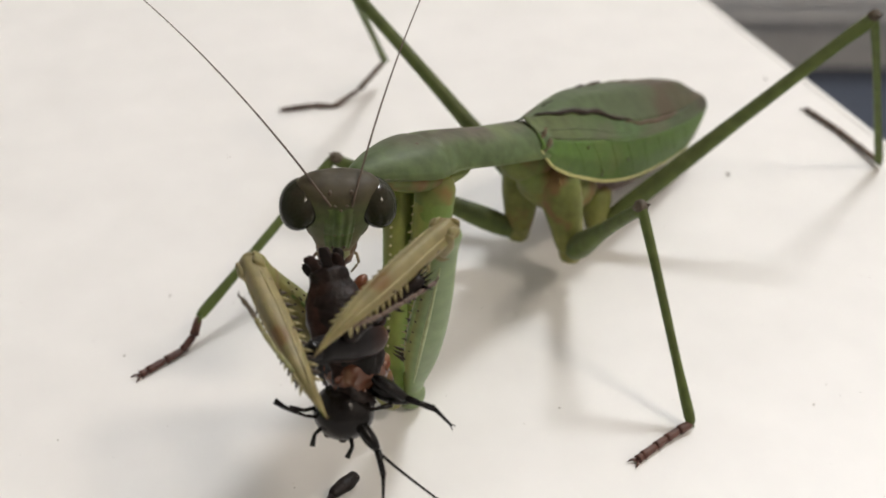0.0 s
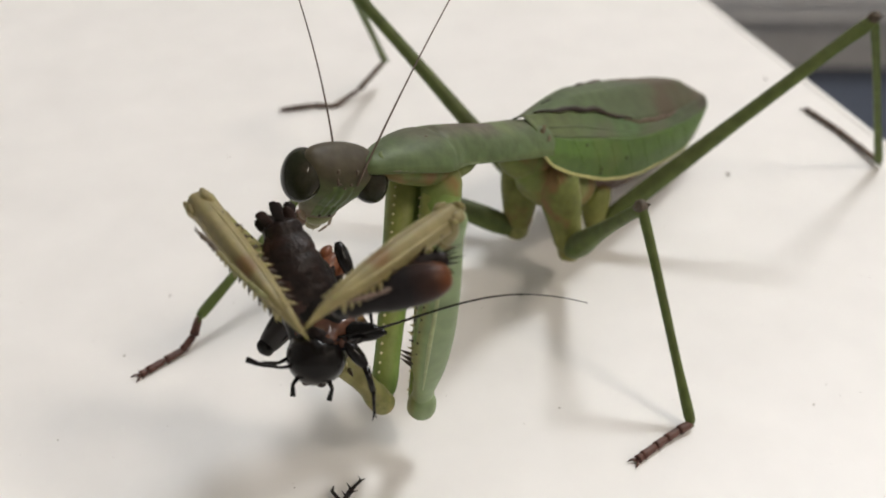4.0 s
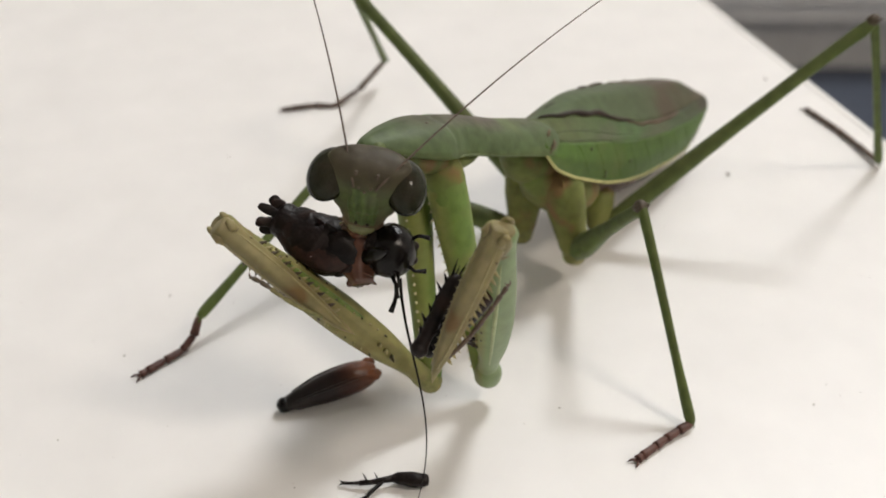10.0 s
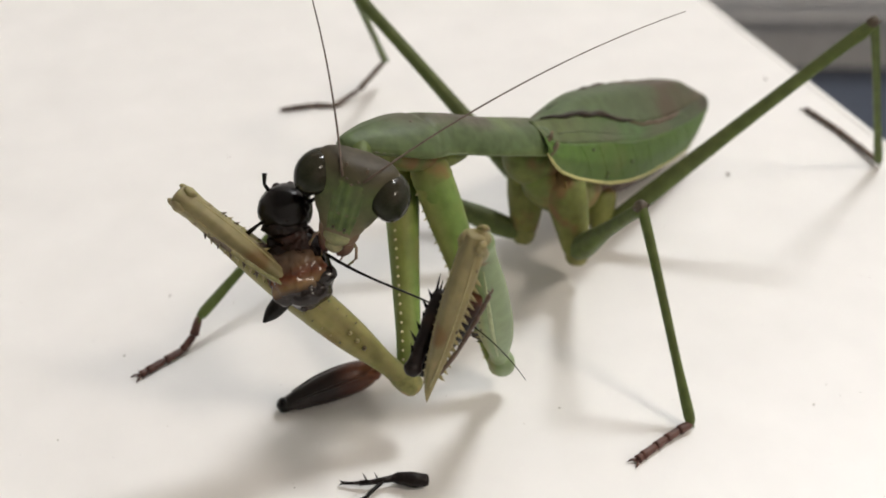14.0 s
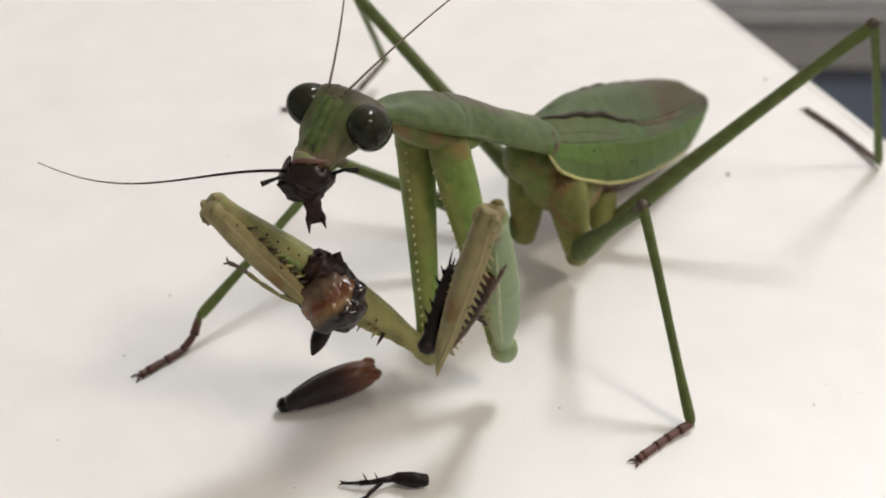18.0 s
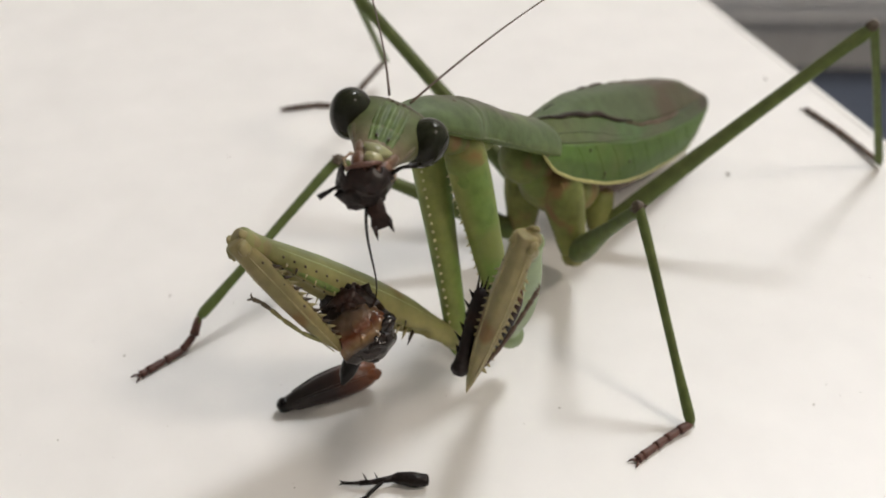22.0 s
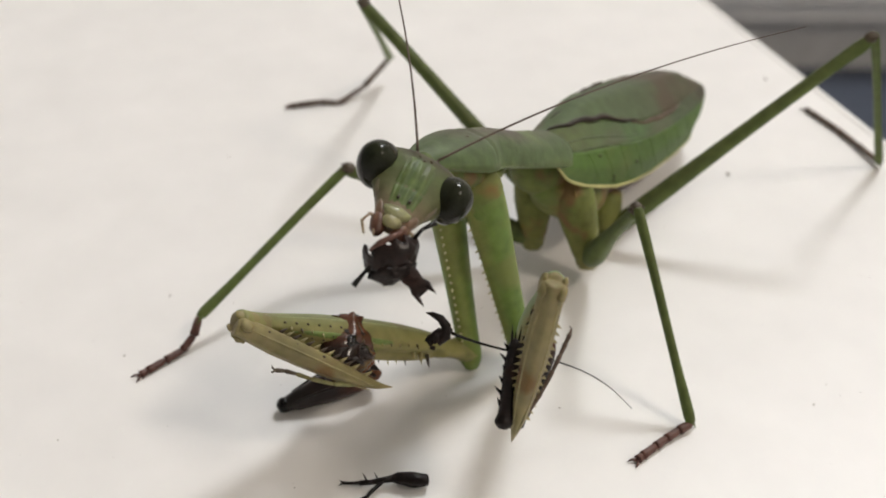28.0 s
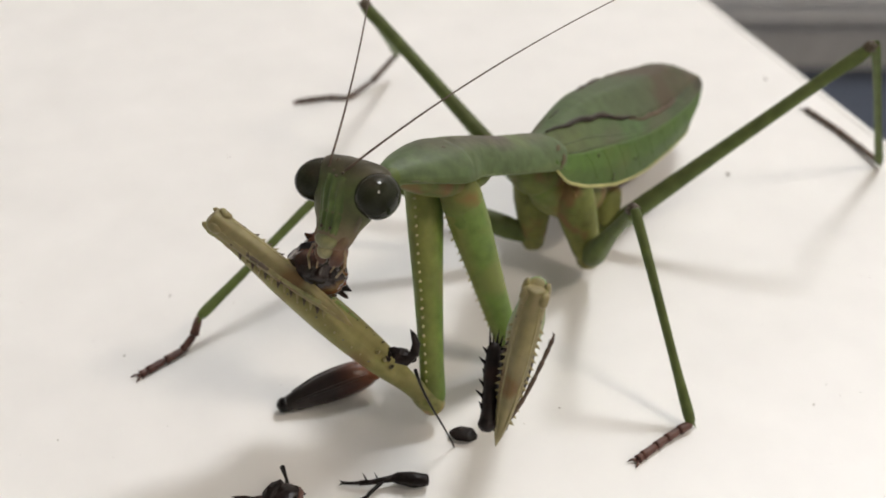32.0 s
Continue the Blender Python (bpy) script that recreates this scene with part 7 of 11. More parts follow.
    walk(PART['fore_coxa_A'], [(0, mm(-3.21, 84.39, 17.39, -172.8, 55.3, -95.2)), (0.5, mm(-3.23, 84.35, 17.41, -172.6, 55.6, -95.1)), (1, mm(-3.13, 84.15, 17.59, -168.9, 50.0, -90.3)), (1.5, mm(-3.11, 84.13, 17.51, -176.8, 38.8, -99.5)), (2, mm(-3.11, 84.13, 17.51, -173.5, 45.8, -95.9)), (2.5, mm(-2.61, 83.72, 18.37, -177.9, 38.5, -100.8)), (3, mm(-2.72, 83.73, 17.89, -178.6, 38.5, -101.6)), (3.5, mm(-2.73, 83.82, 18.18, -175.1, 39.2, -97.6)), (4, mm(-2.81, 83.93, 18.22, -174.6, 39.3, -96.9)), (4.5, mm(-2.95, 84.14, 18.29, -173.5, 39.6, -95.7)), (5, mm(-3.10, 84.36, 18.36, -172.4, 39.9, -94.3)), (5.5, mm(-3.18, 84.47, 18.40, -171.9, 40.0, -93.7)), (6, mm(-3.04, 84.46, 18.95, -171.2, 40.3, -93.1)), (6.5, mm(-3.11, 84.59, 18.94, -167.8, 46.4, -89.0)), (7, mm(-3.18, 84.77, 18.91, -163.8, 48.3, -83.9)), (7.5, mm(-3.01, 84.62, 18.90, -165.5, 48.8, -86.2)), (8, mm(-2.86, 84.47, 18.90, -167.5, 49.0, -88.4)), (8.5, mm(-2.97, 84.49, 18.33, -169.4, 48.2, -90.9)), (9, mm(-3.09, 84.53, 17.76, -171.3, 46.7, -93.2)), (9.5, mm(-2.78, 84.65, 19.17, -162.6, 49.9, -82.5)), (10, mm(-2.73, 84.56, 18.91, -160.6, 56.0, -80.4)), (10.5, mm(-2.85, 85.05, 19.65, -165.8, 47.6, -86.5)), (11, mm(-3.09, 85.24, 19.23, -163.0, 50.4, -83.1)), (11.5, mm(-2.84, 85.10, 19.71, -162.8, 53.3, -82.8)), (12, mm(-2.59, 84.98, 20.16, -162.4, 55.6, -82.5)), (12.5, mm(-2.78, 85.12, 19.86, -160.2, 59.1, -79.9)), (13, mm(-2.96, 85.25, 19.55, -157.4, 62.0, -76.9)), (13.5, mm(-3.27, 85.51, 19.03, -161.8, 56.2, -81.8)), (14, mm(-3.59, 85.80, 18.46, -164.9, 45.6, -85.4)), (14.5, mm(-3.53, 85.75, 18.63, -164.5, 47.4, -84.9)), (15, mm(-3.39, 85.65, 19.04, -163.6, 50.2, -83.7)), (15.5, mm(-3.22, 85.57, 19.50, -162.3, 52.6, -82.3)), (16, mm(-3.07, 85.53, 19.88, -161.2, 54.2, -81.0)), (16.5, mm(-3.01, 85.51, 20.04, -160.7, 54.8, -80.4)), (17, mm(-2.62, 85.11, 20.39, -161.7, 57.9, -81.9)), (17.5, mm(-2.48, 85.05, 20.60, -161.4, 60.1, -81.5)), (18, mm(-2.31, 85.01, 20.79, -161.1, 62.2, -81.3)), (18.5, mm(-2.23, 85.05, 20.91, -158.2, 65.8, -78.3)), (19, mm(-2.17, 85.08, 21.04, -154.5, 69.0, -74.3)), (19.5, mm(-2.01, 84.96, 21.10, -155.9, 68.4, -75.8)), (20, mm(-1.86, 84.86, 21.15, -157.0, 67.7, -77.1)), (20.5, mm(-0.78, 84.03, 22.10, -157.7, 71.4, -78.5)), (21, mm(-1.35, 84.12, 21.51, -144.9, 73.6, -64.2)), (21.5, mm(-1.35, 83.92, 21.27, -143.7, 72.9, -62.5)), (22, mm(-1.37, 83.69, 21.02, -142.1, 72.3, -60.6)), (22.5, mm(-1.35, 83.66, 21.17, -142.2, 73.8, -61.3)), (23, mm(-1.32, 83.67, 21.31, -143.1, 75.2, -62.6)), (23.5, mm(-1.42, 83.75, 21.16, -141.5, 75.1, -60.8)), (24, mm(-1.52, 83.82, 21.00, -140.1, 75.0, -59.1)), (24.5, mm(-2.11, 83.57, 19.01, -169.9, 66.9, -92.3)), (25, mm(-2.68, 83.73, 16.77, -178.3, 45.3, -101.4)), (25.5, mm(-1.79, 83.37, 17.01, -171.8, 53.5, -93.9)), (26, mm(-1.61, 83.25, 17.36, -170.1, 59.2, -92.1)), (26.5, mm(-1.23, 83.02, 18.08, -163.0, 68.3, -84.3)), (27, mm(-0.85, 82.85, 18.76, -148.4, 74.5, -68.5)), (27.5, mm(-0.68, 82.80, 19.06, -138.2, 76.3, -57.6)), (28, mm(-0.24, 82.26, 18.86, -119.5, 79.4, -38.4)), (28.5, mm(0.75, 81.46, 18.78, -127.7, 82.4, -48.7)), (29, mm(-0.11, 82.15, 18.06, -150.3, 68.7, -69.2)), (29.3, mm(0.56, 82.21, 20.00, -149.5, 76.2, -70.1)), (29.6, mm(-1.38, 83.29, 17.87, -158.9, 64.3, -78.9)), (30, mm(-0.89, 82.76, 18.34, -161.8, 61.0, -82.0)), (30.6, mm(-0.94, 82.90, 18.68, -161.6, 60.0, -81.9)), (31, mm(-0.82, 82.76, 18.80, -159.9, 63.6, -80.0)), (31.5, mm(-1.71, 83.26, 17.42, -162.8, 58.1, -83.2)), (32, mm(-1.59, 83.14, 17.63, -164.5, 57.6, -85.2))])
    walk(PART['fore_femur_B'], [(0, mm(-2.77, 75.36, 0.98, -119.2, -65.7, -74.7)), (0.5, mm(-3.15, 73.22, 2.00, -126.8, -67.5, -68.2)), (1, mm(-2.28, 73.93, 1.65, -116.3, -63.7, -76.6)), (1.5, mm(-3.93, 72.67, 2.51, -143.2, -71.8, -54.6)), (2, mm(-3.05, 73.90, 1.68, -123.4, -68.7, -71.9)), (2.5, mm(-3.17, 69.14, 5.71, -138.0, -79.3, -61.3)), (3, mm(-4.00, 70.64, 4.17, -129.3, -76.7, -68.9)), (3.5, mm(-2.00, 69.16, 5.29, -116.9, -67.5, -77.5)), (4, mm(-1.81, 70.48, 4.26, -117.7, -68.4, -77.3)), (4.5, mm(-1.31, 72.14, 3.24, -118.0, -69.5, -77.4)), (5, mm(-0.79, 73.25, 2.76, -117.7, -70.4, -77.9)), (5.5, mm(-0.55, 73.66, 2.63, -117.7, -70.7, -78.1)), (6, mm(0.95, 73.66, 3.21, -114.7, -68.5, -80.2)), (6.5, mm(1.67, 74.46, 2.96, -108.1, -67.8, -86.5)), (7, mm(2.40, 75.12, 2.82, -102.0, -66.8, -92.4)), (7.5, mm(2.18, 75.07, 2.72, -103.4, -66.4, -90.7)), (8, mm(1.94, 74.99, 2.64, -105.0, -66.0, -89.0)), (8.5, mm(1.95, 74.87, 2.15, -106.3, -67.6, -88.3)), (9, mm(1.95, 74.73, 1.65, -107.8, -69.2, -87.4)), (9.5, mm(3.52, 75.00, 3.23, -98.3, -65.4, -89.5)), (10, mm(3.57, 76.21, 2.48, -96.8, -61.7, -90.1)), (10.5, mm(4.25, 76.45, 3.48, -95.6, -64.6, -92.1)), (11, mm(4.27, 76.96, 3.04, -95.1, -63.6, -92.4)), (11.5, mm(4.15, 76.93, 3.37, -94.7, -62.2, -92.5)), (12, mm(4.02, 76.89, 3.71, -94.4, -60.9, -92.6)), (12.5, mm(4.50, 77.32, 3.49, -90.9, -60.4, -96.3)), (13, mm(4.99, 77.70, 3.33, -87.7, -59.9, -99.9)), (13.5, mm(4.87, 77.56, 3.00, -86.8, -58.9, -100.7)), (14, mm(4.76, 77.40, 2.67, -86.0, -58.0, -101.5)), (14.5, mm(4.78, 77.32, 2.82, -86.1, -58.0, -101.4)), (15, mm(4.81, 77.12, 3.22, -86.3, -57.9, -101.2)), (15.5, mm(4.86, 76.89, 3.68, -86.5, -57.9, -101.0)), (16, mm(4.89, 76.69, 4.07, -86.6, -57.9, -100.9)), (16.5, mm(4.91, 76.61, 4.24, -86.6, -57.9, -100.8)), (17, mm(5.18, 77.47, 4.11, -87.1, -58.5, -100.5)), (17.5, mm(5.06, 77.28, 4.27, -87.7, -58.7, -99.7)), (18, mm(4.92, 77.09, 4.42, -88.5, -59.0, -98.8)), (18.5, mm(4.95, 77.50, 4.41, -89.8, -58.2, -97.2)), (19, mm(4.96, 77.88, 4.43, -91.1, -57.5, -95.6)), (19.5, mm(4.97, 78.11, 4.35, -91.3, -56.7, -95.1)), (20, mm(4.99, 78.34, 4.29, -91.5, -55.9, -94.7)), (20.5, mm(5.26, 79.69, 4.68, -92.3, -52.2, -92.7)), (21, mm(4.67, 79.66, 4.11, -98.2, -52.8, -85.9)), (21.5, mm(5.10, 79.70, 3.92, -96.2, -52.9, -88.4)), (22, mm(5.52, 79.73, 3.76, -94.1, -53.0, -90.9)), (22.5, mm(5.36, 79.86, 3.84, -94.7, -52.8, -90.1)), (23, mm(5.19, 80.00, 3.92, -95.4, -52.6, -89.2)), (23.5, mm(5.25, 80.08, 3.81, -94.9, -52.2, -89.6)), (24, mm(5.30, 80.16, 3.70, -94.4, -51.7, -90.1)), (24.5, mm(5.76, 78.53, 2.17, -93.3, -55.3, -92.5)), (25, mm(6.19, 76.87, 0.68, -91.5, -59.0, -95.4)), (25.5, mm(6.14, 80.08, 0.07, -95.3, -54.6, -89.8)), (26, mm(6.17, 80.10, 0.35, -95.3, -54.0, -89.6)), (26.25, mm(6.20, 80.13, 0.65, -62.7, -53.4, -89.5)), (26.5, mm(6.23, 80.16, 0.95, -30.0, -52.8, -89.3)), (27, mm(6.29, 80.24, 1.51, -17.9, -51.6, -89.0)), (27.5, mm(6.32, 80.29, 1.76, -14.9, -51.1, -88.9)), (28, mm(6.78, 79.83, 1.53, -14.6, -49.8, -88.8)), (28.5, mm(7.24, 79.36, 1.30, -20.0, -48.2, -86.9)), (29, mm(7.29, 79.90, 0.84, -20.5, -50.5, -86.2)), (29.3, mm(7.64, 79.21, 2.67, -18.2, -50.0, -85.3)), (29.6, mm(6.61, 80.58, 0.90, -16.2, -49.3, -87.9)), (30, mm(7.01, 79.34, 1.33, -14.3, -49.6, -89.3)), (30.6, mm(6.28, 79.14, 1.50, -16.6, -50.3, -88.4)), (31, mm(6.27, 79.04, 1.57, -15.1, -49.6, -89.7)), (31.5, mm(6.14, 80.41, 0.42, -15.1, -50.5, -89.9)), (32, mm(6.13, 80.21, 0.59, -14.7, -50.2, -90.3))])
    walk(PART['fore_tibia_B'], [(0, mm(-0.01, 65.24, 24.22, -17.6, 4.3, -125.0)), (0.5, mm(0.45, 64.20, 25.48, -18.1, 0.6, -127.4)), (1, mm(0.34, 62.92, 24.52, -18.9, 2.2, -124.7)), (1.5, mm(0.64, 66.25, 26.48, -16.0, -0.8, -132.3)), (2, mm(-0.19, 65.15, 25.36, -16.1, 0.5, -126.9)), (2.5, mm(-0.94, 65.07, 30.29, -7.7, -1.2, -124.9)), (3, mm(-1.93, 65.26, 28.64, -9.4, -5.4, -127.1)), (3.5, mm(0.09, 59.72, 28.68, -15.9, -4.6, -125.0)), (4, mm(0.25, 61.39, 27.82, -15.2, -2.3, -125.9)), (4.5, mm(0.62, 63.49, 27.00, -14.1, 1.5, -126.6)), (5, mm(0.99, 64.93, 26.64, -13.2, 4.9, -126.8)), (5.5, mm(1.17, 65.46, 26.56, -12.9, 6.4, -126.9)), (6, mm(2.53, 64.49, 26.84, -13.4, 7.0, -123.5)), (6.5, mm(2.26, 64.87, 26.50, -11.5, 9.9, -122.0)), (7, mm(1.98, 65.12, 26.23, -9.5, 13.0, -120.6)), (7.5, mm(2.05, 64.90, 26.06, -10.1, 10.0, -119.6)), (8, mm(2.12, 64.63, 25.91, -10.8, 7.2, -118.7)), (8.5, mm(2.24, 65.15, 25.68, -10.6, 10.5, -120.2)), (9, mm(2.36, 65.70, 25.42, -10.4, 14.3, -122.1)), (9.5, mm(3.62, 64.41, 26.40, -31.4, 65.7, -150.8)), (10, mm(3.54, 64.09, 25.00, -43.8, 67.9, -164.8)), (10.5, mm(3.84, 65.53, 26.52, -39.0, 71.9, -157.8)), (11, mm(3.79, 65.62, 25.91, -34.3, 67.9, -153.9)), (11.5, mm(3.62, 65.03, 25.97, -35.7, 67.5, -154.9)), (12, mm(3.45, 64.45, 26.04, -37.1, 67.1, -155.8)), (12.5, mm(3.12, 64.77, 25.74, -32.2, 67.8, -150.4)), (13, mm(2.78, 65.05, 25.47, -26.7, 68.3, -144.6)), (13.5, mm(2.42, 64.56, 24.94, -27.8, 69.5, -145.5)), (14, mm(2.06, 64.08, 24.40, -28.8, 70.7, -146.4)), (14.5, mm(2.09, 64.00, 24.56, -29.9, 71.0, -147.6)), (15, mm(2.17, 63.79, 24.93, -32.5, 71.8, -150.7)), (15.5, mm(2.26, 63.54, 25.38, -35.8, 72.5, -154.6)), (16, mm(2.33, 63.33, 25.76, -38.7, 73.1, -158.0)), (16.5, mm(2.37, 63.24, 25.91, -39.9, 73.3, -159.5)), (17, mm(2.75, 64.33, 25.94, -32.1, 70.6, -150.9)), (17.5, mm(2.83, 64.19, 26.14, -33.3, 70.8, -151.7)), (18, mm(2.91, 64.06, 26.34, -34.5, 71.1, -152.5)), (18.5, mm(3.26, 64.12, 26.18, -35.8, 70.5, -152.3)), (19, mm(3.61, 64.17, 26.03, -37.0, 69.9, -152.2)), (19.5, mm(3.71, 64.08, 25.78, -38.4, 70.5, -152.4)), (20, mm(3.80, 64.00, 25.53, -39.8, 71.1, -152.7)), (20.5, mm(4.52, 63.96, 25.00, -58.6, 73.8, -169.6)), (21, mm(5.79, 64.14, 24.57, -58.6, 71.9, -164.4)), (21.5, mm(5.54, 64.19, 24.43, -53.8, 71.5, -161.7)), (22, mm(5.28, 64.24, 24.29, -49.2, 71.0, -159.0)), (22.5, mm(5.34, 64.31, 24.33, -50.3, 71.7, -158.6)), (23, mm(5.40, 64.38, 24.36, -51.3, 72.4, -158.1)), (23.5, mm(5.35, 64.29, 24.13, -55.2, 73.8, -161.8)), (24, mm(5.29, 64.19, 23.89, -59.6, 75.1, -165.8)), (24.5, mm(5.12, 63.92, 23.31, -46.3, 75.5, -154.1)), (25, mm(4.95, 63.72, 22.69, -32.5, 75.1, -141.7)), (25.5, mm(6.19, 65.13, 21.08, -33.5, 69.7, -137.9)), (26, mm(6.26, 64.95, 21.21, -34.0, 70.5, -137.5)), (26.5, mm(6.41, 64.57, 21.49, -34.7, 72.1, -136.3)), (27, mm(6.56, 64.24, 21.73, -34.9, 73.6, -134.6)), (27.5, mm(6.63, 64.10, 21.83, -34.8, 74.2, -133.7)), (28, mm(7.14, 63.20, 21.24, -43.6, 76.1, -142.5)), (28.5, mm(8.18, 62.20, 20.55, -52.1, 72.1, -153.3)), (29, mm(8.39, 63.54, 20.75, -53.2, 73.5, -154.1)), (29.3, mm(9.01, 62.72, 22.40, -45.2, 73.6, -142.5)), (29.6, mm(7.22, 63.77, 20.49, -40.3, 73.4, -139.3)), (30, mm(7.22, 62.64, 20.98, -49.7, 77.8, -149.0)), (30.6, mm(6.74, 62.66, 21.32, -43.3, 74.0, -143.7)), (31, mm(6.36, 62.33, 21.21, -50.9, 77.4, -151.2)), (31.5, mm(6.15, 63.97, 20.34, -34.9, 73.0, -135.4)), (32, mm(6.05, 63.68, 20.42, -40.8, 75.7, -141.4))])
    walk(PART['fore_coxa_B'], [(0, mm(-0.54, 81.82, 17.54, -137.8, 67.6, -109.0)), (0.5, mm(-0.56, 81.78, 17.56, -135.5, 60.1, -106.8)), (1, mm(-0.41, 81.63, 17.74, -132.7, 63.8, -103.7)), (1.5, mm(-0.40, 81.61, 17.65, -139.7, 57.6, -111.5)), (2, mm(-0.40, 81.61, 17.65, -137.6, 63.0, -109.0)), (2.5, mm(0.22, 81.33, 18.51, -132.9, 45.3, -105.5)), (3, mm(0.09, 81.33, 18.03, -138.4, 50.4, -110.9)), (3.5, mm(0.07, 81.41, 18.31, -128.2, 46.3, -99.6)), (4, mm(-0.02, 81.49, 18.35, -128.5, 51.6, -99.2)), (4.5, mm(-0.21, 81.66, 18.43, -126.6, 57.8, -96.6)), (5, mm(-0.39, 81.84, 18.51, -123.1, 61.4, -92.7)), (5.5, mm(-0.47, 81.93, 18.55, -121.3, 62.5, -90.6)), (6, mm(-0.32, 81.94, 19.08, -113.1, 62.2, -81.3)), (6.5, mm(-0.42, 82.04, 19.07, -107.1, 64.0, -74.6)), (7, mm(-0.52, 82.18, 19.05, -100.6, 64.8, -67.5)), (7.5, mm(-0.33, 82.08, 19.03, -103.0, 65.5, -70.3)), (8, mm(-0.14, 81.95, 19.03, -105.6, 66.1, -73.4)), (8.5, mm(-0.30, 81.92, 18.47, -104.7, 65.6, -72.3)), (9, mm(-0.46, 81.92, 17.91, -104.1, 65.0, -71.5)), (9.5, mm(-0.11, 82.07, 19.31, -96.7, 63.7, -62.8)), (10, mm(-0.07, 81.99, 19.04, -91.0, 67.6, -57.8)), (10.5, mm(-0.25, 82.40, 19.78, -87.3, 65.4, -52.9)), (11, mm(-0.56, 82.54, 19.37, -83.6, 65.7, -49.1)), (11.5, mm(-0.25, 82.46, 19.83, -85.4, 66.8, -51.5)), (12, mm(0.05, 82.38, 20.28, -87.6, 67.8, -54.1)), (12.5, mm(-0.17, 82.48, 20.00, -81.9, 67.1, -47.9)), (13, mm(-0.41, 82.57, 19.70, -76.9, 66.0, -42.0)), (13.5, mm(-0.80, 82.74, 19.17, -77.8, 64.6, -42.4)), (14, mm(-1.20, 82.97, 18.62, -79.1, 62.9, -43.1)), (14.5, mm(-1.13, 82.93, 18.79, -79.5, 63.0, -43.5)), (15, mm(-0.96, 82.87, 19.18, -80.9, 63.0, -44.9)), (15.5, mm(-0.75, 82.82, 19.65, -82.4, 62.9, -46.6)), (16, mm(-0.58, 82.80, 20.02, -83.9, 62.8, -48.2)), (16.5, mm(-0.51, 82.78, 20.17, -84.5, 62.7, -48.7)), (17, mm(-0.01, 82.48, 20.51, -78.6, 66.3, -44.0)), (17.5, mm(0.16, 82.45, 20.72, -80.8, 66.6, -46.5)), (18, mm(0.35, 82.43, 20.90, -83.4, 66.9, -49.4)), (18.5, mm(0.42, 82.47, 21.02, -81.3, 68.0, -47.7)), (19, mm(0.49, 82.49, 21.15, -79.2, 69.0, -45.9)), (19.5, mm(0.67, 82.40, 21.20, -77.9, 70.2, -44.9)), (20, mm(0.83, 82.32, 21.24, -76.2, 71.2, -43.7)), (20.5, mm(2.18, 81.80, 22.18, -64.2, 78.0, -34.4)), (21, mm(1.54, 81.81, 21.59, -64.3, 77.7, -34.5)), (21.5, mm(1.57, 81.63, 21.35, -58.7, 77.0, -28.7)), (22, mm(1.58, 81.44, 21.11, -53.7, 76.1, -23.5)), (22.5, mm(1.60, 81.43, 21.25, -52.6, 76.8, -22.7)), (23, mm(1.64, 81.45, 21.38, -51.9, 77.6, -22.2)), (23.5, mm(1.51, 81.48, 21.23, -50.2, 77.1, -20.5)), (24, mm(1.37, 81.51, 21.09, -48.9, 76.6, -19.0)), (24.5, mm(0.73, 81.18, 19.12, -60.1, 71.5, -27.8)), (25, mm(0.04, 81.23, 16.92, -70.6, 65.1, -35.3)), (25.5, mm(0.98, 80.91, 17.16, -39.6, 73.0, -9.1)), (26, mm(1.19, 80.82, 17.50, -38.4, 73.6, -8.2)), (26.5, mm(1.64, 80.68, 18.20, -36.0, 75.0, -6.5)), (27, mm(2.09, 80.60, 18.87, -34.0, 76.4, -4.9)), (27.5, mm(2.28, 80.56, 19.15, -32.6, 76.9, -3.8)), (28, mm(2.82, 80.16, 18.94, -33.6, 77.1, -4.8)), (28.5, mm(3.97, 79.63, 18.86, -32.8, 79.4, -4.7)), (29, mm(2.95, 80.06, 18.17, -31.0, 75.9, -2.1)), (29.3, mm(3.70, 80.25, 20.07, -44.3, 76.8, -14.8)), (29.6, mm(1.43, 80.87, 17.99, -33.0, 73.1, -3.2)), (30, mm(2.04, 80.50, 18.44, -43.9, 73.4, -13.1)), (30.6, mm(1.98, 80.62, 18.78, -49.5, 75.3, -19.0)), (31, mm(2.13, 80.52, 18.90, -50.0, 75.8, -19.7)), (31.5, mm(1.09, 80.82, 17.55, -34.6, 73.5, -4.6)), (32, mm(1.23, 80.74, 17.76, -36.1, 74.0, -6.2))])
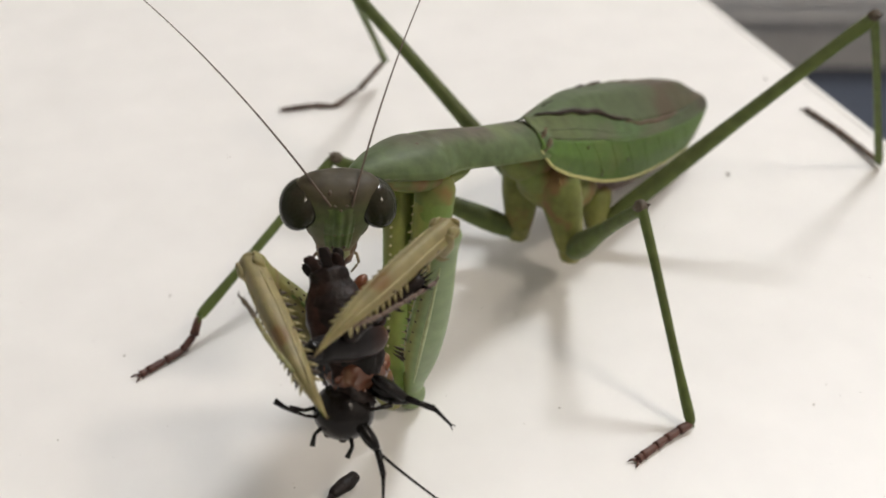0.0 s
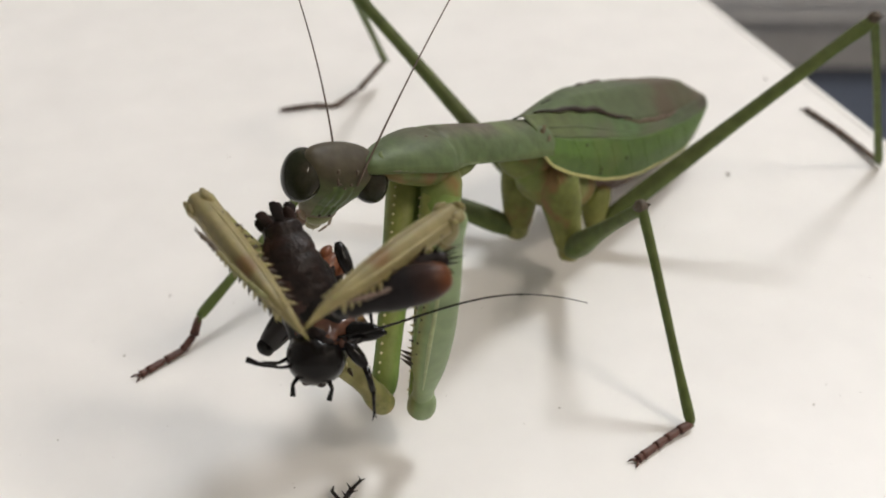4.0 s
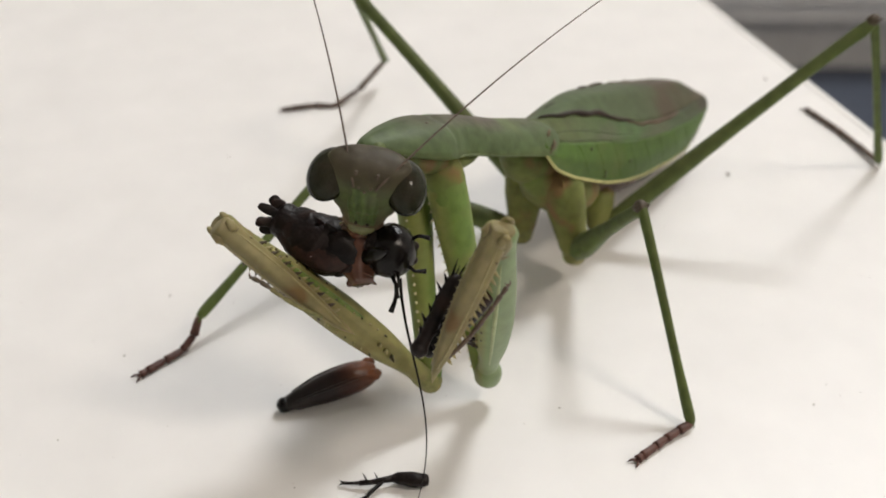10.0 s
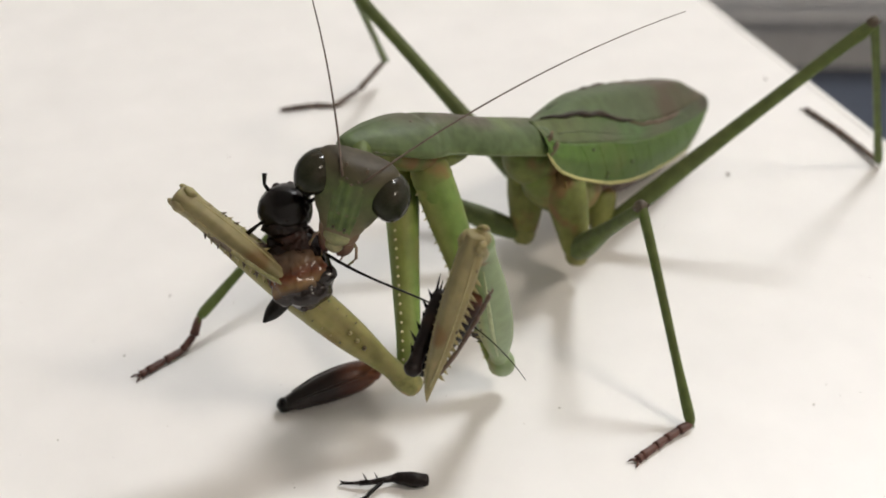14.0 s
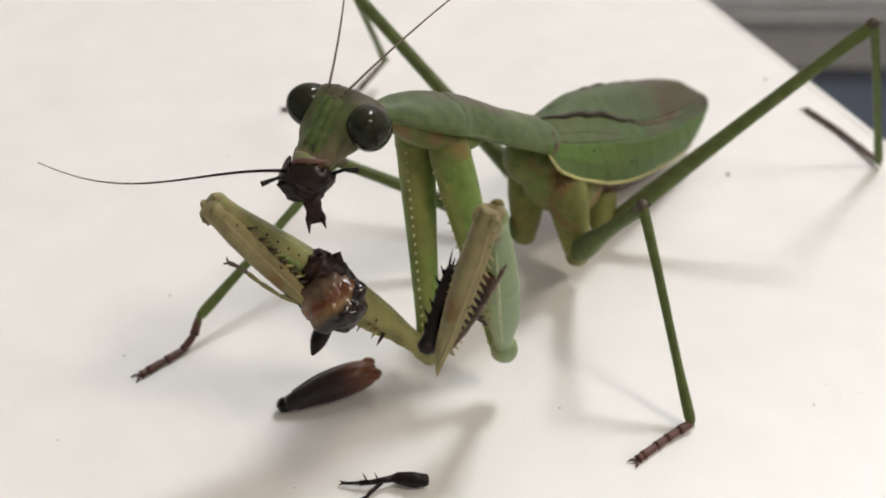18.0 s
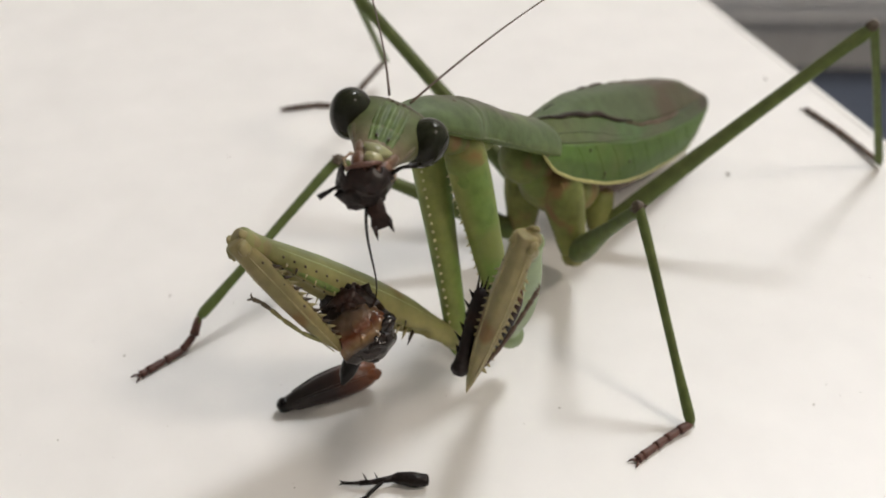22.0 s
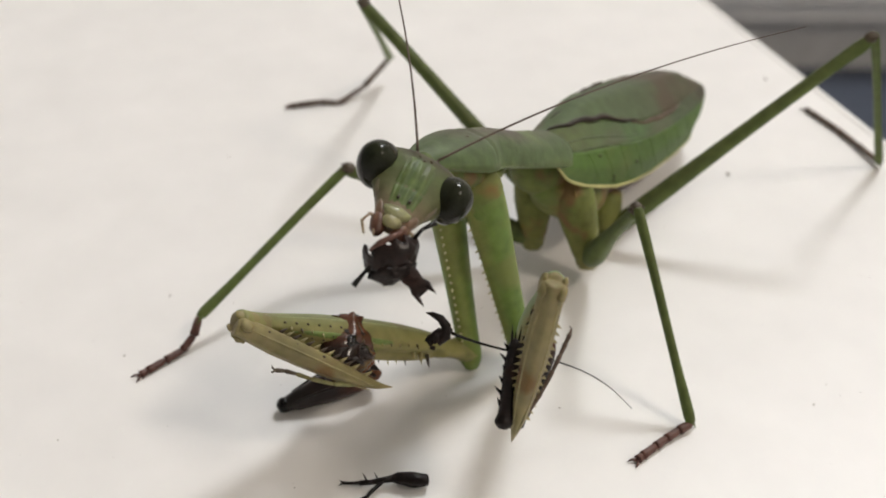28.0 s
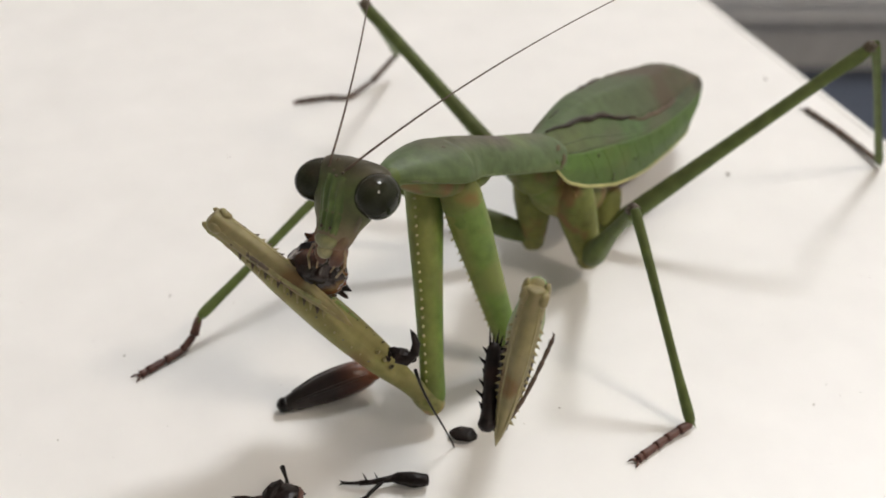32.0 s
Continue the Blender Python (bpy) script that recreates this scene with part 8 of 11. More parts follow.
    walk(PART['femur_ML'], [(0, mm(11.89, 92.70, 3.40, 0.0, -45.6, -69.2)), (0.5, mm(11.85, 92.69, 3.38, 0.0, -45.6, -69.1)), (1, mm(11.79, 92.68, 3.36, 0.0, -45.7, -68.6)), (4, mm(11.75, 92.72, 3.46, 0.0, -45.3, -68.5)), (4.5, mm(11.73, 92.74, 3.52, 0.0, -45.1, -68.5)), (5, mm(11.70, 92.76, 3.57, 0.0, -44.8, -68.4)), (6.5, mm(11.71, 92.78, 3.62, 0.0, -44.7, -68.5)), (7, mm(11.78, 92.78, 3.62, 0.0, -44.7, -69.0)), (7.5, mm(11.86, 92.78, 3.62, 0.0, -44.7, -69.5)), (8, mm(11.90, 92.78, 3.62, 0.0, -44.8, -69.6)), (8.5, mm(12.03, 92.72, 3.45, 0.0, -45.5, -69.9)), (9, mm(12.16, 92.65, 3.27, 0.0, -46.2, -70.2)), (9.5, mm(12.20, 92.68, 3.31, 0.0, -46.1, -70.6)), (10, mm(12.25, 92.70, 3.36, 0.0, -45.9, -71.2)), (14.5, mm(12.29, 92.71, 3.36, 0.0, -45.9, -71.3)), (15, mm(12.28, 92.70, 3.34, 0.0, -46.0, -70.8)), (17.5, mm(12.30, 92.68, 3.26, 0.0, -46.3, -70.8)), (18, mm(12.37, 92.66, 3.25, 0.0, -46.4, -71.0)), (18.5, mm(12.43, 92.66, 3.23, 0.0, -46.5, -71.6)), (19, mm(12.45, 92.66, 3.23, 0.0, -46.5, -71.6)), (19.5, mm(12.53, 92.64, 3.18, 0.0, -46.7, -71.8)), (20, mm(12.59, 92.63, 3.13, 0.0, -46.9, -72.4)), (20.5, mm(12.44, 92.64, 3.18, 0.0, -46.6, -71.6)), (21, mm(12.29, 92.66, 3.22, 0.0, -46.4, -71.3)), (21.5, mm(12.26, 92.65, 3.19, 0.0, -46.5, -71.3)), (22, mm(12.19, 92.62, 3.11, 0.0, -46.7, -71.6)), (22.5, mm(12.16, 92.64, 3.02, 0.0, -46.9, -71.6)), (23, mm(12.16, 92.69, 2.97, 0.0, -46.9, -72.1)), (23.5, mm(12.25, 92.68, 2.91, 0.0, -47.1, -73.1)), (24, mm(12.37, 92.70, 2.84, 0.0, -47.3, -73.8)), (24.5, mm(12.50, 92.75, 2.82, 0.0, -47.3, -74.5)), (25, mm(12.60, 92.77, 2.82, 0.0, -47.3, -74.8)), (25.5, mm(13.47, 92.66, 2.48, 0.0, -48.8, -79.0)), (28, mm(13.63, 92.76, 2.42, 0.0, -48.9, -79.4)), (28.5, mm(13.76, 92.81, 2.48, 0.0, -48.6, -80.5)), (29, mm(13.93, 92.90, 2.55, 0.0, -48.2, -81.7)), (29.3, mm(13.91, 92.93, 2.52, 0.0, -48.2, -81.7)), (29.6, mm(13.84, 92.94, 2.45, 0.0, -48.4, -81.2)), (30, mm(13.76, 92.94, 2.40, 0.0, -48.5, -81.0)), (32, mm(13.70, 93.01, 2.30, 0.0, -48.6, -81.0))])
    walk(PART['tibia_ML'], [(0, mm(15.97, 81.94, 15.14, -13.7, 54.7, -66.6)), (0.5, mm(15.94, 81.95, 15.12, -13.7, 54.6, -66.4)), (1, mm(15.97, 82.01, 15.09, -14.5, 54.5, -66.7)), (6.5, mm(15.99, 81.93, 15.15, -14.6, 54.8, -66.7)), (7, mm(15.97, 81.88, 15.18, -13.8, 55.0, -66.5)), (7.5, mm(15.95, 81.83, 15.21, -13.0, 55.1, -66.2)), (8, mm(15.97, 81.83, 15.21, -13.0, 55.1, -66.3)), (8.5, mm(16.00, 81.88, 15.19, -13.0, 55.0, -66.6)), (9, mm(16.02, 81.94, 15.15, -13.0, 54.8, -66.9)), (9.5, mm(15.99, 81.88, 15.19, -12.2, 55.0, -66.6)), (10, mm(15.96, 81.81, 15.22, -11.4, 55.2, -66.2)), (14.5, mm(15.98, 81.82, 15.22, -11.4, 55.2, -66.4)), (15, mm(16.05, 81.87, 15.20, -12.2, 55.1, -66.8)), (18, mm(16.07, 81.91, 15.19, -12.2, 55.0, -67.0)), (18.5, mm(16.03, 81.86, 15.21, -11.4, 55.1, -66.7)), (19.5, mm(16.07, 81.88, 15.21, -11.4, 55.1, -67.0)), (20, mm(16.02, 81.85, 15.21, -10.6, 55.1, -66.7)), (20.5, mm(16.02, 81.88, 15.19, -11.4, 55.0, -66.7)), (21, mm(15.94, 81.87, 15.18, -11.4, 54.9, -66.3)), (21.5, mm(15.91, 81.89, 15.16, -11.4, 54.8, -66.2)), (22, mm(15.77, 81.87, 15.13, -10.5, 54.7, -65.4)), (22.5, mm(15.72, 81.93, 15.08, -10.5, 54.4, -65.3)), (23, mm(15.64, 81.92, 15.06, -9.6, 54.3, -64.9)), (23.5, mm(15.53, 81.86, 15.06, -8.0, 54.3, -64.2)), (24, mm(15.51, 81.87, 15.05, -7.2, 54.2, -64.1)), (24.5, mm(15.51, 81.85, 15.06, -6.4, 54.3, -64.1)), (25, mm(15.57, 81.86, 15.07, -6.4, 54.4, -64.4)), (25.5, mm(15.58, 81.82, 15.10, -2.4, 54.5, -64.3)), (28, mm(15.66, 81.91, 15.07, -2.4, 54.3, -65.0)), (28.5, mm(15.61, 81.83, 15.11, -0.8, 54.6, -64.5)), (29, mm(15.56, 81.76, 15.13, 0.8, 54.7, -64.1)), (29.3, mm(15.54, 81.80, 15.11, 0.8, 54.5, -64.1)), (29.6, mm(15.56, 81.87, 15.06, -0.0, 54.3, -64.4)), (30, mm(15.51, 81.90, 15.03, 0.0, 54.1, -64.2)), (32, mm(15.44, 81.98, 14.96, -0.0, 53.7, -64.1))])
    walk(PART['femur_MR'], [(0, mm(7.24, 96.05, 3.40, 0.0, -23.7, 177.9)), (2.5, mm(7.19, 96.09, 3.47, 0.0, -23.6, 177.9)), (3, mm(7.18, 96.10, 3.49, 0.0, -23.3, 177.7)), (4.5, mm(7.15, 96.12, 3.53, 0.0, -23.3, 177.8)), (5, mm(7.14, 96.13, 3.55, 0.0, -23.1, 177.6)), (6.5, mm(7.11, 96.15, 3.59, 0.0, -23.0, 177.7)), (7, mm(7.17, 96.14, 3.59, 0.0, -23.0, 177.7)), (7.5, mm(7.22, 96.13, 3.59, 0.0, -22.9, 177.7)), (8, mm(7.24, 96.12, 3.59, 0.0, -23.1, 177.9)), (8.5, mm(7.34, 96.06, 3.44, 0.0, -23.5, 178.1)), (9, mm(7.44, 96.00, 3.29, 0.0, -23.9, 178.2)), (11, mm(7.50, 95.99, 3.27, 0.0, -23.9, 178.2)), (11.5, mm(7.51, 95.98, 3.26, 0.0, -23.7, 178.0)), (14, mm(7.58, 95.97, 3.24, 0.0, -23.6, 178.0)), (14.5, mm(7.60, 95.96, 3.23, 0.0, -23.8, 178.2)), (19, mm(7.73, 95.93, 3.19, 0.0, -23.7, 178.3)), (19.5, mm(7.75, 95.93, 3.18, 0.0, -23.8, 178.6)), (20, mm(7.76, 95.93, 3.18, 0.0, -23.8, 178.6)), (20.5, mm(7.66, 95.97, 3.22, 0.0, -23.8, 178.6)), (21, mm(7.56, 96.00, 3.26, 0.0, -23.7, 178.3)), (21.5, mm(7.54, 96.00, 3.23, 0.0, -23.8, 178.3)), (22, mm(7.49, 95.99, 3.17, 0.0, -23.9, 178.2)), (22.5, mm(7.49, 96.04, 3.13, 0.0, -24.0, 178.3)), (23, mm(7.52, 96.10, 3.12, 0.0, -24.0, 178.5)), (23.5, mm(7.58, 96.09, 3.07, 0.0, -23.9, 178.5)), (24, mm(7.64, 96.10, 3.02, 0.0, -23.9, 178.6)), (24.5, mm(7.71, 96.12, 3.03, 0.0, -23.8, 178.8)), (25, mm(7.77, 96.13, 3.04, 0.0, -23.7, 178.9)), (25.5, mm(8.37, 95.93, 2.74, 0.0, -23.7, 179.5)), (26.5, mm(8.41, 95.96, 2.73, 0.0, -23.6, 179.6)), (27, mm(8.42, 95.98, 2.73, 0.0, -23.4, 179.5)), (28, mm(8.45, 96.01, 2.73, 0.0, -23.3, 179.6)), (28.5, mm(8.55, 96.04, 2.79, 0.0, -23.0, 179.8)), (29, mm(8.66, 96.10, 2.86, 0.0, -22.7, -179.8)), (29.3, mm(8.65, 96.13, 2.85, 0.0, -22.7, -179.8)), (29.6, mm(8.60, 96.17, 2.82, 0.0, -22.8, -179.8)), (30, mm(8.58, 96.18, 2.80, 0.0, -22.8, -179.8)), (30.6, mm(8.55, 96.21, 2.79, 0.0, -22.7, -180.0)), (32, mm(8.47, 96.26, 2.75, 0.0, -22.9, -179.9))])
    walk(PART['tibia_MR'], [(0, mm(-10.11, 96.69, 11.03, 51.3, 26.2, -131.2)), (2.5, mm(-10.16, 96.72, 11.05, 51.4, 26.3, -131.0)), (3, mm(-10.19, 96.78, 10.99, 51.9, 26.1, -130.8)), (4.5, mm(-10.25, 96.80, 11.04, 52.0, 26.3, -130.6)), (5, mm(-10.30, 96.87, 11.00, 52.6, 26.2, -130.3)), (7.5, mm(-10.23, 96.82, 10.97, 52.5, 26.1, -130.6)), (8, mm(-10.18, 96.75, 11.03, 52.0, 26.3, -130.9)), (8.5, mm(-10.04, 96.65, 11.00, 51.3, 26.1, -131.4)), (9, mm(-9.90, 96.55, 10.96, 50.6, 26.0, -132.0)), (11, mm(-9.87, 96.52, 10.96, 50.6, 26.0, -132.2)), (11.5, mm(-9.89, 96.58, 10.89, 51.1, 25.8, -132.0)), (14, mm(-9.87, 96.57, 10.88, 51.1, 25.8, -132.0)), (14.5, mm(-9.85, 96.51, 10.94, 50.5, 26.0, -132.2)), (19, mm(-9.72, 96.46, 10.84, 50.3, 25.6, -132.7)), (19.5, mm(-9.65, 96.37, 10.86, 49.8, 25.7, -133.0)), (20, mm(-9.60, 96.35, 10.83, 49.7, 25.6, -133.2)), (20.5, mm(-9.69, 96.40, 10.89, 49.8, 25.8, -132.9)), (21, mm(-9.80, 96.51, 10.88, 50.4, 25.8, -132.3)), (23, mm(-9.81, 96.56, 10.82, 50.3, 25.5, -132.2)), (23.5, mm(-9.76, 96.54, 10.77, 50.2, 25.4, -132.4)), (24, mm(-9.70, 96.52, 10.71, 50.1, 25.2, -132.6)), (25, mm(-9.60, 96.47, 10.65, 50.0, 25.0, -132.9)), (25.5, mm(-9.01, 96.08, 10.36, 48.3, 24.0, -135.2)), (26.5, mm(-8.99, 96.08, 10.34, 48.3, 24.0, -135.3)), (27, mm(-9.00, 96.13, 10.26, 48.7, 23.7, -135.1)), (28, mm(-8.98, 96.13, 10.24, 48.7, 23.6, -135.2)), (28.5, mm(-8.92, 96.09, 10.21, 48.7, 23.5, -135.4)), (29, mm(-8.86, 96.05, 10.17, 48.6, 23.4, -135.6)), (30, mm(-8.94, 96.13, 10.18, 48.6, 23.4, -135.3)), (30.6, mm(-8.98, 96.20, 10.12, 49.1, 23.2, -135.0)), (32, mm(-9.02, 96.24, 10.13, 49.1, 23.3, -134.8))])
    walk(PART['femur_HL'], [(0, mm(16.21, 98.57, 3.20, 0.0, -35.9, 15.6)), (8, mm(15.95, 98.52, 3.23, 0.0, -35.5, 14.9)), (8.5, mm(16.04, 98.47, 3.07, 0.0, -35.8, 15.0)), (9, mm(16.12, 98.41, 2.92, 0.0, -36.1, 15.2)), (20, mm(16.02, 98.20, 2.55, 0.0, -36.4, 14.7)), (20.5, mm(15.95, 98.22, 2.62, 0.0, -36.2, 14.6)), (21, mm(15.86, 98.23, 2.68, 0.0, -36.0, 14.5)), (21.5, mm(15.80, 98.21, 2.64, 0.0, -36.0, 14.3)), (22, mm(15.75, 98.18, 2.59, 0.0, -36.0, 14.2)), (22.5, mm(15.67, 98.17, 2.54, 0.0, -35.9, 14.0)), (23, mm(15.59, 98.17, 2.49, 0.0, -35.9, 13.8)), (23.5, mm(15.56, 98.14, 2.39, 0.0, -36.0, 13.7)), (24, mm(15.53, 98.14, 2.31, 0.0, -36.1, 13.5)), (25, mm(15.50, 98.17, 2.21, 0.0, -36.2, 13.3)), (25.5, mm(15.85, 97.99, 1.69, 0.0, -37.3, 13.8)), (26, mm(15.79, 97.99, 1.65, 0.0, -37.2, 13.5)), (26.5, mm(15.71, 97.99, 1.60, 0.0, -37.1, 13.1)), (27, mm(15.63, 97.99, 1.55, 0.0, -37.0, 12.8)), (27.5, mm(15.58, 97.99, 1.51, 0.0, -37.0, 12.5)), (28.5, mm(15.54, 98.01, 1.48, 0.0, -36.9, 12.2)), (29, mm(15.45, 98.03, 1.45, 0.0, -36.8, 12.0)), (29.3, mm(15.39, 98.05, 1.42, 0.0, -36.8, 11.7)), (29.6, mm(15.32, 98.07, 1.40, 0.0, -36.7, 11.5)), (30, mm(15.22, 98.06, 1.38, 0.0, -36.6, 11.2)), (30.6, mm(15.10, 98.05, 1.33, 0.0, -36.4, 10.7)), (31, mm(15.02, 98.06, 1.30, 0.0, -36.3, 10.5)), (31.5, mm(14.94, 98.08, 1.27, 0.0, -36.2, 10.2)), (32, mm(14.91, 98.09, 1.26, 0.0, -36.2, 10.1))])
    walk(PART['tibia_HL'], [(0, mm(40.17, 105.25, 21.19, 19.8, 62.2, 49.1)), (21, mm(40.01, 104.46, 20.80, 22.4, 60.2, 51.0)), (21.5, mm(39.99, 104.39, 20.76, 22.6, 60.0, 51.1)), (22, mm(39.96, 104.31, 20.72, 22.8, 59.8, 51.3)), (22.5, mm(39.93, 104.22, 20.67, 23.1, 59.5, 51.4)), (23, mm(39.90, 104.14, 20.61, 23.4, 59.3, 51.6)), (23.5, mm(39.87, 104.06, 20.57, 23.6, 59.1, 51.7)), (24, mm(39.85, 103.99, 20.53, 23.8, 58.9, 51.8)), (25, mm(39.83, 103.93, 20.49, 24.0, 58.7, 51.9)), (25.5, mm(39.83, 103.88, 20.47, 23.4, 58.6, 52.1)), (26, mm(39.84, 103.77, 20.42, 24.0, 58.3, 52.4)), (26.5, mm(39.85, 103.62, 20.35, 24.7, 58.0, 52.9)), (27, mm(39.85, 103.48, 20.28, 25.4, 57.7, 53.3)), (27.5, mm(39.86, 103.37, 20.22, 25.9, 57.5, 53.6)), (28.5, mm(39.86, 103.29, 20.18, 26.2, 57.3, 53.9)), (29, mm(39.85, 103.20, 20.13, 26.7, 57.0, 54.1)), (29.3, mm(39.84, 103.12, 20.09, 27.0, 56.8, 54.2)), (29.6, mm(39.83, 103.04, 20.04, 27.4, 56.6, 54.4)), (30, mm(39.82, 102.92, 19.97, 27.9, 56.3, 54.7)), (30.6, mm(39.80, 102.74, 19.87, 28.6, 55.9, 55.1)), (31, mm(39.79, 102.64, 19.81, 29.0, 55.6, 55.3)), (31.5, mm(39.78, 102.55, 19.75, 29.4, 55.4, 55.5)), (32, mm(39.78, 102.52, 19.73, 29.6, 55.3, 55.5))])
    walk(PART['femur_HR'], [(0, mm(7.79, 101.53, 5.20, 0.0, -35.5, 143.6)), (6.5, mm(7.67, 101.66, 5.40, 0.0, -35.4, 143.7)), (7, mm(7.72, 101.66, 5.40, 0.0, -35.3, 143.7)), (7.5, mm(7.79, 101.65, 5.39, 0.0, -35.3, 143.8)), (8, mm(7.82, 101.65, 5.39, 0.0, -35.2, 143.9)), (8.5, mm(7.90, 101.55, 5.23, 0.0, -35.4, 143.8)), (9, mm(7.99, 101.46, 5.08, 0.0, -35.5, 143.8)), (20, mm(8.33, 101.37, 4.95, 0.0, -35.3, 144.2)), (20.5, mm(8.21, 101.41, 5.00, 0.0, -35.4, 144.1)), (21, mm(8.11, 101.45, 5.04, 0.0, -35.5, 144.0)), (21.5, mm(8.08, 101.44, 5.01, 0.0, -35.5, 143.9)), (22, mm(8.01, 101.41, 4.94, 0.0, -35.7, 143.7)), (22.5, mm(7.98, 101.42, 4.89, 0.0, -35.8, 143.6)), (23, mm(7.98, 101.45, 4.87, 0.0, -35.8, 143.7)), (23.5, mm(8.03, 101.42, 4.81, 0.0, -35.8, 143.7)), (24, mm(8.09, 101.40, 4.76, 0.0, -35.8, 143.7)), (24.5, mm(8.15, 101.41, 4.77, 0.0, -35.6, 143.7)), (25, mm(8.23, 101.41, 4.77, 0.0, -35.4, 143.7)), (25.5, mm(8.87, 101.17, 4.45, 0.0, -35.1, 144.2)), (26, mm(8.88, 101.17, 4.44, 0.0, -35.0, 144.1)), (26.5, mm(8.90, 101.18, 4.44, 0.0, -34.9, 144.0)), (27, mm(8.91, 101.18, 4.44, 0.0, -34.8, 143.9)), (27.5, mm(8.92, 101.18, 4.43, 0.0, -34.6, 143.8)), (28, mm(8.93, 101.19, 4.43, 0.0, -34.5, 143.6)), (28.5, mm(9.04, 101.22, 4.49, 0.0, -34.1, 143.7)), (29, mm(9.15, 101.27, 4.56, 0.0, -33.7, 143.8)), (29.3, mm(9.12, 101.30, 4.54, 0.0, -33.7, 143.6)), (29.6, mm(9.04, 101.30, 4.50, 0.0, -33.8, 143.4)), (30, mm(8.98, 101.30, 4.47, 0.0, -33.7, 143.1)), (30.6, mm(8.94, 101.30, 4.45, 0.0, -33.5, 142.7)), (31, mm(8.92, 101.30, 4.44, 0.0, -33.4, 142.5)), (31.5, mm(8.89, 101.30, 4.43, 0.0, -33.2, 142.1)), (32, mm(8.86, 101.31, 4.42, 0.0, -33.1, 141.8))])
    walk(PART['tibia_HR'], [(0, mm(-9.02, 113.93, 20.12, -42.9, 41.4, 84.1)), (8, mm(-9.10, 114.00, 20.19, -43.4, 41.6, 83.8)), (8.5, mm(-8.99, 113.91, 20.10, -43.1, 41.3, 84.2)), (9, mm(-8.88, 113.81, 20.00, -42.8, 41.0, 84.5)), (20, mm(-8.69, 113.65, 19.84, -42.7, 40.6, 85.1)), (20.5, mm(-8.76, 113.71, 19.89, -42.7, 40.7, 84.9)), (21, mm(-8.83, 113.76, 19.95, -42.8, 40.9, 84.7)), (23, mm(-8.82, 113.80, 19.92, -42.5, 40.8, 84.6)), (23.5, mm(-8.77, 113.78, 19.85, -42.5, 40.6, 84.7)), (24, mm(-8.72, 113.77, 19.79, -42.5, 40.4, 84.7)), (24.5, mm(-8.69, 113.78, 19.74, -42.6, 40.3, 84.7)), (25, mm(-8.66, 113.80, 19.68, -42.8, 40.1, 84.7)), (25.5, mm(-8.22, 113.49, 19.26, -42.5, 38.9, 85.9)), (26, mm(-8.20, 113.53, 19.21, -42.6, 38.8, 85.8)), (26.5, mm(-8.18, 113.57, 19.15, -42.8, 38.6, 85.7)), (27, mm(-8.15, 113.62, 19.09, -42.9, 38.4, 85.6)), (27.5, mm(-8.12, 113.67, 19.02, -43.1, 38.2, 85.5)), (28, mm(-8.10, 113.73, 18.94, -43.2, 38.0, 85.3)), (28.5, mm(-8.05, 113.79, 18.86, -43.6, 37.8, 85.2)), (29, mm(-8.01, 113.85, 18.77, -44.0, 37.5, 85.1)), (29.3, mm(-8.00, 113.91, 18.74, -44.1, 37.4, 85.0)), (29.6, mm(-8.01, 113.97, 18.70, -44.1, 37.3, 84.8)), (30, mm(-7.99, 114.05, 18.64, -44.1, 37.2, 84.6)), (30.6, mm(-7.95, 114.16, 18.53, -44.3, 36.8, 84.4)), (31, mm(-7.92, 114.24, 18.45, -44.4, 36.6, 84.2)), (31.5, mm(-7.88, 114.34, 18.35, -44.5, 36.4, 84.0)), (32, mm(-7.83, 114.45, 18.24, -44.7, 36.1, 83.8))])
    walk(PART['tarsus_HR'], [(0, mm(-7.02, 133.25, 3.00, 0.0, -0.0, 0.0)), (24, mm(-6.91, 133.40, 3.00, 0.0, -0.0, 0.0)), (24.5, mm(-6.87, 133.45, 3.00, 0.0, -0.0, 0.0)), (25, mm(-6.83, 133.51, 3.00, 0.0, -0.0, 0.0)), (25.5, mm(-6.78, 133.58, 3.00, 0.0, -0.0, 0.0)), (26, mm(-6.72, 133.66, 3.00, 0.0, -0.0, 0.0)), (26.5, mm(-6.66, 133.75, 3.00, 0.0, -0.0, 0.0)), (27, mm(-6.59, 133.84, 3.00, 0.0, -0.0, 0.0)), (27.5, mm(-6.52, 133.95, 3.00, 0.0, -0.0, 0.0)), (28, mm(-6.44, 134.06, 3.00, 0.0, -0.0, 0.0)), (28.5, mm(-6.35, 134.18, 3.00, 0.0, -0.0, 0.0)), (29, mm(-6.26, 134.31, 3.00, 0.0, -0.0, 0.0)), (29.3, mm(-6.20, 134.39, 3.00, 0.0, -0.0, 0.0)), (29.6, mm(-6.14, 134.47, 3.00, 0.0, -0.0, 0.0)), (30, mm(-6.06, 134.59, 3.00, 0.0, -0.0, 0.0)), (30.6, mm(-5.92, 134.77, 3.00, 0.0, -0.0, 0.0)), (31, mm(-5.83, 134.90, 3.00, 0.0, -0.0, 0.0)), (31.5, mm(-5.71, 135.07, 3.00, 0.0, -0.0, 0.0)), (32, mm(-5.58, 135.25, 3.00, 0.0, -0.0, 0.0))])
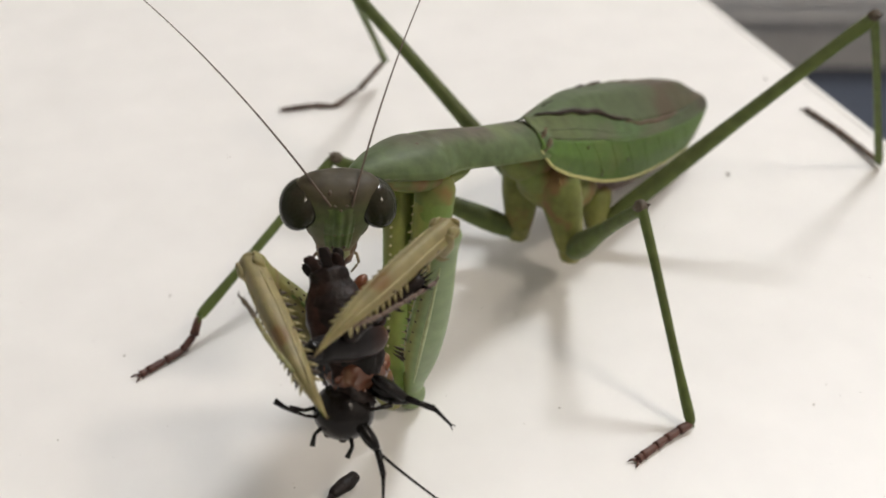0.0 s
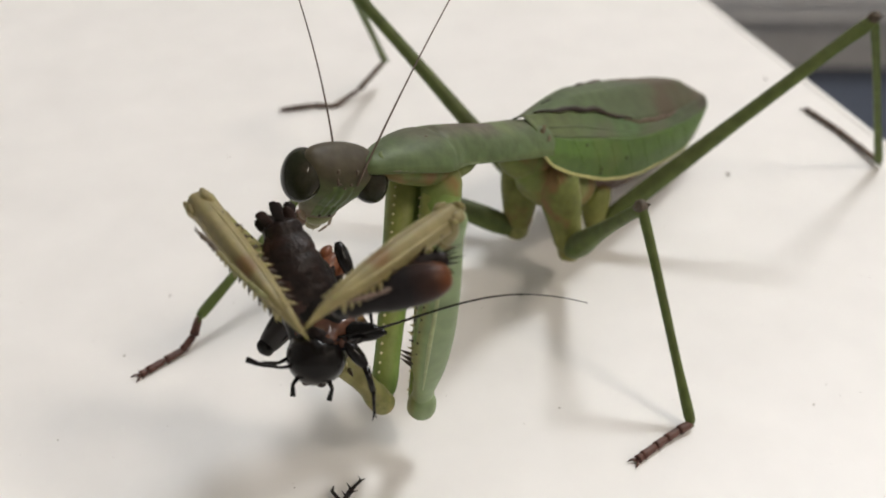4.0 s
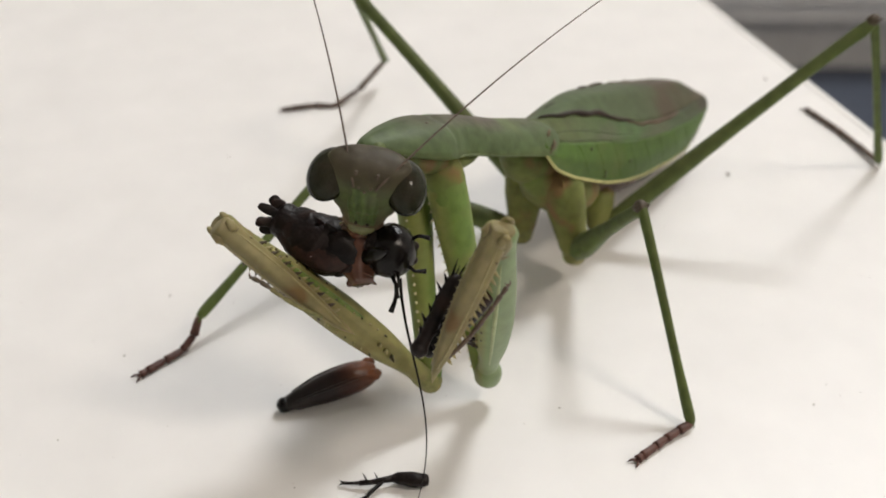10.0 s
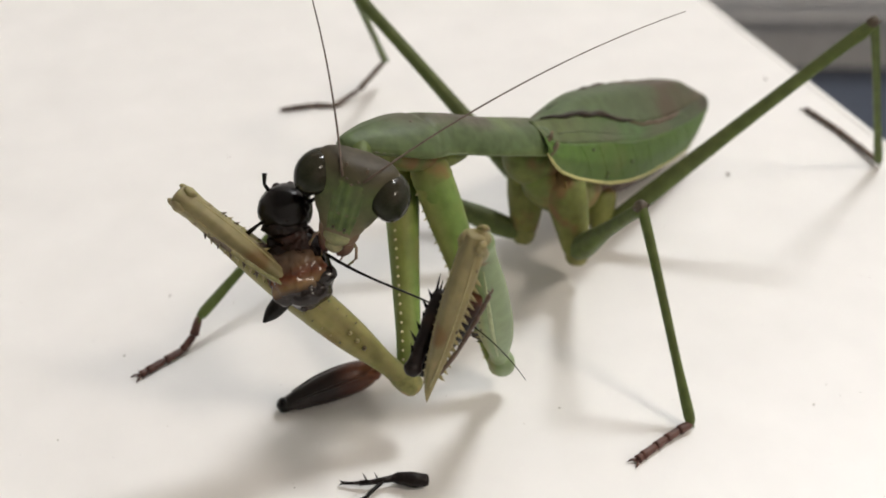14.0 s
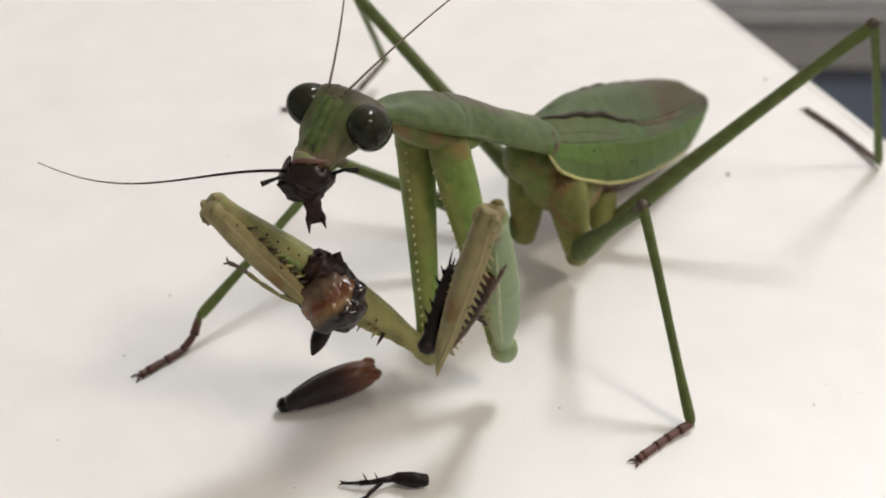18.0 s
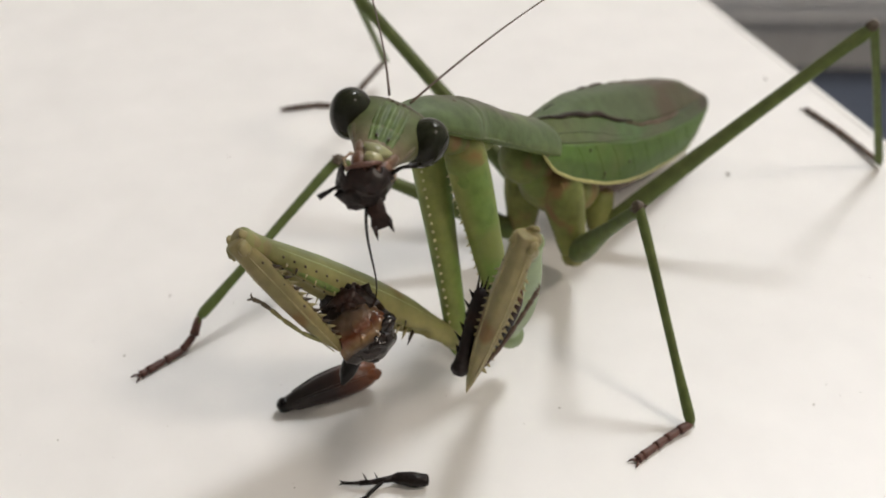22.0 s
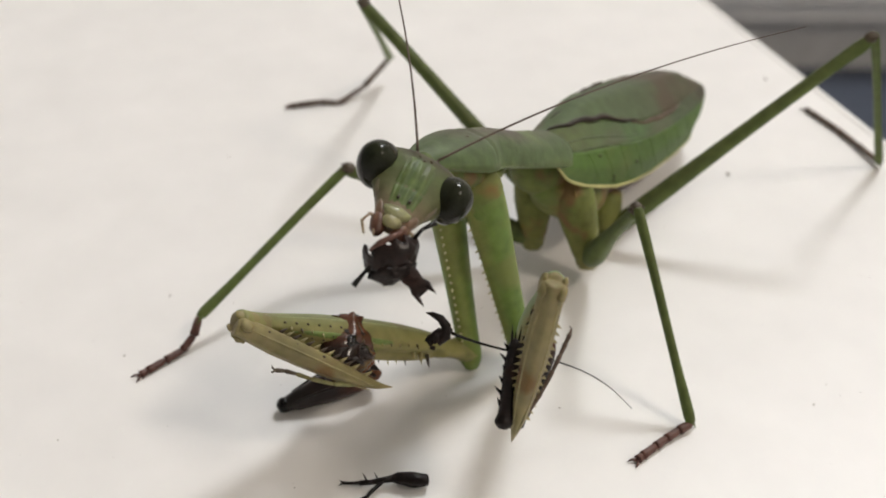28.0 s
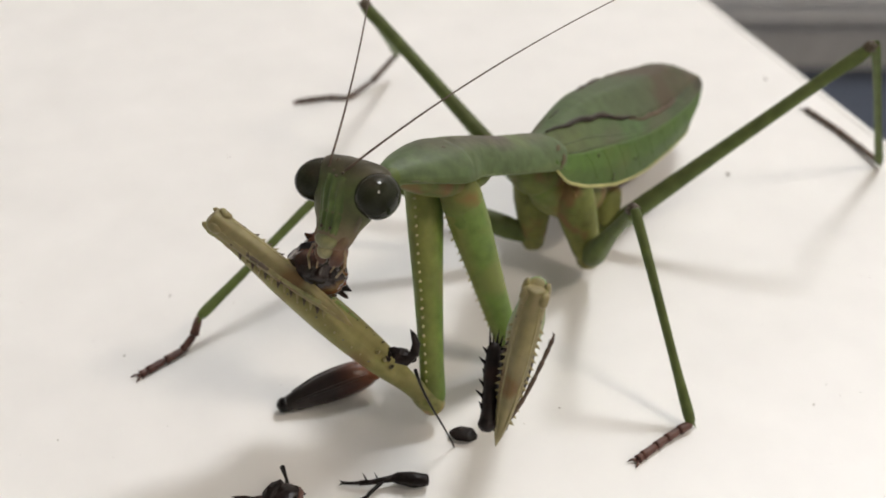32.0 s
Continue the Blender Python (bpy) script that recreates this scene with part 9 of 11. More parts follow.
    walk(PART['chead'], [(0, mm(-6.51, 59.72, 13.89, -24.3, 51.0, -120.2)), (0.5, mm(-6.51, 60.03, 14.34, -9.0, 54.5, -101.0)), (1, mm(-6.51, 59.51, 13.59, -17.2, 53.1, -111.2)), (1.5, mm(-7.98, 60.88, 15.54, 15.6, 53.4, -70.8)), (2, mm(-6.51, 60.03, 14.34, -8.1, 54.6, -99.9)), (2.5, mm(-7.25, 62.88, 18.40, -8.1, 54.6, -99.9)), (3, mm(-7.98, 62.04, 17.20, -17.2, 53.1, -111.2)), (3.5, mm(-8.35, 61.61, 16.60, -9.0, 54.5, -101.0)), (4, mm(-8.38, 62.25, 16.47, -9.1, 54.5, -101.2)), (4.5, mm(-8.41, 63.37, 16.46, -9.5, 54.4, -101.6)), (5, mm(-8.48, 64.81, 16.20, -9.9, 54.4, -102.1)), (5.5, mm(-8.59, 66.04, 15.63, -10.0, 54.4, -102.3)), (6, mm(-8.87, 68.09, 17.11, -15.6, 53.4, -109.2)), (6.5, mm(-8.36, 68.21, 14.84, -14.9, 53.6, -108.3)), (7, mm(-7.72, 67.36, 13.30, -14.0, 53.8, -107.2)), (7.5, mm(-8.20, 67.69, 13.42, -14.9, 53.6, -108.3)), (8, mm(-8.67, 67.98, 13.57, -15.6, 53.4, -109.2)), (8.5, mm(-8.66, 69.57, 14.22, -16.4, 53.3, -110.2)), (9, mm(-8.70, 71.56, 14.61, -17.2, 53.1, -111.2)), (9.25, mm(-6.78, 71.37, 16.62, 39.4, 42.0, -39.1)), (9.5, mm(-4.86, 71.19, 18.63, 54.8, 5.8, -4.1)), (10, mm(-3.95, 72.69, 17.58, 54.8, 5.2, -3.6)), (10.25, mm(-7.68, 73.40, 19.05, 45.3, -35.4, 29.8)), (10.5, mm(-11.40, 74.11, 20.53, -9.0, -54.5, 101.0)), (11, mm(-11.86, 75.43, 18.93, 9.0, -54.5, 79.0)), (11.5, mm(-10.76, 74.74, 19.02, -0.0, -55.0, 90.0)), (12, mm(-9.69, 74.22, 19.00, -9.0, -54.5, 101.0)), (12.5, mm(-10.37, 74.90, 17.92, -7.2, -54.7, 98.8)), (13, mm(-11.07, 75.52, 16.86, -5.4, -54.8, 96.6)), (13.5, mm(-11.38, 75.62, 17.93, -6.8, -54.7, 98.4)), (14, mm(-11.51, 74.60, 19.72, -8.1, -54.6, 99.9)), (14.5, mm(-11.46, 74.91, 19.67, -11.9, -54.1, 104.5)), (15, mm(-11.27, 75.17, 19.86, -31.1, -48.0, 129.0)), (15.25, mm(-10.83, 73.06, 21.44, -54.1, -11.9, 171.5)), (15.5, mm(-10.38, 70.94, 23.02, -49.1, 28.7, -157.4)), (16, mm(-10.26, 71.58, 22.95, -30.6, 48.2, -128.5)), (16.17, mm(-10.23, 71.57, 22.96, -54.8, 5.6, -176.1)), (16.33, mm(-10.20, 71.56, 22.96, -41.4, -40.1, 143.8)), (16.5, mm(-10.17, 71.55, 22.97, 26.6, -50.1, 56.8)), (17, mm(-10.22, 71.65, 23.59, 30.4, -48.3, 51.9)), (17.5, mm(-9.78, 71.84, 24.05, 24.1, -51.1, 60.1)), (18, mm(-9.35, 72.04, 24.48, 17.2, -53.1, 68.8)), (18.5, mm(-8.12, 70.56, 25.86, 15.6, -53.4, 70.8)), (19, mm(-6.93, 69.02, 27.23, 14.0, -53.8, 72.8)), (19.5, mm(-6.41, 69.32, 27.29, 10.2, -54.4, 77.5)), (20, mm(-5.86, 69.37, 27.50, 5.8, -54.8, 82.9)), (20.5, mm(-4.15, 67.89, 30.55, 10.0, -54.4, 77.7)), (21, mm(-5.18, 67.98, 26.89, 0.0, -55.0, 90.0)), (21.5, mm(-5.14, 67.90, 26.81, 1.8, -55.0, 87.8)), (22, mm(-5.08, 67.49, 26.93, 3.5, -54.9, 85.8)), (22.5, mm(-5.34, 68.02, 27.65, 3.6, -54.9, 85.7)), (23, mm(-5.58, 68.48, 28.41, 3.6, -54.9, 85.6)), (23.5, mm(-5.78, 68.99, 25.77, 5.0, -54.8, 83.9)), (24, mm(-6.51, 75.65, 18.99, 6.6, -54.7, 82.0)), (24.5, mm(-6.23, 72.18, 15.88, -12.9, -54.0, 105.8)), (25, mm(-5.93, 68.56, 13.04, -28.2, -49.4, 125.3)), (25.5, mm(-6.84, 70.47, 13.49, -42.4, -39.0, 145.5)), (26, mm(-6.71, 70.93, 14.22, -38.7, -42.7, 139.7)), (26.5, mm(-5.83, 65.40, 20.63, -27.9, -49.5, 124.9)), (27, mm(-5.54, 65.87, 22.40, -15.0, -53.6, 108.4)), (27.5, mm(-5.40, 66.07, 23.21, -9.0, -54.5, 101.0)), (28, mm(-3.42, 64.92, 22.89, -22.3, -51.7, 117.6)), (28.5, mm(0.10, 63.54, 22.77, -32.6, -47.1, 131.1)), (29, mm(-2.44, 70.90, 15.47, -36.3, -44.6, 136.3)), (29.3, mm(-3.50, 65.54, 24.88, -36.3, -44.6, 136.3)), (29.45, mm(-5.30, 69.04, 20.07, -36.3, -44.6, 136.3)), (29.6, mm(-7.09, 72.54, 15.27, -37.1, -44.0, 137.5)), (30, mm(-5.29, 71.12, 17.79, -37.1, -44.0, 137.5)), (30.6, mm(-8.00, 68.01, 22.10, 35.5, -45.2, 44.8)), (31, mm(-6.52, 66.88, 23.99, 54.7, -6.5, 4.6)), (31.2, mm(-6.52, 66.88, 23.99, 54.7, -6.5, 4.6)), (31.3, mm(-9.01, 64.75, 12.74, 26.9, -5.6, 10.5)), (31.4, mm(-11.50, 62.62, 1.50, -0.0, 11.6, -11.4)), (32, mm(-11.50, 62.62, 1.50, -0.0, 11.6, -11.4))])
    walk(PART['cface'], [(0, mm(-6.51, 59.72, 13.89, -24.3, 51.0, -120.2)), (0.5, mm(-6.51, 60.03, 14.34, -9.0, 54.5, -101.0)), (1, mm(-6.51, 59.51, 13.59, -17.2, 53.1, -111.2)), (1.5, mm(-7.98, 60.88, 15.54, 15.6, 53.4, -70.8)), (2, mm(-6.51, 60.03, 14.34, -8.1, 54.6, -99.9)), (2.5, mm(-7.25, 62.88, 18.40, -8.1, 54.6, -99.9)), (3, mm(-7.98, 62.04, 17.20, -17.2, 53.1, -111.2)), (3.5, mm(-8.35, 61.61, 16.60, -9.0, 54.5, -101.0)), (4, mm(-8.38, 62.25, 16.47, -9.1, 54.5, -101.2)), (4.5, mm(-8.41, 63.37, 16.46, -9.5, 54.4, -101.6)), (5, mm(-8.48, 64.81, 16.20, -9.9, 54.4, -102.1)), (5.5, mm(-8.59, 66.04, 15.63, -10.0, 54.4, -102.3)), (6, mm(-8.87, 68.09, 17.11, -15.6, 53.4, -109.2)), (6.5, mm(-8.36, 68.21, 14.84, -14.9, 53.6, -108.3)), (7, mm(-7.72, 67.36, 13.30, -14.0, 53.8, -107.2)), (7.5, mm(-8.20, 67.69, 13.42, -14.9, 53.6, -108.3)), (8, mm(-8.67, 67.98, 13.57, -15.6, 53.4, -109.2)), (8.5, mm(-8.66, 69.57, 14.22, -16.4, 53.3, -110.2)), (9, mm(-8.70, 71.56, 14.61, -17.2, 53.1, -111.2)), (9.25, mm(-6.78, 71.37, 16.62, 39.4, 42.0, -39.1)), (9.5, mm(-4.86, 71.19, 18.63, 54.8, 5.8, -4.1)), (10, mm(-3.95, 72.69, 17.58, 54.8, 5.2, -3.6)), (10.25, mm(-7.68, 73.40, 19.05, 45.3, -35.4, 29.8)), (10.5, mm(-11.40, 74.11, 20.53, -9.0, -54.5, 101.0)), (11, mm(-11.86, 75.43, 18.93, 9.0, -54.5, 79.0)), (11.5, mm(-10.76, 74.74, 19.02, -0.0, -55.0, 90.0)), (12, mm(-9.69, 74.22, 19.00, -9.0, -54.5, 101.0)), (12.5, mm(-10.37, 74.90, 17.92, -7.2, -54.7, 98.8)), (13, mm(-11.07, 75.52, 16.86, -5.4, -54.8, 96.6)), (13.5, mm(-11.38, 75.62, 17.93, -6.8, -54.7, 98.4)), (14, mm(-11.51, 74.60, 19.72, -8.1, -54.6, 99.9)), (14.5, mm(-11.46, 74.91, 19.67, -11.9, -54.1, 104.5)), (15.2, mm(-7.27, 75.77, 22.32, -11.9, -54.1, 104.5)), (15.3, mm(16.16, 101.75, 7.81, -11.9, -54.1, 104.5)), (15.4, mm(16.16, 101.74, 7.80, -11.9, -54.1, 104.5)), (15.6, mm(16.16, 101.74, 7.80, -20.6, -40.2, 154.1)), (15.8, mm(16.16, 101.74, 7.80, -14.1, -26.1, -166.4)), (16, mm(16.16, 101.73, 7.80, 0.0, -18.5, -128.7)), (20, mm(16.31, 101.73, 7.70, 0.0, -18.3, -128.2)), (20.5, mm(16.24, 101.72, 7.74, 0.0, -18.3, -128.4)), (21, mm(16.17, 101.71, 7.78, 0.0, -18.3, -128.7)), (22, mm(16.11, 101.66, 7.73, 0.0, -18.0, -128.9)), (22.5, mm(16.10, 101.67, 7.79, 0.0, -17.5, -128.9)), (23, mm(16.10, 101.70, 7.86, 0.0, -17.1, -129.0)), (24, mm(16.13, 101.77, 7.86, 0.0, -16.5, -128.3)), (24.5, mm(16.15, 101.84, 7.90, 0.0, -16.3, -127.9)), (25, mm(16.17, 101.87, 7.92, 0.0, -16.2, -127.7)), (25.5, mm(16.58, 101.88, 7.69, 0.0, -15.9, -126.1)), (28, mm(16.56, 102.01, 7.80, 0.0, -15.2, -125.5)), (28.5, mm(16.62, 102.08, 7.85, 0.0, -15.3, -125.2)), (29, mm(16.68, 102.18, 7.94, 0.0, -15.1, -124.8)), (29.3, mm(16.64, 102.20, 7.99, 0.0, -14.8, -124.8)), (29.6, mm(16.59, 102.19, 8.02, 0.0, -14.4, -124.9)), (31, mm(16.47, 102.22, 8.07, 0.0, -13.9, -124.9)), (31.5, mm(16.43, 102.23, 8.10, 0.0, -13.6, -124.8)), (32, mm(16.40, 102.24, 8.11, 0.0, -13.5, -124.7))])
    walk(PART['chunk'], [(0, mm(-6.22, 62.27, 15.80, 158.2, -54.7, 98.3)), (0.5, mm(-6.22, 62.49, 16.10, 158.2, -54.7, 98.3)), (1, mm(-6.04, 62.27, 15.80, 158.2, -54.7, 98.3)), (1.5, mm(-7.52, 63.77, 17.93, 158.2, -54.7, 98.3)), (2, mm(-6.41, 62.49, 16.10, 158.2, -54.7, 98.3)), (2.5, mm(-7.34, 65.26, 20.06, 158.2, -54.7, 98.3)), (3, mm(-8.45, 64.20, 18.54, 151.8, -53.9, 106.2)), (3.5, mm(-8.27, 63.77, 17.93, 132.4, -47.1, 131.1)), (4, mm(-8.42, 64.37, 17.75, 131.4, -46.4, 132.6)), (4.5, mm(-8.71, 65.39, 17.60, 129.0, -44.8, 135.9)), (5, mm(-9.04, 66.75, 17.22, 126.7, -43.0, 139.2)), (5.5, mm(-9.28, 67.95, 16.60, 125.7, -42.2, 140.7)), (6, mm(-9.58, 70.03, 18.14, 132.4, -47.1, 131.1)), (6.5, mm(-8.88, 70.39, 16.20, 140.5, -50.9, 120.5)), (7, mm(-8.05, 69.75, 14.97, 149.4, -53.4, 109.2)), (7.5, mm(-8.72, 69.80, 14.68, 135.7, -48.9, 126.7)), (8, mm(-9.38, 69.80, 14.42, 125.7, -42.2, 140.7)), (8.5, mm(-9.88, 71.17, 14.78, 127.1, -43.4, 138.6)), (9, mm(-10.45, 72.95, 14.86, 128.7, -44.6, 136.3)), (9.5, mm(-8.54, 71.89, 17.89, 113.1, -21.5, 164.0)), (10, mm(-7.08, 73.39, 16.83, 56.2, -13.6, 170.2)), (10.25, mm(-8.49, 73.23, 17.07, 36.5, -27.0, 151.0)), (10.5, mm(-9.90, 73.07, 17.31, 19.7, -45.3, 134.9)), (11, mm(-9.70, 73.99, 15.13, -26.6, -50.1, 123.2)), (11.5, mm(-9.22, 73.25, 15.15, -29.8, -48.6, 127.3)), (12, mm(-8.76, 72.68, 15.06, -32.6, -47.1, 131.1)), (12.5, mm(-9.09, 73.21, 13.76, -33.9, -46.3, 132.9)), (13, mm(-9.41, 73.68, 12.48, -35.3, -45.3, 134.9)), (13.5, mm(-10.09, 73.92, 13.76, -31.1, -47.9, 129.1)), (14, mm(-10.61, 73.07, 15.80, -26.6, -50.1, 123.2)), (14.5, mm(-10.49, 73.20, 15.49, -29.5, -48.8, 126.9)), (15, mm(-10.15, 73.05, 15.09, -34.3, -46.0, 133.5)), (15.5, mm(-9.71, 72.69, 14.75, -37.9, -43.4, 138.6)), (16, mm(-9.33, 72.36, 14.48, -39.9, -41.6, 141.6)), (16.5, mm(-9.18, 72.23, 14.37, -40.6, -40.9, 142.6)), (17, mm(-8.78, 72.08, 13.96, -42.4, -39.0, 145.5)), (17.5, mm(-8.66, 72.51, 13.77, -42.1, -39.4, 144.9)), (18, mm(-8.53, 72.89, 13.61, -41.7, -39.8, 144.4)), (18.5, mm(-8.46, 73.68, 13.08, -41.9, -39.6, 144.7)), (19, mm(-8.38, 74.34, 12.65, -42.1, -39.3, 145.0)), (19.5, mm(-7.91, 73.78, 12.74, -43.0, -38.3, 146.4)), (20, mm(-7.46, 73.22, 12.83, -43.9, -37.3, 147.8)), (20.5, mm(-7.24, 73.12, 12.91, -43.9, -37.3, 147.8)), (21, mm(-6.45, 73.14, 11.56, -42.1, -39.3, 145.0)), (21.5, mm(-6.45, 72.89, 11.22, -42.1, -39.3, 145.0)), (22, mm(-6.45, 72.63, 10.88, -42.1, -39.3, 145.0)), (22.5, mm(-6.59, 72.90, 10.99, -42.7, -38.7, 145.9)), (23, mm(-6.73, 73.15, 11.11, -43.2, -38.1, 146.7)), (23.5, mm(-6.87, 73.20, 10.76, -42.5, -39.0, 145.5)), (24, mm(-7.02, 73.24, 10.40, -41.7, -39.8, 144.4)), (24.5, mm(-9.77, 73.51, 12.21, -39.4, -42.1, 140.8)), (25, mm(-12.21, 72.20, 15.16, -36.8, -44.2, 137.0)), (25.5, mm(-11.11, 73.62, 12.26, -35.7, -45.0, 135.5)), (26, mm(-10.48, 73.12, 12.06, -32.0, -15.7, 124.1)), (26.25, mm(-9.85, 72.98, 11.51, -57.2, 11.6, 125.5)), (26.5, mm(-9.22, 72.84, 10.96, -87.6, 36.5, 113.1)), (26.75, mm(-8.59, 72.85, 10.29, -119.5, 51.8, 114.7)), (27, mm(-7.97, 72.86, 9.62, -166.8, 64.4, 97.9)), (27.5, mm(-7.41, 73.03, 8.87, -179.0, 67.1, 90.6)), (28, mm(-7.75, 73.80, 7.40, -178.8, 67.7, 90.8)), (28.5, mm(-6.81, 72.49, 7.07, 179.6, 68.0, 89.7)), (29, mm(-5.78, 72.15, 11.22, 178.2, 66.0, 88.9)), (29.3, mm(-6.66, 70.85, 8.47, 179.9, 67.5, 89.9)), (29.6, mm(-7.03, 72.25, 11.67, -179.1, 65.8, 90.6)), (30, mm(-8.13, 71.14, 13.07, -176.2, 65.2, 92.3)), (30.6, mm(-7.05, 70.61, 13.48, -178.3, 65.0, 91.0)), (31, mm(-7.02, 70.95, 12.70, -178.6, 65.4, 90.9)), (31.5, mm(-9.12, 74.13, 14.46, -174.7, 64.2, 93.2)), (32, mm(-9.67, 75.37, 14.08, -174.0, 64.3, 93.6))])
    walk(PART['cabd'], [(0, mm(-6.38, 62.58, 16.75, -20.2, -52.3, 114.9)), (0.5, mm(-6.57, 62.90, 17.20, -19.1, -52.6, 113.6)), (1, mm(-6.20, 62.47, 16.60, -18.6, -52.8, 112.9)), (1.5, mm(-7.68, 63.96, 18.72, -15.1, -53.6, 108.5)), (2, mm(-7.12, 63.11, 17.51, -19.1, -52.6, 113.6)), (2.5, mm(-7.31, 65.66, 21.15, -2.6, -55.0, 93.1)), (3, mm(-8.42, 65.45, 20.85, -28.4, -49.3, 125.5)), (3.5, mm(-8.98, 64.38, 19.33, -25.4, -50.6, 121.6)), (4, mm(-9.16, 64.89, 19.02, -25.9, -50.4, 122.3)), (4.5, mm(-9.52, 65.70, 18.56, -27.0, -49.9, 123.7)), (5, mm(-9.94, 66.83, 17.86, -28.1, -49.5, 125.1)), (5.5, mm(-10.22, 67.93, 17.11, -28.5, -49.2, 125.7)), (6, mm(-10.14, 70.48, 19.30, -32.6, -47.1, 131.1)), (6.5, mm(-10.10, 70.50, 16.88, -34.6, -45.9, 133.8)), (7, mm(-9.91, 69.51, 15.16, -36.3, -44.6, 136.3)), (7.5, mm(-10.43, 69.96, 15.44, -34.6, -45.8, 133.9)), (8, mm(-10.96, 70.37, 15.76, -32.6, -47.1, 131.1)), (8.5, mm(-11.07, 71.58, 15.87, -34.2, -46.1, 133.3)), (9, mm(-11.25, 73.18, 15.72, -35.5, -45.2, 135.2)), (9.5, mm(-7.71, 71.76, 18.23, -51.6, -22.7, 163.0)), (10, mm(-7.46, 73.14, 17.01, -51.3, -23.4, 162.3)), (10.2, mm(-7.08, 74.39, 16.83, -51.3, -23.4, 162.3)), (10.3, mm(18.77, 105.05, 6.26, -51.3, -23.4, 162.3)), (10.4, mm(18.78, 105.05, 6.26, -51.3, -23.4, 162.3)), (10.7, mm(18.78, 105.05, 6.26, -26.3, -13.3, -163.5)), (11, mm(18.78, 105.06, 6.27, 0.0, -18.7, -128.7)), (20, mm(18.93, 105.06, 6.20, 0.0, -18.3, -128.2)), (20.5, mm(18.87, 105.04, 6.23, 0.0, -18.3, -128.4)), (21, mm(18.82, 105.03, 6.27, 0.0, -18.3, -128.7)), (22, mm(18.77, 104.97, 6.25, 0.0, -18.0, -128.9)), (22.5, mm(18.77, 104.98, 6.34, 0.0, -17.5, -128.9)), (23, mm(18.78, 105.02, 6.44, 0.0, -17.1, -129.0)), (23.5, mm(18.80, 105.05, 6.44, 0.0, -16.9, -128.7)), (24, mm(18.79, 105.13, 6.49, 0.0, -16.5, -128.3)), (24.5, mm(18.79, 105.22, 6.54, 0.0, -16.3, -127.9)), (25, mm(18.80, 105.27, 6.56, 0.0, -16.2, -127.7)), (25.5, mm(19.11, 105.36, 6.36, 0.0, -15.9, -126.1)), (28, mm(19.07, 105.52, 6.52, 0.0, -15.2, -125.5)), (28.5, mm(19.11, 105.60, 6.57, 0.0, -15.3, -125.2)), (29, mm(19.15, 105.72, 6.68, 0.0, -15.1, -124.8)), (29.3, mm(19.11, 105.75, 6.74, 0.0, -14.8, -124.8)), (29.6, mm(19.07, 105.75, 6.79, 0.0, -14.4, -124.9)), (31, mm(18.95, 105.78, 6.90, 0.0, -13.9, -124.9)), (31.5, mm(18.91, 105.80, 6.94, 0.0, -13.6, -124.8)), (32, mm(18.88, 105.81, 6.97, 0.0, -13.5, -124.7))])
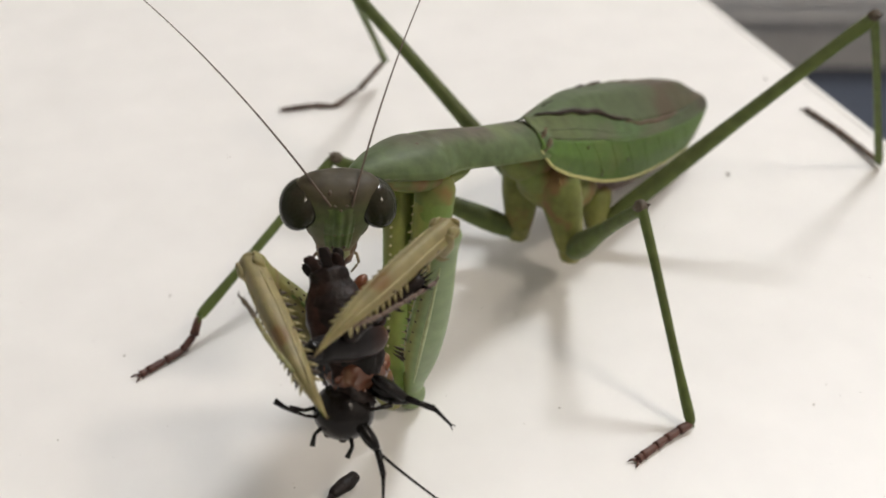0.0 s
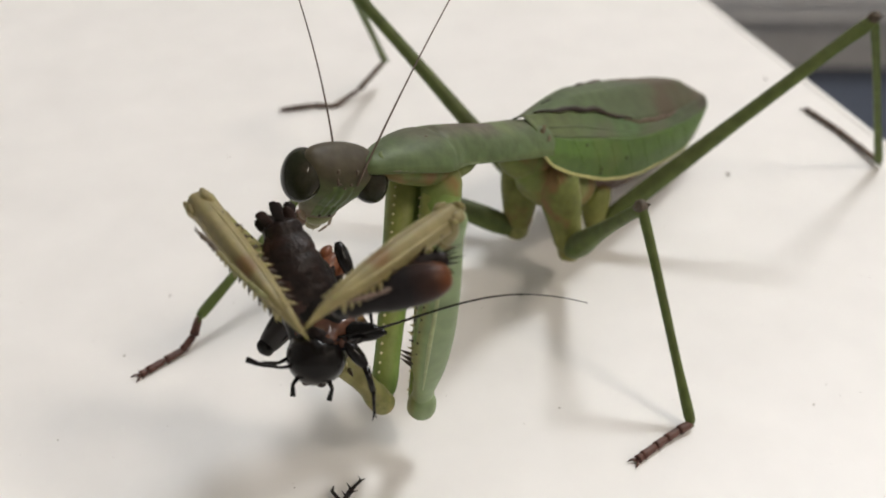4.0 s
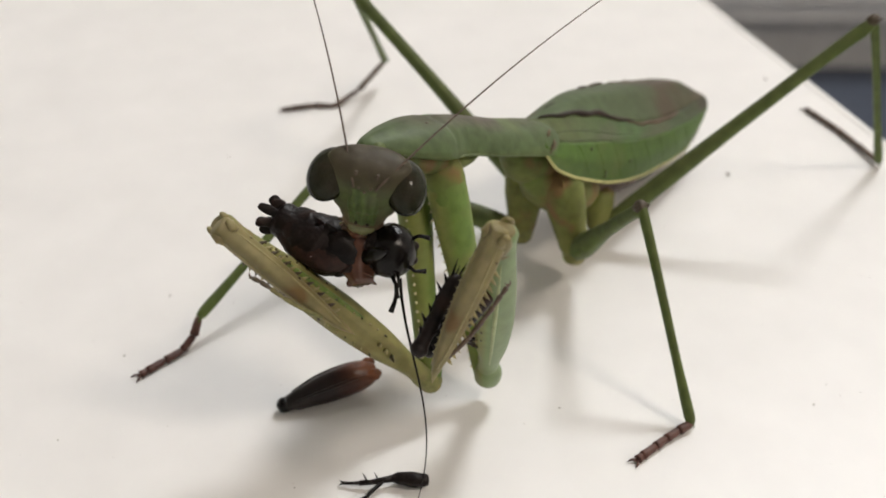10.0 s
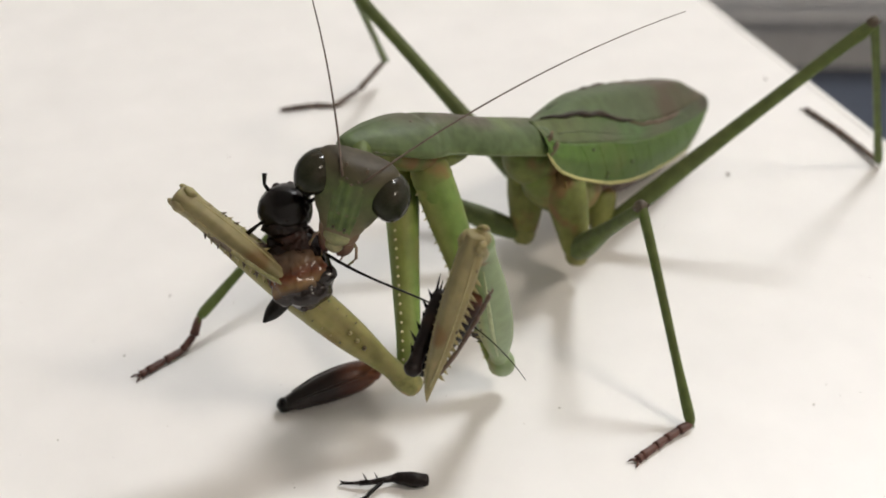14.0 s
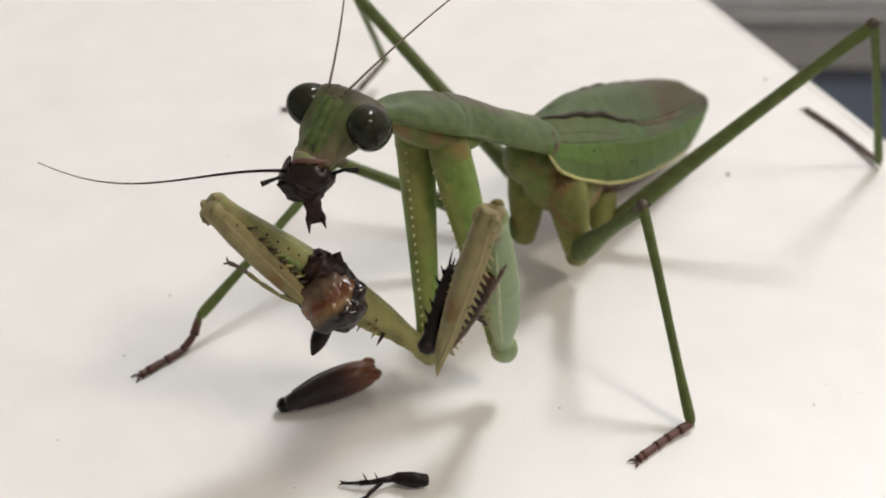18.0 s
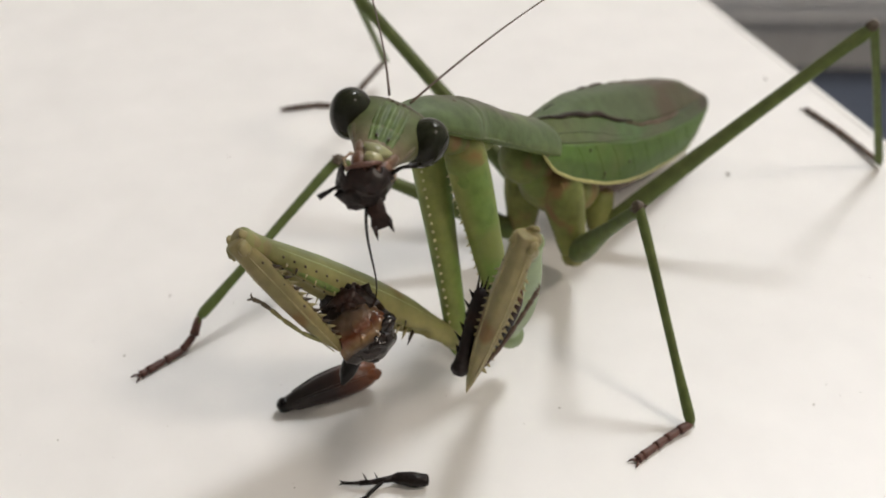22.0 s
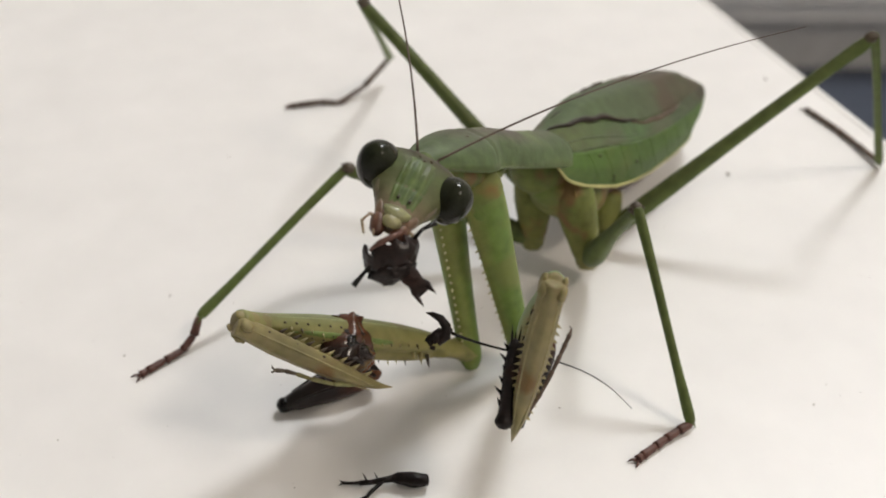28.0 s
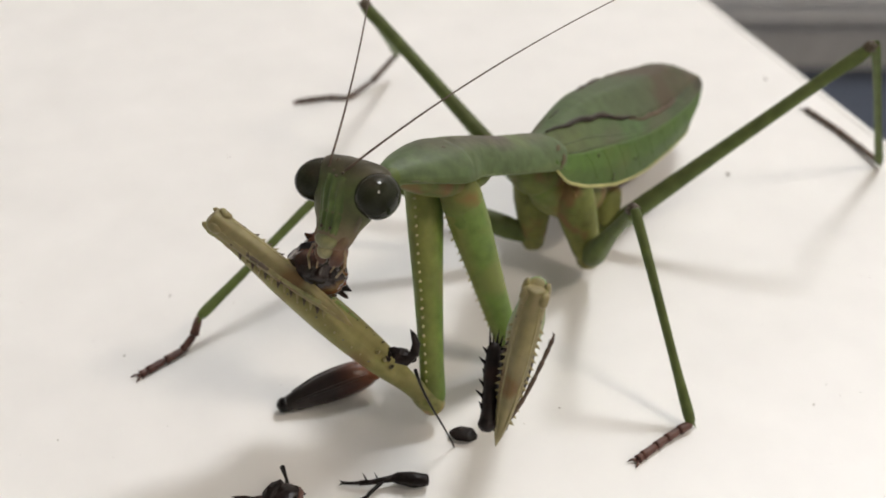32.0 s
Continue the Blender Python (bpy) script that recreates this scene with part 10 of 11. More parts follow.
    walk(PART['fem2'], [(0, mm(-8.02, 58.16, 20.09, 59.6, 20.7, 48.3)), (0.5, mm(-8.00, 57.34, 21.92, 62.4, 22.9, 44.7)), (1, mm(-7.61, 56.11, 21.11, 62.2, 22.9, 46.5)), (1.5, mm(-8.15, 60.19, 23.62, 61.6, 21.7, 41.3)), (2, mm(-8.26, 58.36, 21.97, 64.9, 25.4, 38.1)), (2.5, mm(-7.91, 58.80, 28.12, 61.7, 21.5, 34.9)), (3, mm(-9.67, 59.57, 27.60, 58.1, 16.7, 12.8)), (3.5, mm(-5.64, 53.60, 27.19, 53.9, -13.0, 9.3)), (4, mm(-5.77, 55.29, 25.95, 54.0, -12.7, 9.1)), (4.5, mm(-5.86, 57.38, 24.48, 54.1, -12.2, 8.7)), (5, mm(-5.88, 58.79, 23.54, 54.1, -11.7, 8.3)), (5.5, mm(-5.88, 59.32, 23.21, 54.2, -11.5, 8.2)), (6, mm(-4.74, 58.37, 23.81, 54.4, -9.9, 7.0)), (6.5, mm(-4.04, 58.55, 22.88, 53.3, -16.1, 11.7)), (7, mm(-3.33, 58.65, 21.99, 51.0, -24.2, 18.4)), (7.5, mm(-3.90, 58.30, 22.27, 52.3, -20.3, 15.0)), (8, mm(-4.47, 57.95, 22.56, 53.1, -17.1, 12.4)), (8.5, mm(-4.53, 58.76, 22.02, 53.3, -16.3, 11.8)), (9, mm(-4.60, 59.67, 21.41, 53.5, -15.5, 11.2)), (9.5, mm(-0.57, 65.01, 16.56, 46.0, -34.4, 28.6)), (10, mm(-0.96, 65.25, 14.65, 44.2, -36.9, 31.7)), (10.5, mm(0.58, 66.48, 15.88, 41.2, -40.3, 36.5)), (11, mm(0.00, 66.25, 15.57, 42.7, -38.7, 34.2)), (11.5, mm(-0.29, 65.62, 15.58, 42.2, -39.2, 34.9)), (12, mm(-0.57, 65.01, 15.59, 41.8, -39.7, 35.5)), (12.5, mm(-0.67, 65.06, 15.18, 40.6, -40.9, 37.4)), (13, mm(-0.77, 65.06, 14.80, 39.3, -42.1, 39.3)), (13.5, mm(-1.06, 64.71, 14.22, 39.0, -42.4, 39.8)), (14, mm(-1.35, 64.36, 13.63, 38.8, -42.6, 40.2)), (14.5, mm(-1.30, 64.34, 13.76, 38.7, -42.7, 40.3)), (15, mm(-1.21, 64.27, 14.06, 38.4, -42.9, 40.7)), (15.5, mm(-1.09, 64.19, 14.43, 38.1, -43.2, 41.1)), (16, mm(-0.99, 64.11, 14.74, 37.9, -43.4, 41.4)), (16.5, mm(-0.95, 64.08, 14.87, 37.8, -43.5, 41.6)), (17, mm(-0.57, 64.72, 15.08, 39.3, -42.1, 39.3)), (17.5, mm(-0.47, 64.63, 15.28, 38.8, -42.6, 40.1)), (18, mm(-0.38, 64.55, 15.47, 38.3, -43.1, 40.9)), (18.5, mm(-0.13, 64.46, 15.19, 37.3, -43.8, 42.3)), (19, mm(0.12, 64.36, 14.92, 36.4, -44.6, 43.6)), (19.5, mm(0.25, 64.40, 14.74, 36.3, -44.6, 43.7)), (20, mm(0.39, 64.44, 14.57, 36.2, -44.7, 43.8)), (20.5, mm(1.55, 65.09, 13.77, 29.4, -48.8, 53.1)), (21, mm(2.41, 65.08, 13.52, 29.8, -48.6, 52.6)), (21.5, mm(2.18, 64.97, 13.37, 32.2, -47.3, 49.5)), (22, mm(1.95, 64.86, 13.21, 34.5, -45.9, 46.3)), (22.5, mm(2.12, 64.97, 13.25, 32.9, -46.9, 48.4)), (23, mm(2.29, 65.08, 13.30, 31.4, -47.8, 50.5)), (23.5, mm(2.42, 65.22, 13.04, 30.4, -48.3, 51.8)), (24, mm(2.55, 65.35, 12.79, 29.4, -48.8, 53.1)), (24.5, mm(2.58, 64.65, 12.11, 28.3, -49.3, 54.6)), (25, mm(2.62, 63.97, 11.42, 27.1, -49.9, 56.3)), (25.5, mm(3.25, 64.61, 9.79, 26.7, -50.0, 56.7)), (26, mm(3.45, 64.45, 9.85, 26.4, -50.2, 57.2)), (26.5, mm(3.89, 64.13, 9.96, 25.6, -50.5, 58.2)), (27, mm(4.32, 63.83, 10.06, 24.8, -50.8, 59.1)), (27.5, mm(4.51, 63.70, 10.09, 24.5, -50.9, 59.6)), (28, mm(5.10, 63.34, 9.62, 25.3, -50.6, 58.5)), (28.5, mm(5.27, 62.45, 9.14, 24.5, -50.9, 59.6)), (29, mm(5.73, 64.05, 9.50, 27.1, -49.9, 56.2)), (29.3, mm(6.88, 62.62, 10.83, 12.4, -54.0, 74.9)), (29.6, mm(5.14, 63.42, 8.75, 22.1, -51.8, 62.7)), (30, mm(5.49, 63.10, 9.32, 20.9, -52.1, 64.2)), (30.6, mm(4.28, 62.64, 9.75, 21.3, -52.0, 63.6)), (31, mm(4.49, 62.83, 9.57, 26.2, -50.3, 57.4)), (31.5, mm(3.96, 63.62, 8.83, 22.8, -51.5, 61.7)), (32, mm(3.96, 63.82, 8.91, 21.7, -51.9, 63.1))])
    walk(PART['tib2'], [(0, mm(-6.02, 59.35, 20.40, 48.4, -30.2, 24.0)), (0.5, mm(-6.18, 58.65, 22.40, 50.5, -25.7, 19.7)), (1, mm(-5.67, 57.39, 21.55, 48.4, -30.2, 24.0)), (1.5, mm(-6.32, 60.84, 23.16, 50.6, -25.3, 19.3)), (2, mm(-5.86, 58.95, 21.42, 45.3, -35.4, 29.8)), (2.5, mm(-5.58, 59.93, 28.34, 54.0, -12.4, 8.9)), (3, mm(-6.97, 59.69, 26.37, 51.9, -21.5, 16.0)), (3.5, mm(-5.43, 54.81, 27.52, 53.9, -13.4, 9.6)), (4, mm(-5.44, 56.57, 26.37, 53.9, -13.3, 9.5)), (4.5, mm(-5.30, 58.78, 25.09, 53.9, -13.2, 9.4)), (5, mm(-5.07, 60.32, 24.34, 53.9, -13.1, 9.3)), (5.5, mm(-4.96, 60.91, 24.08, 53.9, -13.0, 9.3)), (6, mm(-2.90, 59.72, 24.35, 53.1, -17.1, 12.4)), (6.5, mm(-2.85, 59.92, 23.44, 51.9, -21.6, 16.1)), (7, mm(-2.79, 60.04, 22.58, 50.3, -26.1, 20.1)), (7.5, mm(-2.73, 59.77, 22.98, 51.2, -23.8, 18.0)), (8, mm(-2.68, 59.49, 23.37, 51.9, -21.5, 16.0)), (8.5, mm(-2.55, 60.15, 22.62, 51.0, -24.3, 18.4)), (9, mm(-2.42, 60.91, 21.79, 49.9, -27.0, 20.9)), (9.5, mm(-1.37, 62.87, 17.70, 34.4, -46.0, 46.4)), (10, mm(-1.77, 63.13, 15.81, 33.4, -46.6, 47.8)), (10.5, mm(-0.27, 64.33, 17.00, 26.0, -50.3, 57.6)), (11, mm(-0.84, 64.11, 16.70, 28.4, -49.3, 54.5)), (11.5, mm(-1.11, 63.49, 16.72, 28.6, -49.2, 54.2)), (12, mm(-1.38, 62.88, 16.74, 28.8, -49.1, 54.0)), (12.5, mm(-1.48, 62.94, 16.33, 27.3, -49.8, 55.9)), (13, mm(-1.58, 62.94, 15.96, 25.8, -50.4, 57.9)), (13.5, mm(-1.86, 62.61, 15.39, 26.1, -50.3, 57.5)), (14, mm(-2.14, 62.27, 14.82, 26.4, -50.2, 57.1)), (14.5, mm(-2.10, 62.24, 14.95, 26.3, -50.2, 57.2)), (15, mm(-2.00, 62.18, 15.25, 26.1, -50.3, 57.5)), (15.5, mm(-1.89, 62.09, 15.61, 25.9, -50.4, 57.8)), (16, mm(-1.79, 62.01, 15.92, 25.7, -50.5, 58.0)), (16.5, mm(-1.75, 61.98, 16.05, 25.7, -50.5, 58.1)), (17, mm(-1.39, 62.60, 16.25, 25.8, -50.4, 57.9)), (17.5, mm(-1.29, 62.51, 16.44, 25.4, -50.6, 58.4)), (18, mm(-1.19, 62.43, 16.63, 25.0, -50.7, 58.9)), (18.5, mm(-0.96, 62.35, 16.35, 24.2, -51.0, 59.9)), (19, mm(-0.72, 62.25, 16.09, 23.4, -51.3, 61.0)), (19.5, mm(-0.59, 62.30, 15.92, 23.5, -51.3, 60.8)), (20, mm(-0.46, 62.33, 15.75, 23.6, -51.2, 60.7)), (20.5, mm(0.67, 62.99, 14.95, 16.1, -53.3, 70.2)), (21, mm(1.50, 62.98, 14.70, 17.1, -53.1, 69.0)), (21.5, mm(1.27, 62.87, 14.55, 19.2, -52.6, 66.3)), (22, mm(1.05, 62.76, 14.40, 21.4, -52.0, 63.5)), (22.5, mm(1.21, 62.87, 14.44, 20.0, -52.4, 65.4)), (23, mm(1.38, 62.98, 14.48, 18.5, -52.8, 67.2)), (23.5, mm(1.50, 63.12, 14.22, 17.4, -53.1, 68.6)), (24, mm(1.63, 63.25, 13.97, 16.1, -53.3, 70.2)), (24.5, mm(1.66, 62.56, 13.32, 14.6, -53.6, 72.0)), (25, mm(1.70, 61.90, 12.65, 13.0, -53.9, 74.0)), (25.5, mm(2.30, 62.55, 11.03, 14.2, -53.7, 72.5)), (26, mm(2.50, 62.39, 11.09, 14.0, -53.8, 72.9)), (26.5, mm(2.92, 62.07, 11.21, 13.3, -53.9, 73.7)), (27, mm(3.35, 61.78, 11.31, 12.7, -54.0, 74.4)), (27.5, mm(3.54, 61.65, 11.35, 12.4, -54.0, 74.8)), (28, mm(4.11, 61.30, 10.89, 12.8, -54.0, 74.3)), (28.5, mm(4.28, 60.42, 10.44, 12.4, -54.0, 74.8)), (29, mm(4.72, 62.00, 10.76, 13.6, -53.8, 73.3)), (29.3, mm(5.85, 60.57, 12.09, 1.1, -55.0, 88.7)), (29.6, mm(4.14, 61.39, 10.03, 10.0, -54.4, 77.7)), (30, mm(4.49, 61.07, 10.60, 8.1, -54.6, 80.1)), (30.6, mm(3.32, 60.61, 11.04, 9.8, -54.4, 78.1)), (31, mm(3.52, 60.80, 10.86, 13.2, -53.9, 73.8)), (31.5, mm(2.99, 61.58, 10.11, 10.4, -54.3, 77.3)), (32, mm(2.99, 61.78, 10.18, 8.4, -54.6, 79.8))])
    walk(PART['leg1'], [(0, mm(-4.44, 60.12, 16.20, 50.4, 25.9, -19.9)), (0.5, mm(-4.25, 60.85, 17.24, 51.5, 22.9, -17.2)), (1, mm(-4.44, 60.33, 16.50, 51.5, 22.8, -17.1)), (1.5, mm(-4.80, 61.99, 18.88, 54.3, 10.6, -7.5)), (2, mm(-5.16, 61.16, 17.69, 51.5, 23.0, -17.3)), (2.5, mm(-4.80, 64.18, 22.00, 54.9, 4.7, -3.3)), (3, mm(-5.16, 63.86, 21.55, 38.4, 43.0, -40.7)), (3.5, mm(-6.79, 65.74, 24.23, 21.4, 52.0, -63.5)), (4, mm(-6.87, 65.61, 23.01, 27.9, 49.5, -55.1)), (4.5, mm(-7.02, 64.98, 20.50, 40.6, 40.9, -37.4)), (5, mm(-7.20, 64.64, 17.70, 49.1, 28.9, -22.8)), (5.5, mm(-7.34, 65.04, 15.94, 51.4, 23.1, -17.4)), (6, mm(-7.20, 68.75, 19.79, 49.1, 28.8, -22.6)), (6.5, mm(-6.94, 68.90, 17.56, 55.0, 0.2, -0.1)), (7, mm(-6.57, 68.05, 16.03, 52.3, -20.4, 15.1)), (7.5, mm(-7.18, 69.23, 17.36, 50.1, 26.6, -20.6)), (8, mm(-7.78, 70.37, 18.72, 25.8, 50.4, -57.9)), (8.5, mm(-7.67, 69.75, 16.23, 37.1, 44.0, -42.5)), (9, mm(-7.59, 69.48, 13.39, 50.3, 26.1, -20.1)), (9.3, mm(-6.97, 74.93, 23.00, 50.3, 26.1, -20.1)), (9.4, mm(18.11, 104.23, 6.37, 50.3, 26.1, -20.1)), (9.5, mm(18.11, 104.24, 6.37, 50.3, 26.1, -20.1)), (9.75, mm(18.12, 104.25, 6.38, 12.4, 15.9, -81.6)), (10, mm(18.13, 104.27, 6.38, 0.0, -18.7, -128.7)), (22, mm(18.13, 104.19, 6.37, 0.0, -18.0, -128.9)), (22.5, mm(18.14, 104.20, 6.46, 0.0, -17.5, -128.9)), (23, mm(18.15, 104.24, 6.54, 0.0, -17.1, -129.0)), (23.5, mm(18.16, 104.26, 6.55, 0.0, -16.9, -128.7)), (24, mm(18.16, 104.32, 6.57, 0.0, -16.5, -128.3)), (24.5, mm(18.17, 104.41, 6.64, 0.0, -16.3, -127.9)), (25, mm(18.18, 104.46, 6.65, 0.0, -16.2, -127.7)), (25.5, mm(18.51, 104.53, 6.44, 0.0, -15.9, -126.1)), (26, mm(18.51, 104.56, 6.47, 0.0, -15.8, -126.0)), (26.5, mm(18.49, 104.60, 6.52, 0.0, -15.6, -125.8)), (27, mm(18.48, 104.65, 6.56, 0.0, -15.4, -125.7)), (28, mm(18.47, 104.69, 6.59, 0.0, -15.2, -125.5)), (28.5, mm(18.52, 104.77, 6.64, 0.0, -15.3, -125.2)), (29, mm(18.56, 104.89, 6.74, 0.0, -15.1, -124.8)), (29.3, mm(18.53, 104.91, 6.81, 0.0, -14.8, -124.8)), (29.6, mm(18.48, 104.92, 6.85, 0.0, -14.4, -124.9)), (30.6, mm(18.41, 104.92, 6.90, 0.0, -14.1, -124.9)), (31, mm(18.38, 104.94, 6.94, 0.0, -13.9, -124.9)), (31.5, mm(18.32, 104.97, 6.99, 0.0, -13.6, -124.8)), (32, mm(18.31, 104.98, 7.00, 0.0, -13.5, -124.7))])
    walk(PART['leg2'], [(0, mm(-5.33, 58.20, 13.82, 39.1, 42.3, -39.6)), (0.5, mm(-5.15, 58.20, 13.82, 15.6, 53.4, -70.8)), (1, mm(-5.51, 58.20, 13.82, 38.4, 43.0, -40.7)), (1.5, mm(-6.96, 58.93, 14.85, -13.2, 53.9, -106.2)), (2, mm(-5.87, 58.31, 13.96, 9.0, 54.5, -79.0)), (2.25, mm(-4.79, 62.20, 19.52, 49.9, 27.1, -21.0)), (2.5, mm(-3.70, 66.09, 25.08, 53.9, -13.1, 9.4)), (3, mm(-4.79, 65.57, 24.34, 54.6, -8.4, 6.0)), (3.25, mm(-5.15, 63.39, 21.23, 52.5, 19.8, -14.6)), (3.5, mm(-5.51, 61.21, 18.11, 36.3, 44.6, -43.7)), (4, mm(-6.21, 61.71, 17.78, 41.4, 40.1, -36.1)), (4.5, mm(-7.74, 62.49, 17.30, 46.9, 33.0, -27.0)), (5, mm(-9.35, 63.60, 16.56, 49.3, 28.5, -22.4)), (5.5, mm(-10.18, 64.67, 15.76, 49.9, 27.0, -20.9)), (6, mm(-7.18, 68.70, 20.07, 53.4, -15.8, 11.4)), (6.5, mm(-7.22, 68.85, 17.84, 53.7, -14.2, 10.2)), (7, mm(-7.15, 68.00, 16.32, 54.0, -12.7, 9.1)), (7.5, mm(-7.26, 68.39, 16.51, 54.6, -8.3, 5.9)), (8, mm(-7.37, 68.74, 16.74, 54.9, -4.5, 3.1)), (8.5, mm(-7.35, 68.85, 15.29, 54.8, 5.7, -4.0)), (9, mm(-7.37, 69.32, 13.52, 51.9, 21.5, -16.0)), (9.3, mm(-6.97, 74.93, 23.00, 51.9, 21.5, -16.0)), (9.4, mm(14.90, 100.24, 8.42, 51.9, 21.5, -16.0)), (9.5, mm(14.91, 100.25, 8.42, 51.9, 21.5, -16.0)), (9.75, mm(14.92, 100.26, 8.43, 14.3, 14.8, -78.7)), (10, mm(14.94, 100.27, 8.44, 0.0, -18.7, -128.7)), (20, mm(15.14, 100.23, 8.33, 0.0, -18.3, -128.2)), (20.5, mm(15.06, 100.23, 8.37, 0.0, -18.3, -128.4)), (21, mm(14.98, 100.23, 8.41, 0.0, -18.3, -128.7)), (22, mm(14.92, 100.18, 8.35, 0.0, -18.0, -128.9)), (22.5, mm(14.90, 100.19, 8.39, 0.0, -17.5, -128.9)), (23, mm(14.90, 100.21, 8.44, 0.0, -17.1, -129.0)), (24, mm(14.95, 100.26, 8.42, 0.0, -16.5, -128.3)), (24.5, mm(14.97, 100.32, 8.47, 0.0, -16.3, -127.9)), (25, mm(15.00, 100.35, 8.48, 0.0, -16.2, -127.7)), (25.5, mm(15.44, 100.33, 8.24, 0.0, -15.9, -126.1)), (28, mm(15.44, 100.43, 8.32, 0.0, -15.2, -125.5)), (28.5, mm(15.50, 100.50, 8.37, 0.0, -15.3, -125.2)), (29, mm(15.58, 100.59, 8.46, 0.0, -15.1, -124.8)), (29.3, mm(15.54, 100.62, 8.50, 0.0, -14.8, -124.8)), (29.6, mm(15.48, 100.60, 8.52, 0.0, -14.4, -124.9)), (30, mm(15.43, 100.60, 8.53, 0.0, -14.2, -125.0)), (32, mm(15.30, 100.64, 8.58, 0.0, -13.5, -124.7))])
